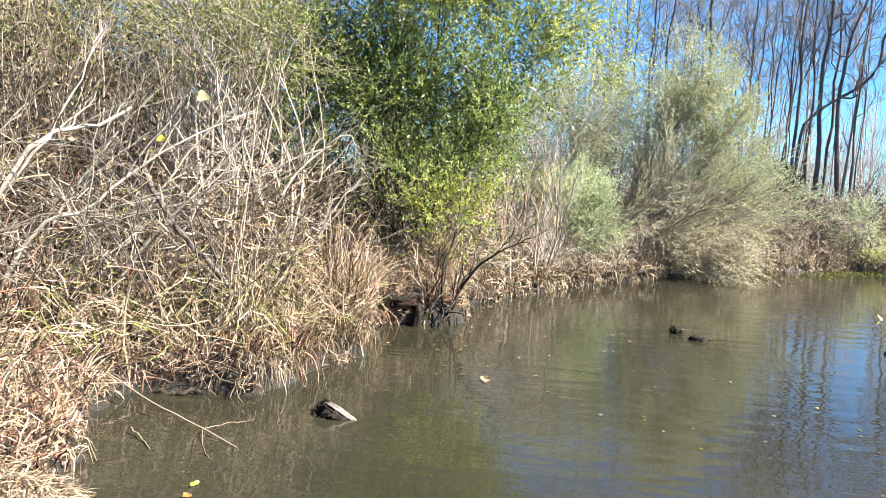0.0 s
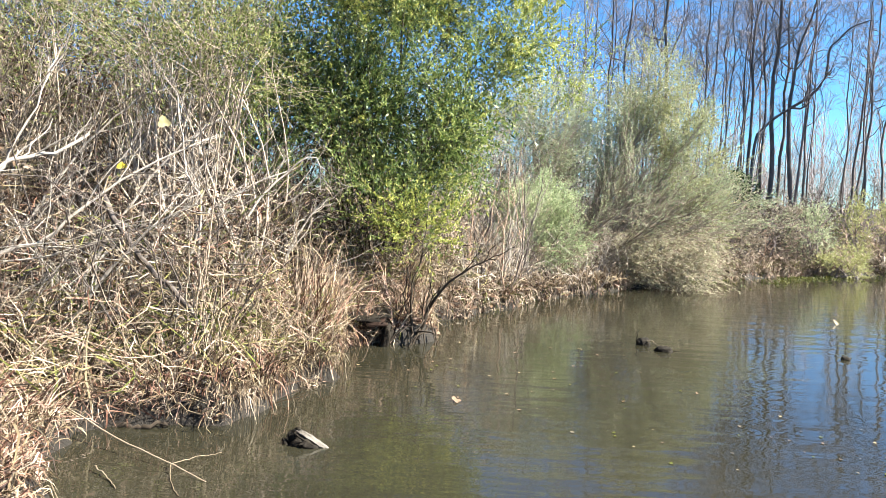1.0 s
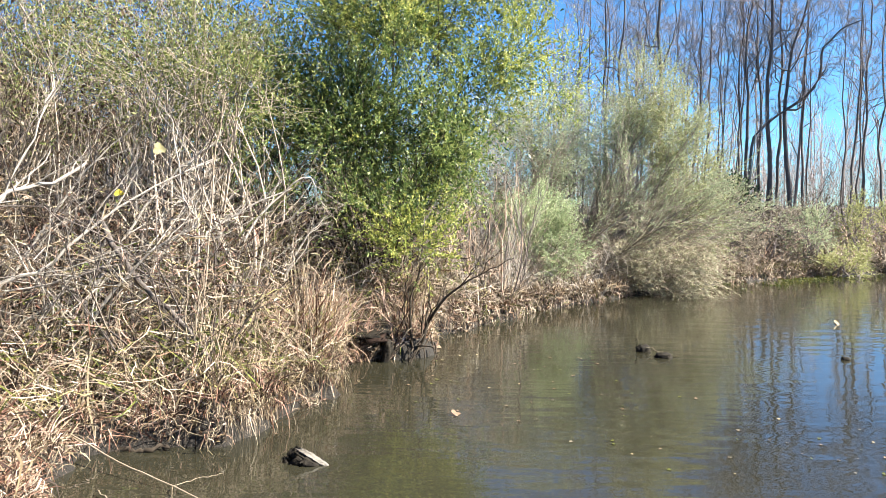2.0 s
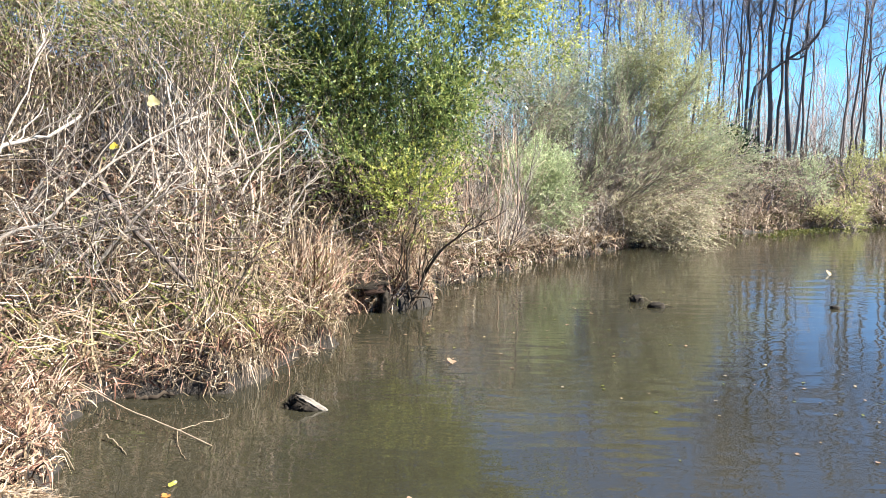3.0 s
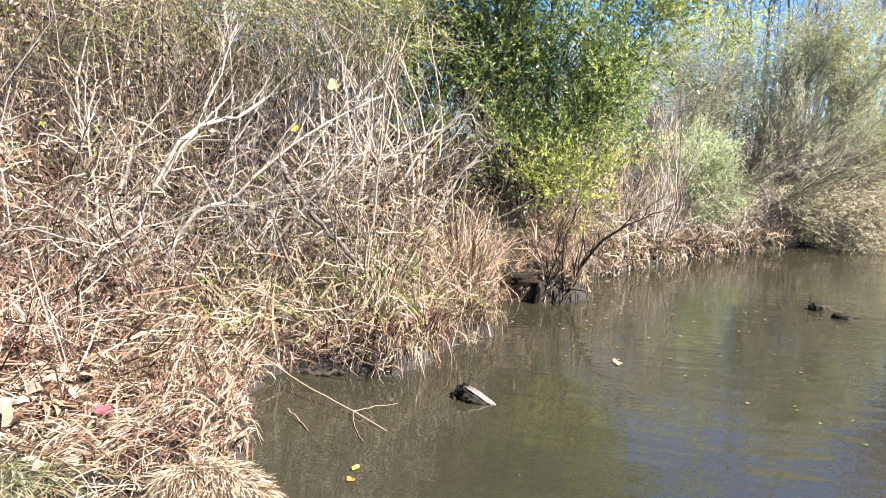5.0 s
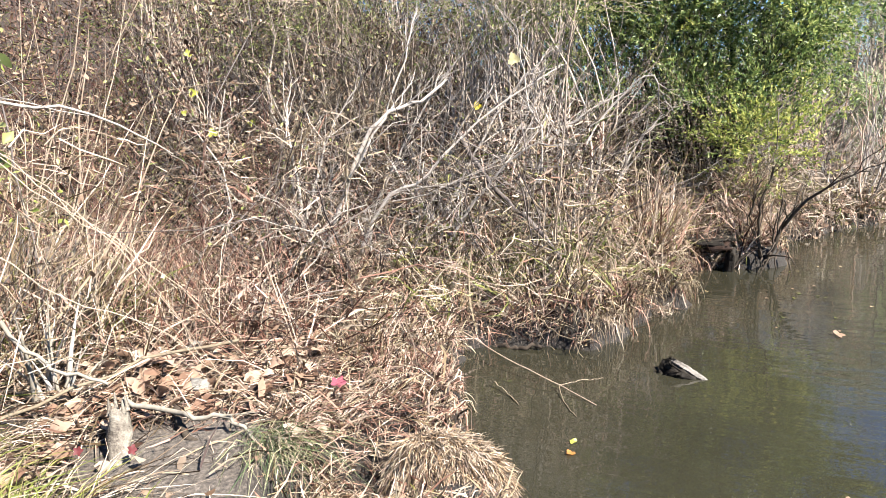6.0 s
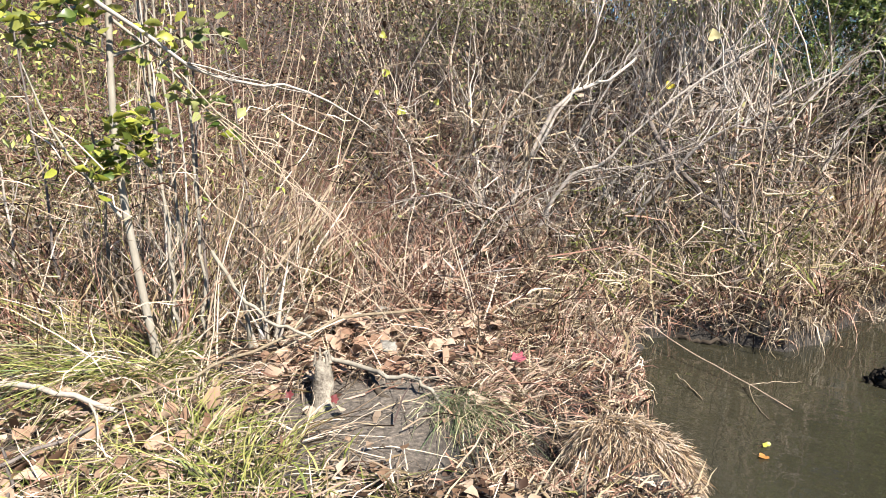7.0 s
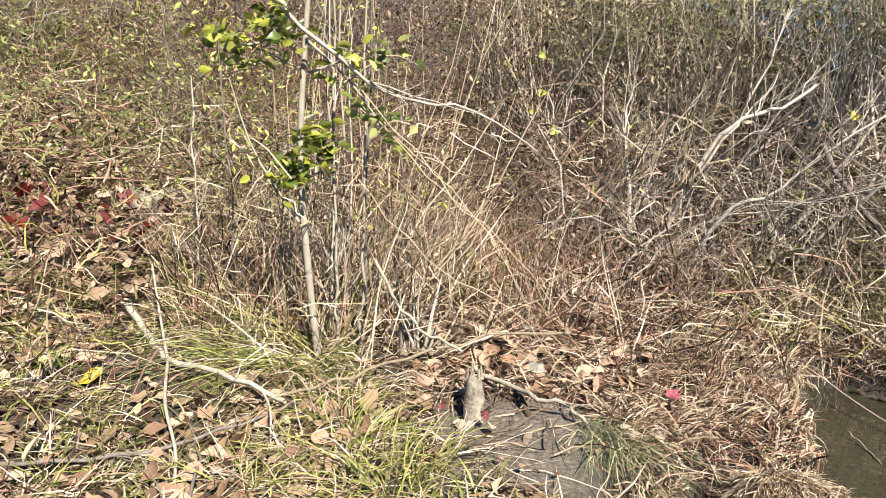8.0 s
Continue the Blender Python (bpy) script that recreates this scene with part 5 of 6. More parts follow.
for m, n_, lab in ((STRAW_SUN, 240, "tall sunlit orange-tan straw leaning above the undercut"), (STRAW_RED, 220, "tall reddish straw leaning above the undercut"), (STRAW_PALE, 120, "tall bleached straw leaning above the undercut")):
    stuff("tall_undercut_grass", blades(n_, (-1.6, -0.4, 6.0, 6.95), tall_skirt, (0.55, 1.1), (0.85, 1.53), (0.006, 0.012), (0.0, 0.5), 5, wob=0.09), m, lab, "grass")
stuff("undercut_stems", stems(70, (-1.7, 0.0, 6.0, 7.4), under_skirt, (0.4, 1.0), (0.6, 1.5), (0.004, 0.008), (0.0, 0.4), twigs=5, twig_ratio=0.4, wob=0.14), TWIG_ROSE, "rosy dead stems standing above the undercut", "brush")
N_LIT = 4600
x, y = scatter(rng, N_LIT, (-9, -1.3, -2, 5), lambda x, y, s: (s > 0.55) * np.where(mud(x, y), 0.10, 1) * (waves(x, y + 2) > -0.35) * np.clip(1.3 - np.hypot(x + 3.3, y - 1.2) / 5, 0.1, 1))
stuff("leaf_litter", curled(rng, on_ground(x, y, 0.04), rng.uniform(0.035, 0.10, N_LIT), rng.uniform(0.025, 0.065, N_LIT)), LITTER, "fallen brown leaves on the bank", "leaf litter")


N_RED = 1500
x, y = scatter(rng, N_RED, (-9, -5, -1.2, 2.6), lambda x, y, s: np.clip(1.4 - np.hypot((x + 6.9) / 1.6, (y - 0.6) / 1.3), 0, 1))
stuff("slope_litter", curled(rng, on_ground(x, y, 0.10) + np.stack([0 * x, 0 * x, rng.uniform(0, 0.15, N_RED)], -1), rng.uniform(0.06, 0.15, N_RED), rng.uniform(0.05, 0.11, N_RED)), LITTER, "reddish-brown fallen leaves at the foot of the slope", "leaf litter")
N_BRIGHT = 1500
x, y = scatter(rng, N_BRIGHT, (-7.2, -2.6, -0.6, 3.4), lambda x, y, s: (s > 0.7) * np.where(mud(x, y), 0.05, 1) * (waves(x * 1.3, y * 1.3) > -0.1))
stuff("bright_litter", curled(rng, on_ground(x, y, 0.05), rng.uniform(0.06, 0.15, N_BRIGHT), rng.uniform(0.045, 0.10, N_BRIGHT)), LEAF_COPPER, "copper-coloured fallen leaves on the bank", "leaf litter")


def tussock(x, y, n, length, mat, label, droop=(0.4, 1.0), tilt=(0.6, 1.5), spread=0.12, az=None, width=(0.004, 0.008), lift=0.0, name="grass_tussock", push=0.6):
    r = np.random.default_rng(abs(int(x * 733 + y * 977)))
    px, py = x + r.normal(0, spread, n), y + r.normal(0, spread, n)
    a = np.arctan2(py - y, px - x) + r.normal(0, 0.9, n) if az is None else r.normal(az, 0.6, n)
    z0 = gz(x, y)
    base = np.stack([px, py, np.full(n, z0 - 0.03 + lift)], -1)
    p = strands(r, base, a, r.uniform(*tilt, n), r.uniform(length * 0.4, length * 1.2, n), 6, r.uniform(*droop, n), 0.07, push)
    p = p[dry(r, p, 0.22)]
    n = len(p)
    t = thing(name, (x, y, z0), label, "grass tussock", "grass tussocks on the bank")
    dead = r.uniform(0, 1, n) < 0.3
    if mat in (GRASS, GRASS_BLUE, GRASS_LIME):
        tagged(part("green_tuft", ribbons(r, p[~dead], r.uniform(*width, (~dead).sum())), mat, t), kind="stuff")
        tagged(part("dry_tuft", ribbons(r, p[dead], r.uniform(*width, dead.sum())), STRAW_PALE, t, "bleached dry blades"), kind="stuff")
    else:
        tagged(part("upright_tuft", ribbons(r, p[~dead], r.uniform(*width, (~dead).sum())), mat, t), kind="stuff")
        tagged(part("broken_tuft", ribbons(r, p[dead], r.uniform(*width, dead.sum())), STRAW, t, "tan broken blades"), kind="stuff")
    return t


tussock(-4.05, 1.30, 420, 1.0, GRASS_LIME, "arching yellow-green sedge tussock beside the sapling", (0.4, 0.9), (0.5, 1.2), 0.16, 4.07)
tussock(-4.3, 1.2, 130, 0.9, GRASS_BLUE, "arching blue-green sedge tussock beside the sapling", (0.4, 0.9), (0.4, 1.1), 0.16, 4.0)
tussock(-3.95, 1.25, 380, 0.55, GRASS, "yellow-green tussock at the sapling's foot")
tussock(-3.3, 1.15, 220, 0.45, GRASS_LIME, "fresh yellow-green grass tussock on the bank")
tussock(-2.95, 1.0, 260, 0.42, GRASS_LIME, "fresh yellow-green grass tussock on the bank", (0.2, 0.8))
tussock(-2.6, 1.05, 240, 0.42, GRASS_LIME, "fresh yellow-green grass tussock by the mud", (0.2, 0.8))
tussock(-3.0, 0.5, 200, 0.32, GRASS_LIME, "low fresh grass tussock on the bank", (0.2, 0.8))
tussock(-3.5, 0.0, 180, 0.3, GRASS_LIME, "low fresh grass tussock on the bank", (0.2, 0.8))
tussock(-4.4, -0.1, 160, 0.3, GRASS_LIME, "low fresh grass tussock on the bank", (0.2, 0.8))
tussock(-2.33, 2.08, 420, 0.34, GRASS_BLUE, "blue-green sedge tuft at the mud's edge", (0.4, 1.1), (0.3, 1.3), 0.07, -0.5, (0.0025, 0.005))
tussock(-4.9, 0.95, 200, 0.35, GRASS, "flattened dry and green grass tussock", (0.5, 1.2), (0.2, 0.8), az=math.pi * 1.1)
tussock(-5.6, 0.9, 520, 0.7, GRASS, "flattened dry and green grass tussock", (0.5, 1.2), (0.2, 0.8), az=math.pi)
tussock(-6.6, 1.6, 520, 0.7, GRASS, "dry and green grass tussock on the meadow", (0.5, 1.1), (0.3, 1.0))
# the overhanging straw clump at the mouth of the little gully
def straw_mound(at, size, n):
    """A mound of matted roots thatched with short straw that lies downhill."""
    r = np.random.default_rng(19)
    t = thing("straw_clump", at, "overhanging mound of matted dead straw at the water's edge", "grass tussock")
    bm = bmesh.new()
    bmesh.ops.create_icosphere(bm, subdivisions=3, radius=1)
    for v in bm.verts:
        v.co = Vector([c * q * 0.82 * (1 + 0.15 * noise.noise(v.co * 2.5)) for c, q in zip(v.co, size)]) + Vector(at)
    me = bpy.data.meshes.new("mound")
    bm.to_mesh(me)
    bm.free()
    part("mound", me, MATTED, t, "matted roots and straw")
    d = unit(r.normal(0, 1, (n, 3)) * (1, 1, 0.8))
    d[:, 2] = np.abs(d[:, 2]) * 1.12 - 0.12
    base = np.array(at) + d * np.array(size)
    nor = unit(d / np.array(size))
    fall = np.array([0.55, -0.40, -0.65])
    down = unit(unit(fall - nor * (nor @ fall)[:, None]) + nor * 0.22 + r.normal(0, 0.55, (n, 3)))
    L = r.uniform(0.03, 0.11, n)[:, None, None]
    u = np.linspace(0, 1, 4)[None, :, None]
    p = base[:, None] + down[:, None] * L * u - np.array([0, 0, 0.35]) * L * u**2 + np.cumsum(r.normal(0, 0.05, (n, 4, 3)), 1) * L
    p[:, :, 2] = np.maximum(p[:, :, 2], -0.01)
    third = n // 2
    for q, m in ((p[:third], STRAW_PALE), (p[third:9 * third // 5], STRAW_SUN), (p[9 * third // 5:], STRAW)):
        tagged(part("thatch", ribbons(r, q, r.uniform(0.0028, 0.0055, len(q))), m, t), kind="stuff")


straw_mound((-1.55, 2.33, 0.08), (0.29, 0.18, 0.20), 10500)
for cx, cy, cm in ((-2.08, 2.9, STRAW_RED), (-2.27, 3.25, STRAW_RED), (-2.4, 3.6, STRAW)):
    tussock(cx, cy, 320, 0.22, cm, "tuft of dead straw at the water's edge", (0.4, 1.3), (0.2, 1.4), 0.10, None, (0.003, 0.006), 0.04, "straw_clump", -0.2)
for cx, cy, cm in ((-1.36, 4.42, STRAW_PALE), (-1.30, 4.62, STRAW), (-1.32, 4.85, STRAW_RED), (-1.27, 5.08, STRAW), (-1.12, 5.3, STRAW_PALE), (-1.03, 5.52, STRAW), (-1.08, 5.85, STRAW_RED), (-1.14, 6.2, STRAW)):
    tussock(cx, cy, 260, 0.28, cm, "thick fringe of dry grass hanging to the water", (0.4, 1.5), (0.1, 1.4), 0.09, -0.5, (0.003, 0.006), 0.06, push=-0.4)
# the fan of dry grass on the point
for n, (x, y, m) in enumerate([(-1.55, 4.45, STRAW_RED), (-1.3, 4.6, STRAW_RED), (-1.75, 4.5, STRAW_RED), (-1.15, 5.0, STRAW), (-1.0, 5.6, STRAW), (-1.2, 6.2, STRAW), (-2.45, 3.75, STRAW_RED), (-2.4, 3.3, STRAW), (-2.25, 3.0, STRAW_RED), (-2.6, 3.5, STRAW_PALE), (-2.35, 3.45, STRAW_PALE)]):
    tussock(x - 0.26, y + 0.14 * (y > 4), 300, 0.27, m, "fan of dry grass hanging over the water", (0.2, 1.1), (0.5, 1.5), 0.17, None, (0.004, 0.008), 0.04, push=-0.2)
for n, (x, y) in enumerate([(-1.15, 6.75), (-0.35, 7.45), (-0.35, 8.3), (0.2, 9.2), (0.9, 10.3), (1.9, 11.3), (3.4, 12.9)]):
    tussock(x - 0.15, y + 0.15, 300, 0.35, STRAW_PALE, "fan of bleached dry grass on the bank", (0.4, 1.2), (0.2, 1.5), 0.2, None, (0.006, 0.012), 0.05)


for n, (x, y, m) in enumerate([(1.55, 10.75, STRAW_SUN), (1.95, 11.15, STRAW_PALE), (2.35, 11.5, STRAW_SUN), (2.75, 11.9, STRAW_PALE), (3.2, 12.4, STRAW_SUN), (4.6, 13.75, STRAW_PALE), (5.2, 14.2, FAR_STRAW), (6.0, 14.75, FAR_STRAW), (6.7, 15.2, FAR_STRAW)]):
    tussock(x - 0.1, y + 0.12, 320, 0.42, m, "tuft of orange-tan dry grass at the far waterline", (0.2, 1.1), (0.4, 1.5), 0.22, None, (0.008, 0.015), 0.04, push=-0.1)
tussock(-2.62, 1.32, 70, 0.55, STRAW_PALE, "long bleached stalks lying over the bare mud", (0.3, 0.8), (0.3, 0.9), 0.12, 0.9, (0.004, 0.008))


# ---- dead wood with a shape of its own ----
def dead_branch(name, points, r0, r1, mat, label, twigs=0, seed=1, k=14, ratio=0.3, angle=0.6, category="branch", sides=7, jit=0.010):
    r = np.random.default_rng(seed)
    p = smooth_path(points, k)
    p[1:-1] += r.normal(0, jit, (k - 2, 3))
    t = thing(name, points[0], label, category)
    part("stem", tubes(p[None], r0, r1, sides), mat, t)
    if twigs:
        q, qr = offshoots(r, p[None], [r0], twigs, 0.15, 0.98, angle, ratio, 6, 0.1, 0.07, 0.45)
        q2, q2r = offshoots(r, q, qr, 4, 0.2, 1.0, 0.6, 0.4, 4, 0.1, 0.08, 0.6)
        for w, wr in zip(q, qr):
            part("twig", tubes(w[None], wr, wr * 0.35, 4), mat, t)
        tagged(part("fine_twig_mass", tubes(q2, q2r, q2r * 0.4, 3), mat, t), kind="stuff")
    return t


dead_branch("dead_branch", [(-3.45, 4.25, 0.3), (-3.09, 4.42, 1.02), (-2.85, 4.57, 1.15), (-2.59, 4.7, 1.42), (-2.13, 5.01, 1.82), (-1.83, 5.21, 2.0)], 0.018, 0.005, BLEACHED, "long bleached dead branch slanting over the thicket", 8, 1)
dead_branch("dead_branch", [(-3.75, 4.3, 0.35), (-3.37, 4.48, 1.36), (-3.16, 4.62, 1.69), (-2.94, 4.86, 1.79), (-2.79, 5.05, 1.96)], 0.021, 0.011, BLEACHED, "broken pale dead branch with a blunt end", 4, 2)
dead_branch("dead_branch", [(-3.37, 4.48, 1.30), (-3.16, 4.62, 1.71), (-3.02, 4.81, 2.2), (-2.97, 4.96, 2.55)], 0.013, 0.004, BLEACHED, "bleached dead branch rising from the thicket", 7, 3)
dead_branch("dead_branch", [(-2.3, 5.75, 0.25), (-2.19, 5.73, 1.39), (-2.25, 5.6, 1.64), (-2.31, 5.58, 2.1), (-2.35, 5.56, 2.4)], 0.014, 0.004, BLEACHED, "upright silvery dead stem with crossing twigs", 14, 4, ratio=0.28)
dead_branch("dead_branch", [(-2.45, 5.6, 0.3), (-2.2, 5.75, 1.25), (-2.1, 5.86, 1.43), (-1.87, 6.03, 1.61), (-1.51, 6.31, 1.8)], 0.014, 0.006, BLEACHED, "silvery dead branch with a blunt tip", 8, 5)
dead_branch("dead_branch", [(-2.0, 5.9, 0.3), (-1.9, 5.9, 1.2), (-1.6, 6.1, 1.7), (-1.3, 6.2, 1.9), (-1.25, 6.2, 1.6)], 0.014, 0.004, BLEACHED, "curling thin dead branch", 8, 6)
dead_branch("fallen_log", [(-2.75, 5.15, 1.5), (-2.4, 5.01, 1.07), (-2.03, 4.93, 0.78), (-1.65, 4.8, 0.4)], 0.024, 0.018, TWIG_GREY, "grey dead pole leaning in the thicket", 3, 7, category="dead wood")
dead_branch("arching_stalk", [(-5.3, 3.4, 0.4), (-5.15, 3.55, 1.3), (-5.0, 3.75, 1.8), (-4.85, 3.95, 2.0), (-4.6, 4.4, 2.06), (-4.4, 4.7, 2.0)], 0.008, 0.003, TWIG_TAN, "thin tan stalk arching over the straw", 0, 8, category="stalk")
dead_branch("dead_branch", [(-3.7, 1.15, 2.35), (-3.65, 1.55, 2.02), (-3.61, 1.79, 1.87), (-3.51, 2.11, 1.82), (-3.39, 2.4, 1.72), (-3.33, 2.62, 1.55)], 0.012, 0.004, BLEACHED, "bleached bent branch hanging beside the sapling", 3, 9)
for n, (dx, dy, dz) in enumerate([(0, 0, -0.05), (0.10, 0.15, -0.3), (-0.22, 0.1, -0.1), (0.28, -0.1, -0.6)]):
    dead_branch("pale_stalk", [(-3.75 + dx, 1.55 + dy, 2.05 + dz), (-3.42 + dx * 0.7, 1.83 + dy, 1.6 + dz), (-3.1 + dx * 0.5, 2.1 + dy, 1.08 + dz * 0.5), (-2.95 + dx, 2.4 + dy, 0.35)], 0.0032, 0.002, STRAW_PALE, "pale leaning stalk in the straw", 0, 20 + n, category="stalk")
dead_branch("tall_reed", [(-1.88, 4.95, 0.2), (-1.80, 4.96, 1.15), (-1.71, 5.0, 2.05), (-1.64, 5.02, 2.5)], 0.009, 0.003, STRAW_PALE, "single tall dry reed", 0, 30, category="reed")
for n, (x, y, h, ax, ay) in enumerate([(-1.4, 6.1, 1.1, -0.05, 0), (-1.3, 6.15, 1.0, 0.08, 0), (-1.25, 6.0, 0.95, -0.1, 0.03), (-1.35, 6.2, 1.2, 0.02, 0), (-1.2, 6.1, 0.85, 0.15, 0), (-1.9, 4.8, 1.1, 0.05, 0), (-1.7, 4.75, 0.9, -0.1, 0), (-1.8, 4.7, 1.0, 0.12, 0), (-1.6, 4.7, 0.8, 0.03, 0)]):
    dead_branch("reed", [(x, y, gz(x, y) - 0.03), (x + ax * 0.4, y + ay, gz(x, y) + h * 0.6), (x + ax, y + ay, gz(x, y) + h)], 0.007, 0.003, STRAW_PALE, "dry pale reed on the point", 0, 31 + n, category="reed")
for n, (x, y, az, L) in enumerate([(-3.6, 4.5, 1.9, 1.9), (-3.9, 4.4, 2.2, 2.3), (-4.3, 4.6, 1.4, 2.2), (-4.6, 4.3, 1.2, 2.0), (-3.2, 5.1, 0.9, 2.3), (-2.9, 5.5, 1.2, 2.1), (-2.6, 5.9, 0.7, 2.0), (-4.2, 5.4, 0.8, 2.6), (-3.5, 5.9, 1.5, 2.4), (-5.2, 4.8, 1.0, 2.2), (-1.9, 6.6, 1.3, 1.7), (-3.0, 4.8, 0.3, 1.6)]):
    b0 = np.array([x, y, gz(x, y) - 0.05])
    d = np.array([math.cos(az) * 0.55, math.sin(az) * 0.3, 0.85])
    dead_branch("dead_branch", [b0, b0 + d * L * 0.4 + (0.05, 0, 0.05), b0 + d * L * 0.75 + (0.12, 0, 0), b0 + d * L + (0.3, 0, -0.1)], 0.019, 0.004, BLEACHED if n % 3 else TWIG_TAN, "forked dead branch standing in the thicket", 9, 60 + n, ratio=0.35)

# the sapling with a few leaves
sap = thing("sapling", (-3.95, 1.40, gz(-3.95, 1.40)), "slender grey sapling with a few green-yellow leaves", "tree")
sp = smooth_path([(-3.95, 1.40, 0.2), (-3.93, 1.36, 0.75), (-3.90, 1.33, 1.25), (-3.88, 1.33, 1.65), (-3.84, 1.37, 2.15), (-3.82, 1.42, 2.6), (-3.80, 1.45, 3.2)], 20)
part("trunk", tubes(sp[None], 0.024, 0.012, 9), BARK_SAPLING, sap)
srng = np.random.default_rng(3)
sb = np.array([smooth_path(q, 8) for q in [
    [(-3.86, 1.35, 2.0), (-3.74, 1.5, 2.06), (-3.62, 1.62, 2.12)], [(-3.86, 1.36, 2.1), (-3.8, 1.2, 2.2), (-3.78, 1.1, 2.3)], [(-3.88, 1.33, 1.55), (-3.83, 1.38, 1.6), (-3.78, 1.45, 1.62)],
    [(-3.89, 1.33, 1.45), (-3.85, 1.27, 1.5), (-3.83, 1.22, 1.52)], [(-3.85, 1.37, 2.2), (-3.75, 1.6, 1.95), (-3.65, 1.85, 1.55)], [(-3.83, 1.4, 2.3), (-3.9, 1.1, 2.15), (-3.95, 0.9, 2.2)], [(-3.9, 1.3, 1.2), (-3.98, 1.1, 1.6), (-4.0, 1.0, 2.0)]]])
branchwork = part("branchwork", tubes(sb, 0.010, 0.003, 5), BARK_SAPLING, sap)
sidx = np.repeat([0, 1, 2, 3, 4, 5], [24, 60, 80, 56, 18, 34])
spos, _ = along(sb, sidx, srng.uniform(0.35, 1.0, len(sidx)))
spos = spos + srng.normal(0, 0.06, spos.shape)
pale = srng.uniform(0, 1, len(spos)) < 0.45
part("foliage", curled(srng, spos[~pale], 0.085, 0.046, 0.35), LEAF_GREEN, branchwork, "green leaves")
part("foliage", curled(srng, spos[pale], 0.085, 0.046, 0.35), LEAF_LIME, branchwork, "yellow-green leaves")
for q in ([(-3.75, 1.55, 1.95), (-3.62, 1.75, 2.1), (-3.54, 1.9, 2.05)], [(-3.85, 1.3, 2.05), (-3.95, 1.12, 2.15), (-4.02, 0.98, 2.14)], [(-3.72, 1.6, 1.85), (-3.66, 1.72, 1.75), (-3.6, 1.8, 1.68)]):
    qp = smooth_path(q, 7)[None]
    spray = part("leafy_twig", tubes(qp, 0.005, 0.002, 4), BARK_SAPLING, sap)
    lp, _ = along(qp, np.zeros(22, int), srng.uniform(0.2, 1.0, 22))
    part("foliage", curled(srng, lp + srng.normal(0, 0.05, lp.shape), 0.09, 0.046, 0.35), OLIVE, spray, "olive-green leaves")
for n, (x, y, h, lx) in enumerate([(-4.2, 1.6, 2.6, 0.1), (-4.05, 1.75, 2.8, 0.15), (-4.35, 1.35, 2.3, -0.1), (-4.5, 1.9, 2.5, 0.05), (-4.8, 1.2, 2.6, -0.15), (-4.9, 2.3, 2.3, 0.3), (-5.3, 1.1, 2.1, 0.0), (-4.3, 2.3, 2.2, -0.2)]):
    dead_branch("dry_sapling", [(x, y, gz(x, y) - 0.03), (x + lx * 0.3, y + 0.05, 1.0), (x + lx, y + 0.1, h)], 0.012, 0.004, (BLEACHED, TWIG_GREY, TWIG_TAN)[n % 3], "dry upright stem behind the sapling", 7, 110 + n, category="stem")
for n, (x, y, az) in enumerate([(-4.2, 2.0, 1.2), (-4.4, 2.3, 0.9), (-4.7, 2.2, 1.4), (-4.15, 1.7, 0.6)]):
    tussock(x, y, 22, 1.2, STRAW_PALE if n != 1 else STRAW, "tall sheaf of bleached dry stalks", (0.0, 0.3), (0.8, 1.5), 0.24, az, (0.006, 0.014))
for x, y, az in ((-4.3, 1.95, 1.1), (-4.5, 2.35, 1.3), (-4.25, 2.5, 0.9), (-4.6, 1.6, 2.0)):
    tussock(x, y, 13, 1.9, STRAW_PALE, "tall sheaf of broad bleached grass blades", (0.0, 0.2), (0.9, 1.56), 0.16, az, (0.007, 0.015))
for n, (x, y, h, lx) in enumerate([(-4.02, 1.55, 2.7, 0.05), (-4.12, 1.62, 2.6, -0.08), (-4.0, 1.72, 2.5, 0.12), (-4.25, 1.75, 2.7, 0.02)]):
    dead_branch("dry_sapling", [(x, y, gz(x, y) - 0.03), (x + lx * 0.3, y + 0.03, 1.0), (x + lx, y + 0.08, h)], 0.012, 0.006, BARK_SAPLING, "dry pale stem close behind the sapling", 5, 150 + n, category="stem", ratio=0.2)

single_stems("cane", "tall pale dry cane standing behind the sapling", "cane", "pale canes behind the sapling", STRAW_PALE, 26, (-7.0, -4.8, 1.4, 3.6), lambda x, y, s: s > 2, (1.7, 2.9), (1.2, 1.56), (0.004, 0.009), (0.0, 0.08), k=5, wob=0.04, az=1.0, spread=1.0)

# sticks on the meadow
lifted = lambda pts: [(px, py, gz(px, py) + h) for px, py, h in pts]
yb = dead_branch("fallen_branch", [(-5.02, 0.58, 0.60), (-4.6, 0.60, 0.50), (-4.21, 0.60, 0.46), (-3.85, 0.76, 0.45), (-3.38, 0.93, 0.40)], 0.023, 0.012, BRANCH_PALE, "weathered pale tan forked branch lying on the grass", 3, 80, k=22, ratio=0.12, jit=0.005)
part("upright_twig", tubes(smooth_path([(-4.78, 0.70, 0.90), (-4.5, 0.65, 0.66), (-4.21, 0.60, 0.46)], 9)[None], 0.005, 0.009, 6), BRANCH_PALE, yb)
part("lower_fork", tubes(smooth_path([(-4.21, 0.60, 0.45), (-3.7, 0.45, 0.42), (-3.24, 0.37, 0.38), (-2.99, 0.28, 0.30)], 12)[None], 0.010, 0.006, 6), BRANCH_PALE, yb)
part("side_twig", tubes(smooth_path([(-3.48, 0.86, 0.43), (-3.3, 0.82, 0.42), (-3.12, 0.74, 0.34)], 7)[None], 0.007, 0.004, 5), BRANCH_PALE, yb)
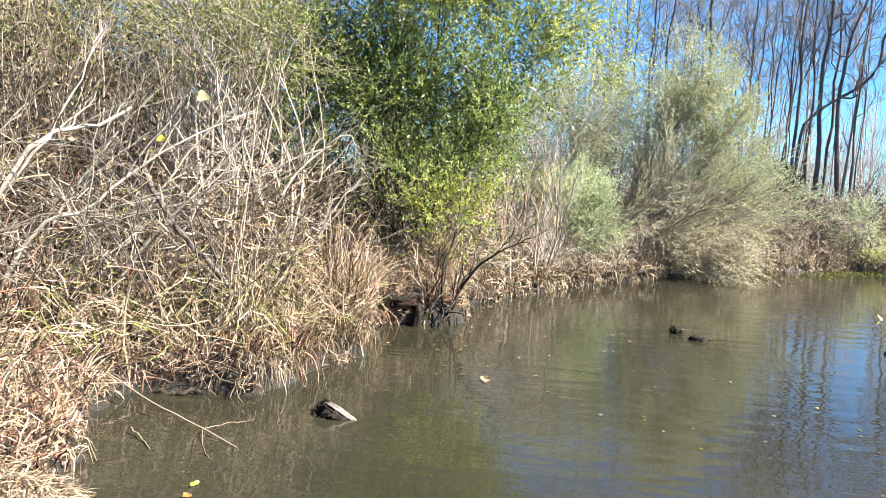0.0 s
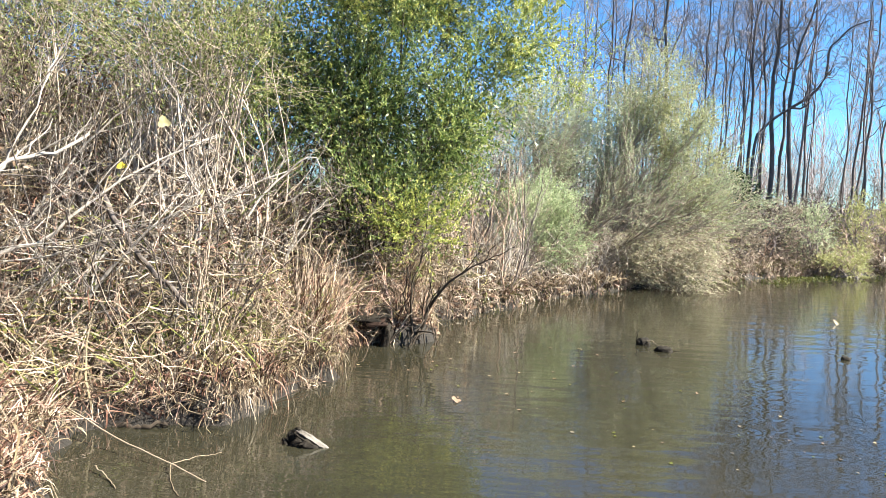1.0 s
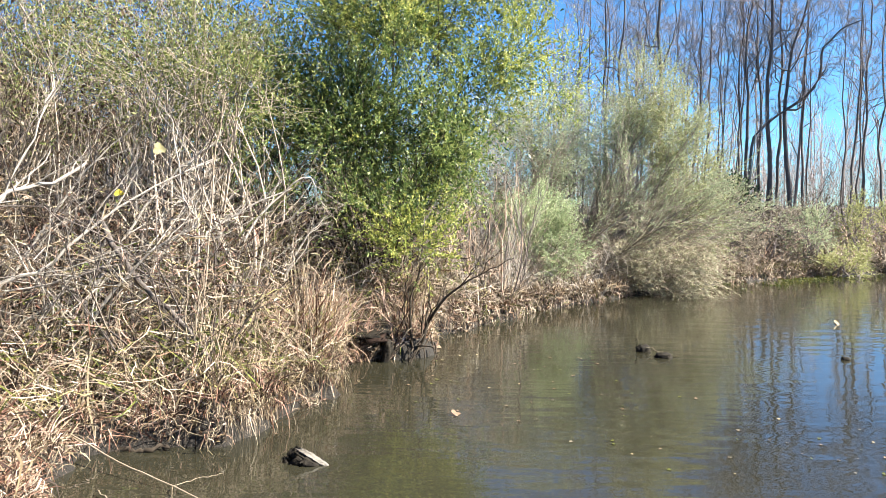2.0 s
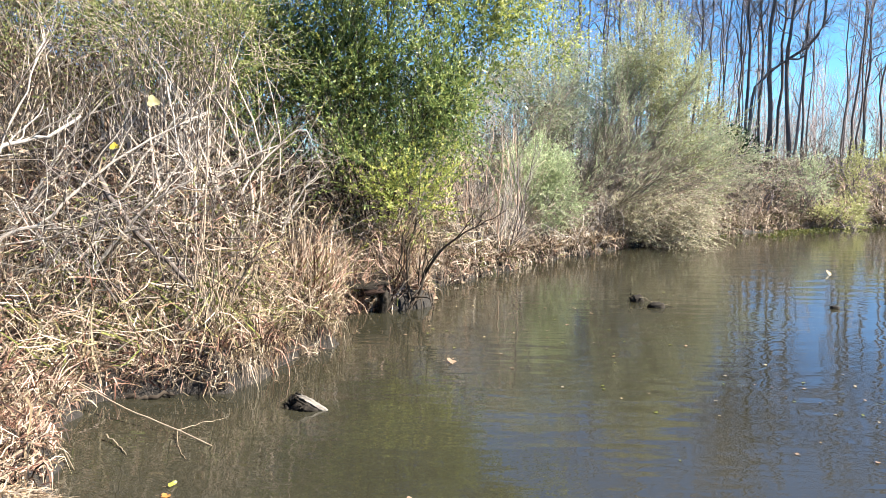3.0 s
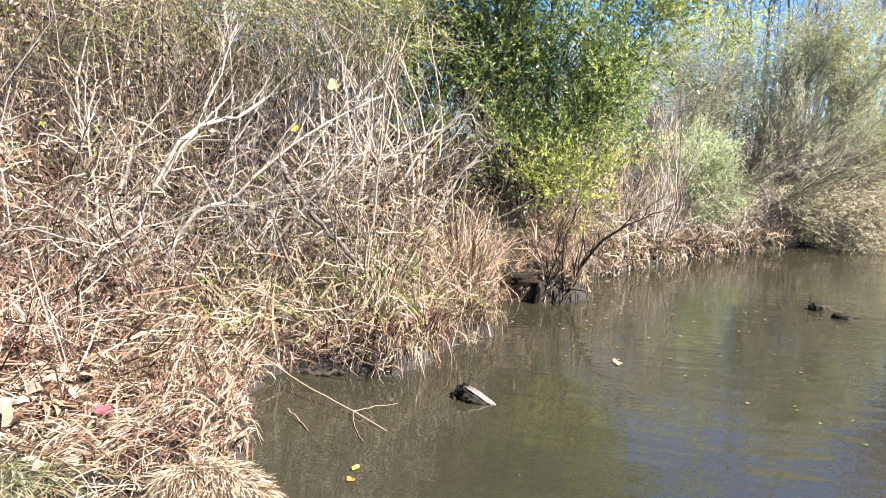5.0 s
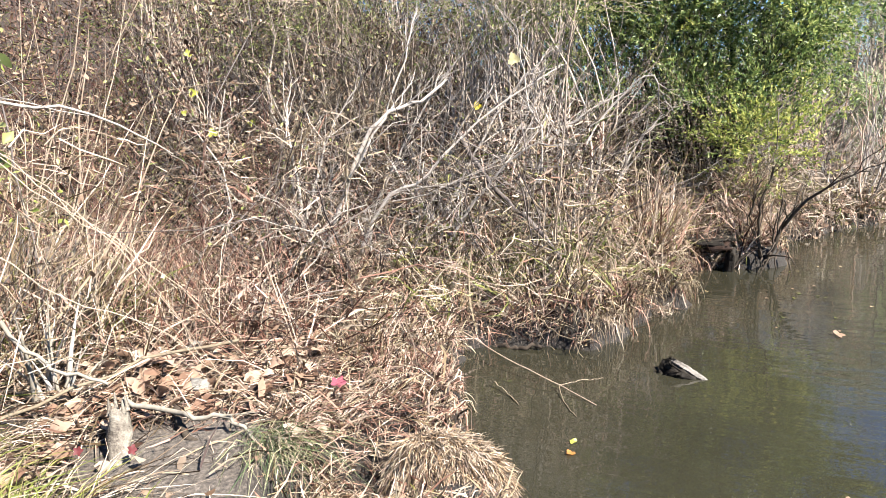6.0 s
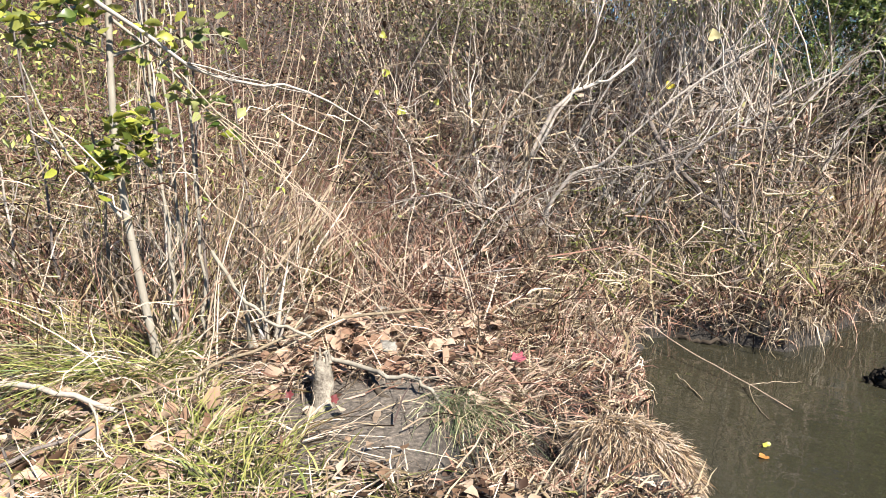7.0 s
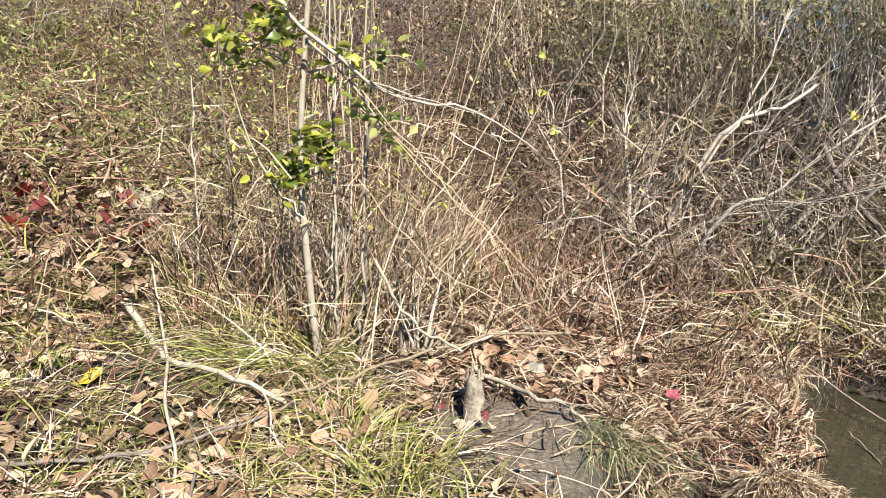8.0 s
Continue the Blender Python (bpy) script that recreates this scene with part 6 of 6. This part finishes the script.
dead_branch("fallen_branch", lifted([(-3.6, -0.25, 0.05), (-3.35, 0.2, 0.08), (-3.3, 0.55, 0.10), (-3.4, 0.98, 0.10)]), 0.010, 0.007, TWIG_GREY, "thin dry stick on the grass", 2, 81)
dead_branch("fallen_branch", [(-3.5, 0.97, 0.38), (-3.40, 1.25, 0.42), (-3.45, 1.63, 0.42), (-3.43, 2.24, 0.42), (-3.14, 2.74, 0.42)], 0.008, 0.010, TWIG_TAN, "long thin brown stick across the bank", 0, 82)
dead_branch("fallen_branch", [(-2.5, 0.1, 0.32), (-3.2, 0.45, 0.36), (-3.9, 0.5, 0.34)], 0.008, 0.005, TWIG_GREY, "thin grey stick in the grass", 3, 83)
dead_branch("fallen_branch", [(-3.12, 1.93, 0.40), (-2.81, 1.97, 0.37), (-2.62, 1.95, 0.38), (-2.50, 2.03, 0.36), (-2.33, 2.0, 0.27)], 0.014, 0.009, BARK_SAPLING, "crooked bleached root on the mud", 1, 84)
dead_branch("fallen_branch", [(-2.9, 2.05, 0.33), (-2.65, 1.9, 0.28), (-2.42, 1.92, 0.24), (-2.38, 1.82, 0.10)], 0.020, 0.012, TWIG_DARK, "dark root in the mud", 0, 85)
dead_branch("fallen_branch", [(-3.75, 1.7, 0.95), (-3.55, 1.8, 0.6), (-3.25, 1.95, 0.45)], 0.012, 0.008, BARK_SAPLING, "pale broken stick leaning on the bank", 1, 86)


def chunk(name, at, size, mat, label, category, seed, turn=(0, 0, 0), rough=0.14, squash=None):
    """A weathered lump: a rounded block with an uneven surface."""
    bm = bmesh.new()
    bmesh.ops.create_icosphere(bm, subdivisions=3, radius=1)
    for v in bm.verts:
        n = v.co.normalized()
        q = Vector([math.copysign(abs(c) ** 0.7, c) for c in n])
        q *= 1 + rough * noise.noise(n * 2.3 + Vector((seed, 0, 0))) + 0.5 * rough * noise.noise(n * 6 + Vector((0, seed, 0)))
        v.co = Vector((q.x * size[0], q.y * size[1], q.z * size[2]))
        if squash:
            squash(v)
    me = bpy.data.meshes.new(name)
    bm.to_mesh(me)
    bm.free()
    me.materials.append(mat)
    for p in me.polygons:
        p.use_smooth = True
    ob = new(name, me)
    ob.matrix_basis = pose(*at, *turn)
    return tagged(ob, label, category)


# the log that noses out of the water: wet dark butt, bleached upper side
def floating_log():
    base = Vector((-0.92, 4.05, 0.0))
    t = thing("sunken_log", base, "weathered split log nosing out of the water", "log")

    def slab(name, spine, side, widths, heights, mat, seed, label="", jag=0.006):
        r = np.random.default_rng(seed)
        k, m = 13, 16
        spine = [(-0.755 + (q[0] + 0.755) * 0.88, q[1], q[2] * 0.78) for q in spine]
        widths, heights = [w * 0.85 for w in widths], [h * 0.8 for h in heights]
        p = smooth_path(spine, k)
        ax = unit(p[-1] - p[0])
        side = np.array(side, float)
        side = unit(side - ax * (side @ ax))
        upv = np.cross(side, ax)
        an = np.linspace(0, TAU, m, endpoint=False)
        sq = np.stack([np.sign(np.cos(an)) * np.abs(np.cos(an)) ** 0.5, np.sign(np.sin(an)) * np.abs(np.sin(an)) ** 0.5], -1)
        u = np.linspace(0, 1, k)
        w, h = np.interp(u, np.linspace(0, 1, len(widths)), widths), np.interp(u, np.linspace(0, 1, len(heights)), heights)
        v = p[:, None] + side * (sq[:, :1] * w[:, None, None]) + upv * (sq[:, 1:] * h[:, None, None])
        grain = r.normal(0, jag, (1, m, 1)) + r.normal(0, jag * 0.5, (k, m, 1))
        v = v + upv * grain + r.normal(0, jag * 0.5, v.shape)
        v[0] += ax * r.normal(0, 0.014, (m, 1))
        n0 = k * m
        v = np.concatenate([v.reshape(-1, 3), p[:1], p[-1:]])
        tri = []
        for i in range(k - 1):
            for j in range(m):
                a, b, c, d = i * m + j, i * m + (j + 1) % m, (i + 1) * m + (j + 1) % m, (i + 1) * m + j
                tri += [(a, b, c), (a, c, d)]
        tri += [(n0, (j + 1) % m, j) for j in range(m)] + [(n0 + 1, (k - 1) * m + j, (k - 1) * m + (j + 1) % m) for j in range(m)]
        part(name, (v, np.array(tri)), mat, t, label)

    slab("pale_slab", [(-0.828, 4.043, 0.103), (-0.755, 4.026, 0.067), (-0.677, 4.009, 0.028), (-0.583, 3.991, -0.022)], (0.0, -0.8, -0.55), [0.014, 0.022, 0.020, 0.012], [0.0120, 0.0150, 0.0140, 0.0095], LOG_PALE, 1, "bleached upper side", 0.004)
    slab("wet_butt", [(-0.931, 4.052, -0.026), (-0.897, 4.052, 0.026), (-0.854, 4.052, 0.065), (-0.811, 4.052, 0.073)], (0.0, -1.0, -0.2), [0.0430, 0.0516, 0.0473, 0.0258], [0.0258, 0.0301, 0.0301, 0.0172], LOG_DARK, 3, "wet black butt", 0.012)
    slab("underside", [(-0.884, 4.017, -0.017), (-0.815, 4.017, 0.026), (-0.738, 4.000, 0.013), (-0.669, 3.991, -0.026)], (0.0, -1.0, 0.1), [0.0430, 0.0516, 0.0516, 0.0258], [0.0215, 0.0275, 0.0241, 0.0172], LOG_DARK, 5, "wet black underside", 0.008)
    sp = smooth_path([(-0.821, 4.004, 0.066), (-0.778, 3.990, 0.046), (-0.740, 3.975, 0.031), (-0.709, 3.972, 0.019)], 7)
    part("crack", tubes(sp[None], 0.006, 0.003, 5), LOG_DARK, t)
    return t


floating_log()
chunk("sunken_snag", (2.175, 7.45, 0.02), (0.075, 0.06, 0.05), LOG_DARK, "wet black snag just breaking the water", "snag", 11, (0, 0, 20), 0.4)
chunk("sunken_snag", (2.32, 7.15, 0.01), (0.085, 0.05, 0.04), LOG_DARK, "wet black snag just breaking the water", "snag", 12, (0, 0, -10), 0.4)
dead_branch("snag_twig", [(2.12, 7.46, 0.03), (2.1, 7.46, 0.12), (2.13, 7.46, 0.17)], 0.006, 0.003, TWIG_DARK, "thin wet twig on the snag", 0, 120, category="twig")
dead_branch("snag_twig", [(2.2, 7.4, 0.05), (2.32, 7.3, 0.03), (2.5, 7.2, 0.01)], 0.006, 0.004, TWIG_TAN, "pale twig lying between the snags", 0, 121, category="twig")
chunk("sunken_snag", (4.25, 7.18, 0.005), (0.045, 0.035, 0.03), LOG_DARK, "small wet black snag in the water", "snag", 13)
chunk("pale_stone", (-3.02, 2.30, gz(-3.02, 2.30) + 0.05), (0.055, 0.045, 0.045), STONE, "pale stone on the bank", "stone", 14, (10, 5, 30), 0.35)
chunk("pale_stone", (-3.55, 2.75, gz(-3.55, 2.75) + 0.03), (0.05, 0.04, 0.03), STONE, "small pale stone on the bank", "stone", 15)

n = 2600
x, y = scatter(rng, n, (4.7, 14, 12.5, 17.3), lambda x, y, s: (s < -0.04) * (s > -1.3) * np.where(waves(0.9 * x, 4.0 * y) > 0.12 + 0.5 * np.abs(s + 0.25), 1.0, 0.03))
stuff("floating_weed", leaves(rng, np.stack([x, y, np.full(n, 0.006)], -1), 0.05, 0.03, flat=0.02), GRASS, "thin green weed afloat along the far waterline", "water weed")

# the broken post by the mud
stump = thing("broken_stump", (-2.86, 1.70, gz(-2.86, 1.70)), "short bleached stump with a torn top", "stump")
pp = smooth_path([(-2.78, 1.62, 0.10), (-2.85, 1.69, 0.28), (-2.92, 1.76, 0.45)], 8)
pv, pf = tubes(pp[None], 0.058, 0.045, 12)
pv = pv + 0.009 * np.sin(pv[:, [1, 2, 0]] * 55 + pv[:, [2, 0, 1]] * 31) + np.random.default_rng(2).normal(0, 0.003, pv.shape)
part("post", (pv, pf), STUMP_WOOD, stump)
for n in range(7):
    a = n * 0.9
    q = smooth_path([(-2.92 + 0.04 * math.cos(a), 1.76 + 0.04 * math.sin(a), 0.44), (-2.93 + 0.035 * math.cos(a), 1.77 + 0.035 * math.sin(a), 0.50 + 0.02 * math.sin(3 * a))], 4)
    part("splinter", tubes(q[None], 0.014, 0.004, 4), STUMP_WOOD, stump)
hr0 = np.random.default_rng(44)
snagstump = thing("split_stump", (-3.75, 1.95, gz(-3.75, 1.95)), "bleached split stump standing in the straw", "stump")
for n in range(13):
    fx, fy = -3.75 + hr0.normal(0, 0.045), 1.95 + hr0.normal(0, 0.045)
    lx, ly, lz = hr0.normal(0.04, 0.16), hr0.normal(0, 0.16), hr0.uniform(0.18, 0.62)
    q = smooth_path([(fx, fy, 0.3), (fx + lx * 0.3 + hr0.normal(0, 0.02), fy + ly * 0.3, 0.3 + lz * 0.5), (fx + lx, fy + ly, 0.35 + lz)], 7)
    part("split", tubes(q[None], hr0.uniform(0.008, 0.024), 0.002, 5), BLEACHED if n % 4 else BARK_SAPLING, snagstump)

# the undercut with bare roots
hollow = thing("undercut_roots", (-0.8, 7.0, 0.0), "dark undercut bank with hanging roots and a rotten stump", "roots")
hr = np.random.default_rng(15)
n = 14
hp = strands(hr, np.stack([hr.uniform(-0.72, -0.15, n), hr.uniform(6.75, 7.0, n), hr.uniform(0.12, 0.3, n)], -1), hr.normal(-1.4, 0.8, n), hr.uniform(-1.3, 0.1, n), hr.uniform(0.15, 0.4, n), 5, 0.3, 0.12)
for q in hp:
    part("root", tubes(q[None], hr.uniform(0.006, 0.016), 0.004, 4), TWIG_DARK, hollow)
def into_hollow(ob):
    ob.parent = hollow
    ob.matrix_parent_inverse = Matrix.Translation((0.8, -7.0, 0.0))


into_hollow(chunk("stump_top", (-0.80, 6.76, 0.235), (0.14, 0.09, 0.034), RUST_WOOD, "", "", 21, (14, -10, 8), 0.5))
# near-black roof, side and back: the hollow's shade is put into their colour
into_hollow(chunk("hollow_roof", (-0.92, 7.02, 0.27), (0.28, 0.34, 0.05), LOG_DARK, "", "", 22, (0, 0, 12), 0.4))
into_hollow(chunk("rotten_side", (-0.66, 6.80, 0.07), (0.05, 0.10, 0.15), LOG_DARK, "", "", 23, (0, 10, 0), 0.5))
into_hollow(chunk("hollow_shade", (-0.92, 7.16, 0.08), (0.28, 0.06, 0.2), LOG_DARK, "", "", 24, (0, 0, 8), 0.4))
for q, r0 in (([(-0.35, 6.95, 0.05), (-0.2, 6.9, 0.45), (0.1, 6.85, 0.8), (0.45, 6.85, 0.95)], 0.024), ([(-0.4, 6.98, 0.05), (-0.42, 6.9, 0.6), (-0.25, 6.9, 1.1)], 0.016), ([(-0.45, 7.0, 0.05), (-0.5, 6.95, 0.5), (-0.45, 6.9, 0.9)], 0.012)):
    dead_branch("dark_sapling", q, r0, 0.005, TWIG_DARK, "dark leafless sapling leaning over the water", 9, int(r0 * 9000), ratio=0.4, category="sapling")
for n in range(40):
    x, y = 0.55 + hr.uniform(-0.75, 0.8), 9.75 + hr.uniform(-0.3, 1.2)
    if inland(x, y) < 0.15:
        continue
    dead_branch("dead_sapling", [(x, y, gz(x, y) - 0.03), (x + hr.normal(0, 0.12), y, 0.9), (x + hr.normal(0.05, 0.3), y, 1.5 + hr.uniform(0, 1.2))], 0.013, 0.004, (BLEACHED, TWIG_ROSE, TWIG_GREY)[n % 3], "grey dead stem on the bank", 7, 300 + n, category="stem", ratio=0.35)

# roots that dangle from the point
for n, (x, y) in enumerate([(-1.5, 4.2), (-1.42, 4.16), (-1.35, 4.2), (-1.62, 4.22)]):
    dead_branch("dangling_root", [(x, y + 0.08, 0.3), (x + 0.02, y, 0.2), (x + 0.05 * (-1) ** n, y - 0.03, 0.08), (x + 0.03, y - 0.04, -0.05)], 0.004, 0.002, TWIG_TAN, "pale root dangling into the water", 0, 330 + n, category="root")
dead_branch("dangling_root", [(-1.75, 4.2, 0.22), (-1.55, 4.12, 0.14), (-1.38, 4.1, 0.17), (-1.3, 4.12, 0.26)], 0.0045, 0.003, TWIG_TAN, "pale root looping along the cut bank", 0, 340, category="root")
dead_branch("sunken_branch", [(-2.1, 4.15, 0.0), (-1.9, 4.12, 0.015), (-1.72, 4.17, 0.02)], 0.018, 0.014, TWIG_DARK, "dark waterlogged branch by the bank", 0, 341)

# the stick in the water
dead_branch("floating_stick", [(-2.3, 4.0, 0.16), (-1.80, 3.74, 0.08), (-1.41, 3.57, 0.03), (-1.148, 3.433, 0.0)], 0.0052, 0.003, STRAW_PALE, "long pale stick slanting into the water", 0, 350, category="stick", jit=0.002)
dead_branch("floating_stick", [(-1.41, 3.57, 0.03), (-1.30, 3.64, 0.045), (-1.168, 3.69, 0.06)], 0.0022, 0.0015, STRAW_PALE, "pale side twig of the stick", 0, 351, category="stick", jit=0.003)
dead_branch("floating_stick", [(-1.41, 3.57, 0.03), (-1.33, 3.40, 0.005), (-1.22, 3.26, 0.003)], 0.003, 0.002, TWIG_TAN, "thin twig half under water", 0, 352, category="stick", jit=0.003)
dead_branch("floating_stick", [(-1.80, 3.48, 0.03), (-1.68, 3.4, 0.012), (-1.57, 3.29, 0.003)], 0.005, 0.003, TWIG_TAN, "thin twig standing out of the water", 0, 353, category="stick", jit=0.003)
dead_branch("floating_stick", [(-2.06, 3.35, 0.10), (-1.9, 3.25, 0.05), (-1.75, 3.11, 0.0)], 0.005, 0.003, TWIG_TAN, "thin twig standing out of the water", 0, 354, category="stick", jit=0.003)
dead_branch("floating_stick", [(3.15, 13.1, 0.5), (3.3, 12.75, 0.15), (3.5, 12.6, 0.06), (3.75, 12.6, 0.10)], 0.016, 0.010, TWIG_TAN, "dead branch dipping into the pond", 2, 355, category="branch")


# ---- single leaves ----
def leaf(name, at, size, lobes, mat, label, seed, tilt=(0, 0, 0), category="leaf", group=""):
    """A lobed leaf with a raised midrib and curled rim, and its stalk."""
    r = np.random.default_rng(seed)
    n = 30
    a = np.linspace(0, TAU, n, endpoint=False)
    rad = (0.62 + 0.38 * np.abs(np.cos(a * lobes / 2)) ** 1.5 if lobes > 1 else 0.55 + 0.45 * np.abs(np.cos(a / 1.0)) ** 1.2) * (1 + 0.06 * r.normal(0, 1, n))
    x, y = rad * np.cos(a) * size * 0.5, rad * np.sin(a) * size * 0.5 * (1.0 if lobes > 1 else 0.7)
    z = 0.35 * (x**2 + y**2) / size + 0.05 * size * np.sin(3 * a + seed) * rad
    ring = np.stack([x, y, z], -1)
    inner = ring * np.array([0.5, 0.5, 0.3])
    v = np.concatenate([[[0, 0, 0.0]], inner, ring])
    f = [(0, 1 + i, 1 + (i + 1) % n) for i in range(n)]
    for i in range(n):
        j = (i + 1) % n
        f += [(1 + i, 1 + n + i, 1 + n + j), (1 + i, 1 + n + j, 1 + j)]
    ob = mesh_object(name, (v, np.array(f)), mat)
    ob.matrix_basis = pose(*at, *tilt)
    tagged(ob, label, category, group)
    stalk = np.array([smooth_path([(-0.3 * size, 0, 0.01 * size), (-0.7 * size, 0.05 * size, 0.0), (-0.95 * size, 0.15 * size, 0.02 * size)], 5)])
    s = mesh_object("stalk", tubes(stalk, size * 0.012, size * 0.01, 4), LITTER)
    s.parent = ob
    return ob


def lying(x, y, lift=0.05):
    return (x, y, gz(x, y) + lift)


leaf("fallen_leaf", lying(-4.15, 0.20, 0.07), 0.20, 3, LEAF_YELLOW, "bright yellow fallen leaf on the grass", 1, (8, -10, 30))
leaf("fallen_leaf", lying(-6.6, 0.62, 0.08), 0.17, 5, LEAF_PALE, "pale yellow star-shaped fallen leaf", 2, (20, 25, 60))
for n, (x, y, z, sz, m, lab) in enumerate([(-7.05, 0.36, 1.17, 0.22, LEAF_MAROON, "dusky maroon leaf on a low seedling"), (-6.89, 0.40, 0.92, 0.20, LEAF_RED, "bright red leaf on a low seedling"), (-6.94, 0.83, 1.0, 0.17, LEAF_RED, "red leaf on a low seedling"),
                                      (-6.97, 0.60, 1.10, 0.20, LEAF_MAROON, "dusky maroon leaf on a low seedling"), (-6.85, 0.70, 0.84, 0.20, LEAF_MAROON, "dusky maroon leaf on a low seedling"), (-6.9, 1.33, 1.0, 0.16, LEAF_RED, "red leaf on a low seedling"), (-7.0, 0.20, 1.05, 0.18, LEAF_MAROON, "dusky maroon leaf on a low seedling"), (-6.8, 0.55, 0.80, 0.2, LEAF_MAROON, "dusky maroon leaf on a low seedling")]):
    lf = leaf("seedling_leaf", (x, y, z + 0.06), sz, 5, m, lab, 10 + n, (25, 35, 50 * n), group="red seedling leaves")
    foot = Vector((x + 0.05, y + 0.03, gz(x, y) - 0.02))
    st = part("seedling_stem", tubes(smooth_path([foot - Vector((x, y, z + 0.06)), (0.05, 0.0, (foot.z - z) * 0.5), (0.0, 0.0, 0.0)], 6)[None], 0.006, 0.004, 5), TWIG_RED, lf)
    st.matrix_parent_inverse = lf.matrix_basis.to_3x3().to_4x4().inverted()
red_at = [(-6.2, 0.28, 1.2), (-6.2, 0.33, 0.98), (-6.15, 0.7, 1.05), (-6.17, 0.53, 1.14), (-6.05, 1.16, 1.06), (-6.21, 0.19, 1.3), (-6.19, 0.43, 1.22), (-6.17, 0.58, 0.92), (-6.11, 0.87, 1.2), (-6.21, 0.12, 1.08), (-6.07, 1.09, 0.75), (-6.3, 0.0, 1.2), (-6.1, 0.75, 0.85), (-6.0, 0.95, 0.95)]
for n, (x, y, z) in enumerate(red_at):
    lf = leaf("seedling_leaf", (x, y, z), (0.17, 0.13, 0.15)[n % 3], 5, LEAF_RED if n % 4 == 1 else LEAF_MAROON, "red leaf on a low seedling" if n % 4 == 1 else "dusky maroon leaf on a low seedling", 710 + n, (35, 45, 47 * n), group="red seedling leaves")
    st = part("seedling_stem", tubes(smooth_path([(0.06, 0.02, gz(x, y) - z - 0.02), (0.05, 0.0, (gz(x, y) - z) * 0.5), (0.0, 0.0, 0.0)], 6)[None], 0.005, 0.003, 5), TWIG_RED, lf)
    st.matrix_parent_inverse = lf.matrix_basis.to_3x3().to_4x4().inverted()
chunk("rotten_log_end", (-7.2, 1.33, gz(-7.2, 1.33) + 0.12), (0.22, 0.30, 0.16), STUMP_WOOD, "grey rotten log end in the straw", "dead wood", 31, (0, 15, 20), 0.4)
leaf("fallen_leaf", (-2.33, 2.62, gz(-2.33, 2.62) + 0.09), 0.09, 5, LEAF_PINK, "pink fallen leaf on the straw", 3, (20, -15, 100))
leaf("fallen_leaf", (-2.92, 1.55, gz(-2.92, 1.55) + 0.10), 0.045, 5, LEAF_MAROON, "red fallen leaf against the stump", 4, (60, 0, 40))
leaf("fallen_leaf", (-2.72, 1.66, gz(-2.72, 1.66) + 0.08), 0.05, 5, LEAF_MAROON, "red fallen leaf against the stump", 5, (60, 20, 80))
leaf("twig_leaf", (-2.15, 4.96, 2.06), 0.10, 3, LEAF_PALE, "tan leaf caught in the twigs", 6, (80, 10, 20))
leaf("twig_leaf", (-2.45, 4.9, 1.72), 0.08, 3, LEAF_YELLOW, "small yellow leaf caught in the twigs", 7, (60, 10, 20))
for n, (x, y, z, s) in enumerate([(-4.69, 4.07, 1.98, 0.085), (-4.61, 4.15, 1.64, 0.09), (-4.69, 4.07, 2.3, 0.07), (-4.4, 4.4, 1.7, 0.06), (-4.75, 4.0, 1.82, 0.05)]):
    leaf("twig_leaf", (x, y, z), s, 3, LEAF_LIME, "yellow-green leaf on a thin twig", 30 + n, (70, 20 * n, 40), group="yellow leaves in the thicket")
for n in range(55):
    x, y = hr.uniform(-5.2, -2.3), hr.uniform(-0.6, 2.8)
    if inland(x, y) < 0.7 or math.hypot(x + 2.6, y - 1.9) < 0.65:
        continue
    leaf("fallen_leaf", lying(x, y, 0.06), hr.uniform(0.07, 0.14), int(hr.choice([3, 5])), LITTER if n % 4 else LEAF_TAN, "brown curled fallen leaf on the bank", 400 + n, (hr.uniform(-25, 25), hr.uniform(-25, 25), hr.uniform(0, 360)), group="fallen leaves on the bank")
leaf("floating_leaf", (-1.157, 2.972, 0.012), 0.05, 1, LEAF_LIME, "yellow-green leaf standing on the water", 50, (35, 0, 60))
leaf("floating_leaf", (-1.14, 2.865, 0.006), 0.05, 3, LEAF_ORANGE, "orange leaf floating on the water", 51, (0, 4, 10))
leaf("floating_leaf", (0.04, 2.90, 0.004), 0.05, 3, LITTER, "brown leaf floating on the water", 52)
leaf("floating_leaf", (0.14, 5.04, 0.01), 0.08, 3, LITTER, "pale curled leaf floating on the water", 53, (20, 10, 30))
leaf("floating_leaf", (5.33, 9.40, 0.02), 0.10, 3, LEAF_TAN, "pale curled leaf floating on the water", 54, (50, 10, 30))
for n in range(150):
    if n < 70:
        x, y = hr.normal(0.6, 0.9), hr.normal(6.0, 0.9)
    elif n < 110:
        x, y = hr.normal(2.5, 0.6), hr.normal(4.3, 0.5)
    else:
        x, y = hr.uniform(0.5, 9), hr.uniform(6, 15)
    if inland(x, y) > -0.12:
        continue
    leaf("floating_leaf", (x, y, 0.004), hr.uniform(0.012, 0.016 + 0.0036 * y), 3, (LITTER, GRASS, OLIVE_BROWN, LITTER, FAR_LEAF, LEAF_TAN, GRASS)[n % 7], "small fallen leaf floating on the pond", 500 + n, (hr.uniform(-6, 6), hr.uniform(-6, 6), hr.uniform(0, 360)), group="leaves afloat")
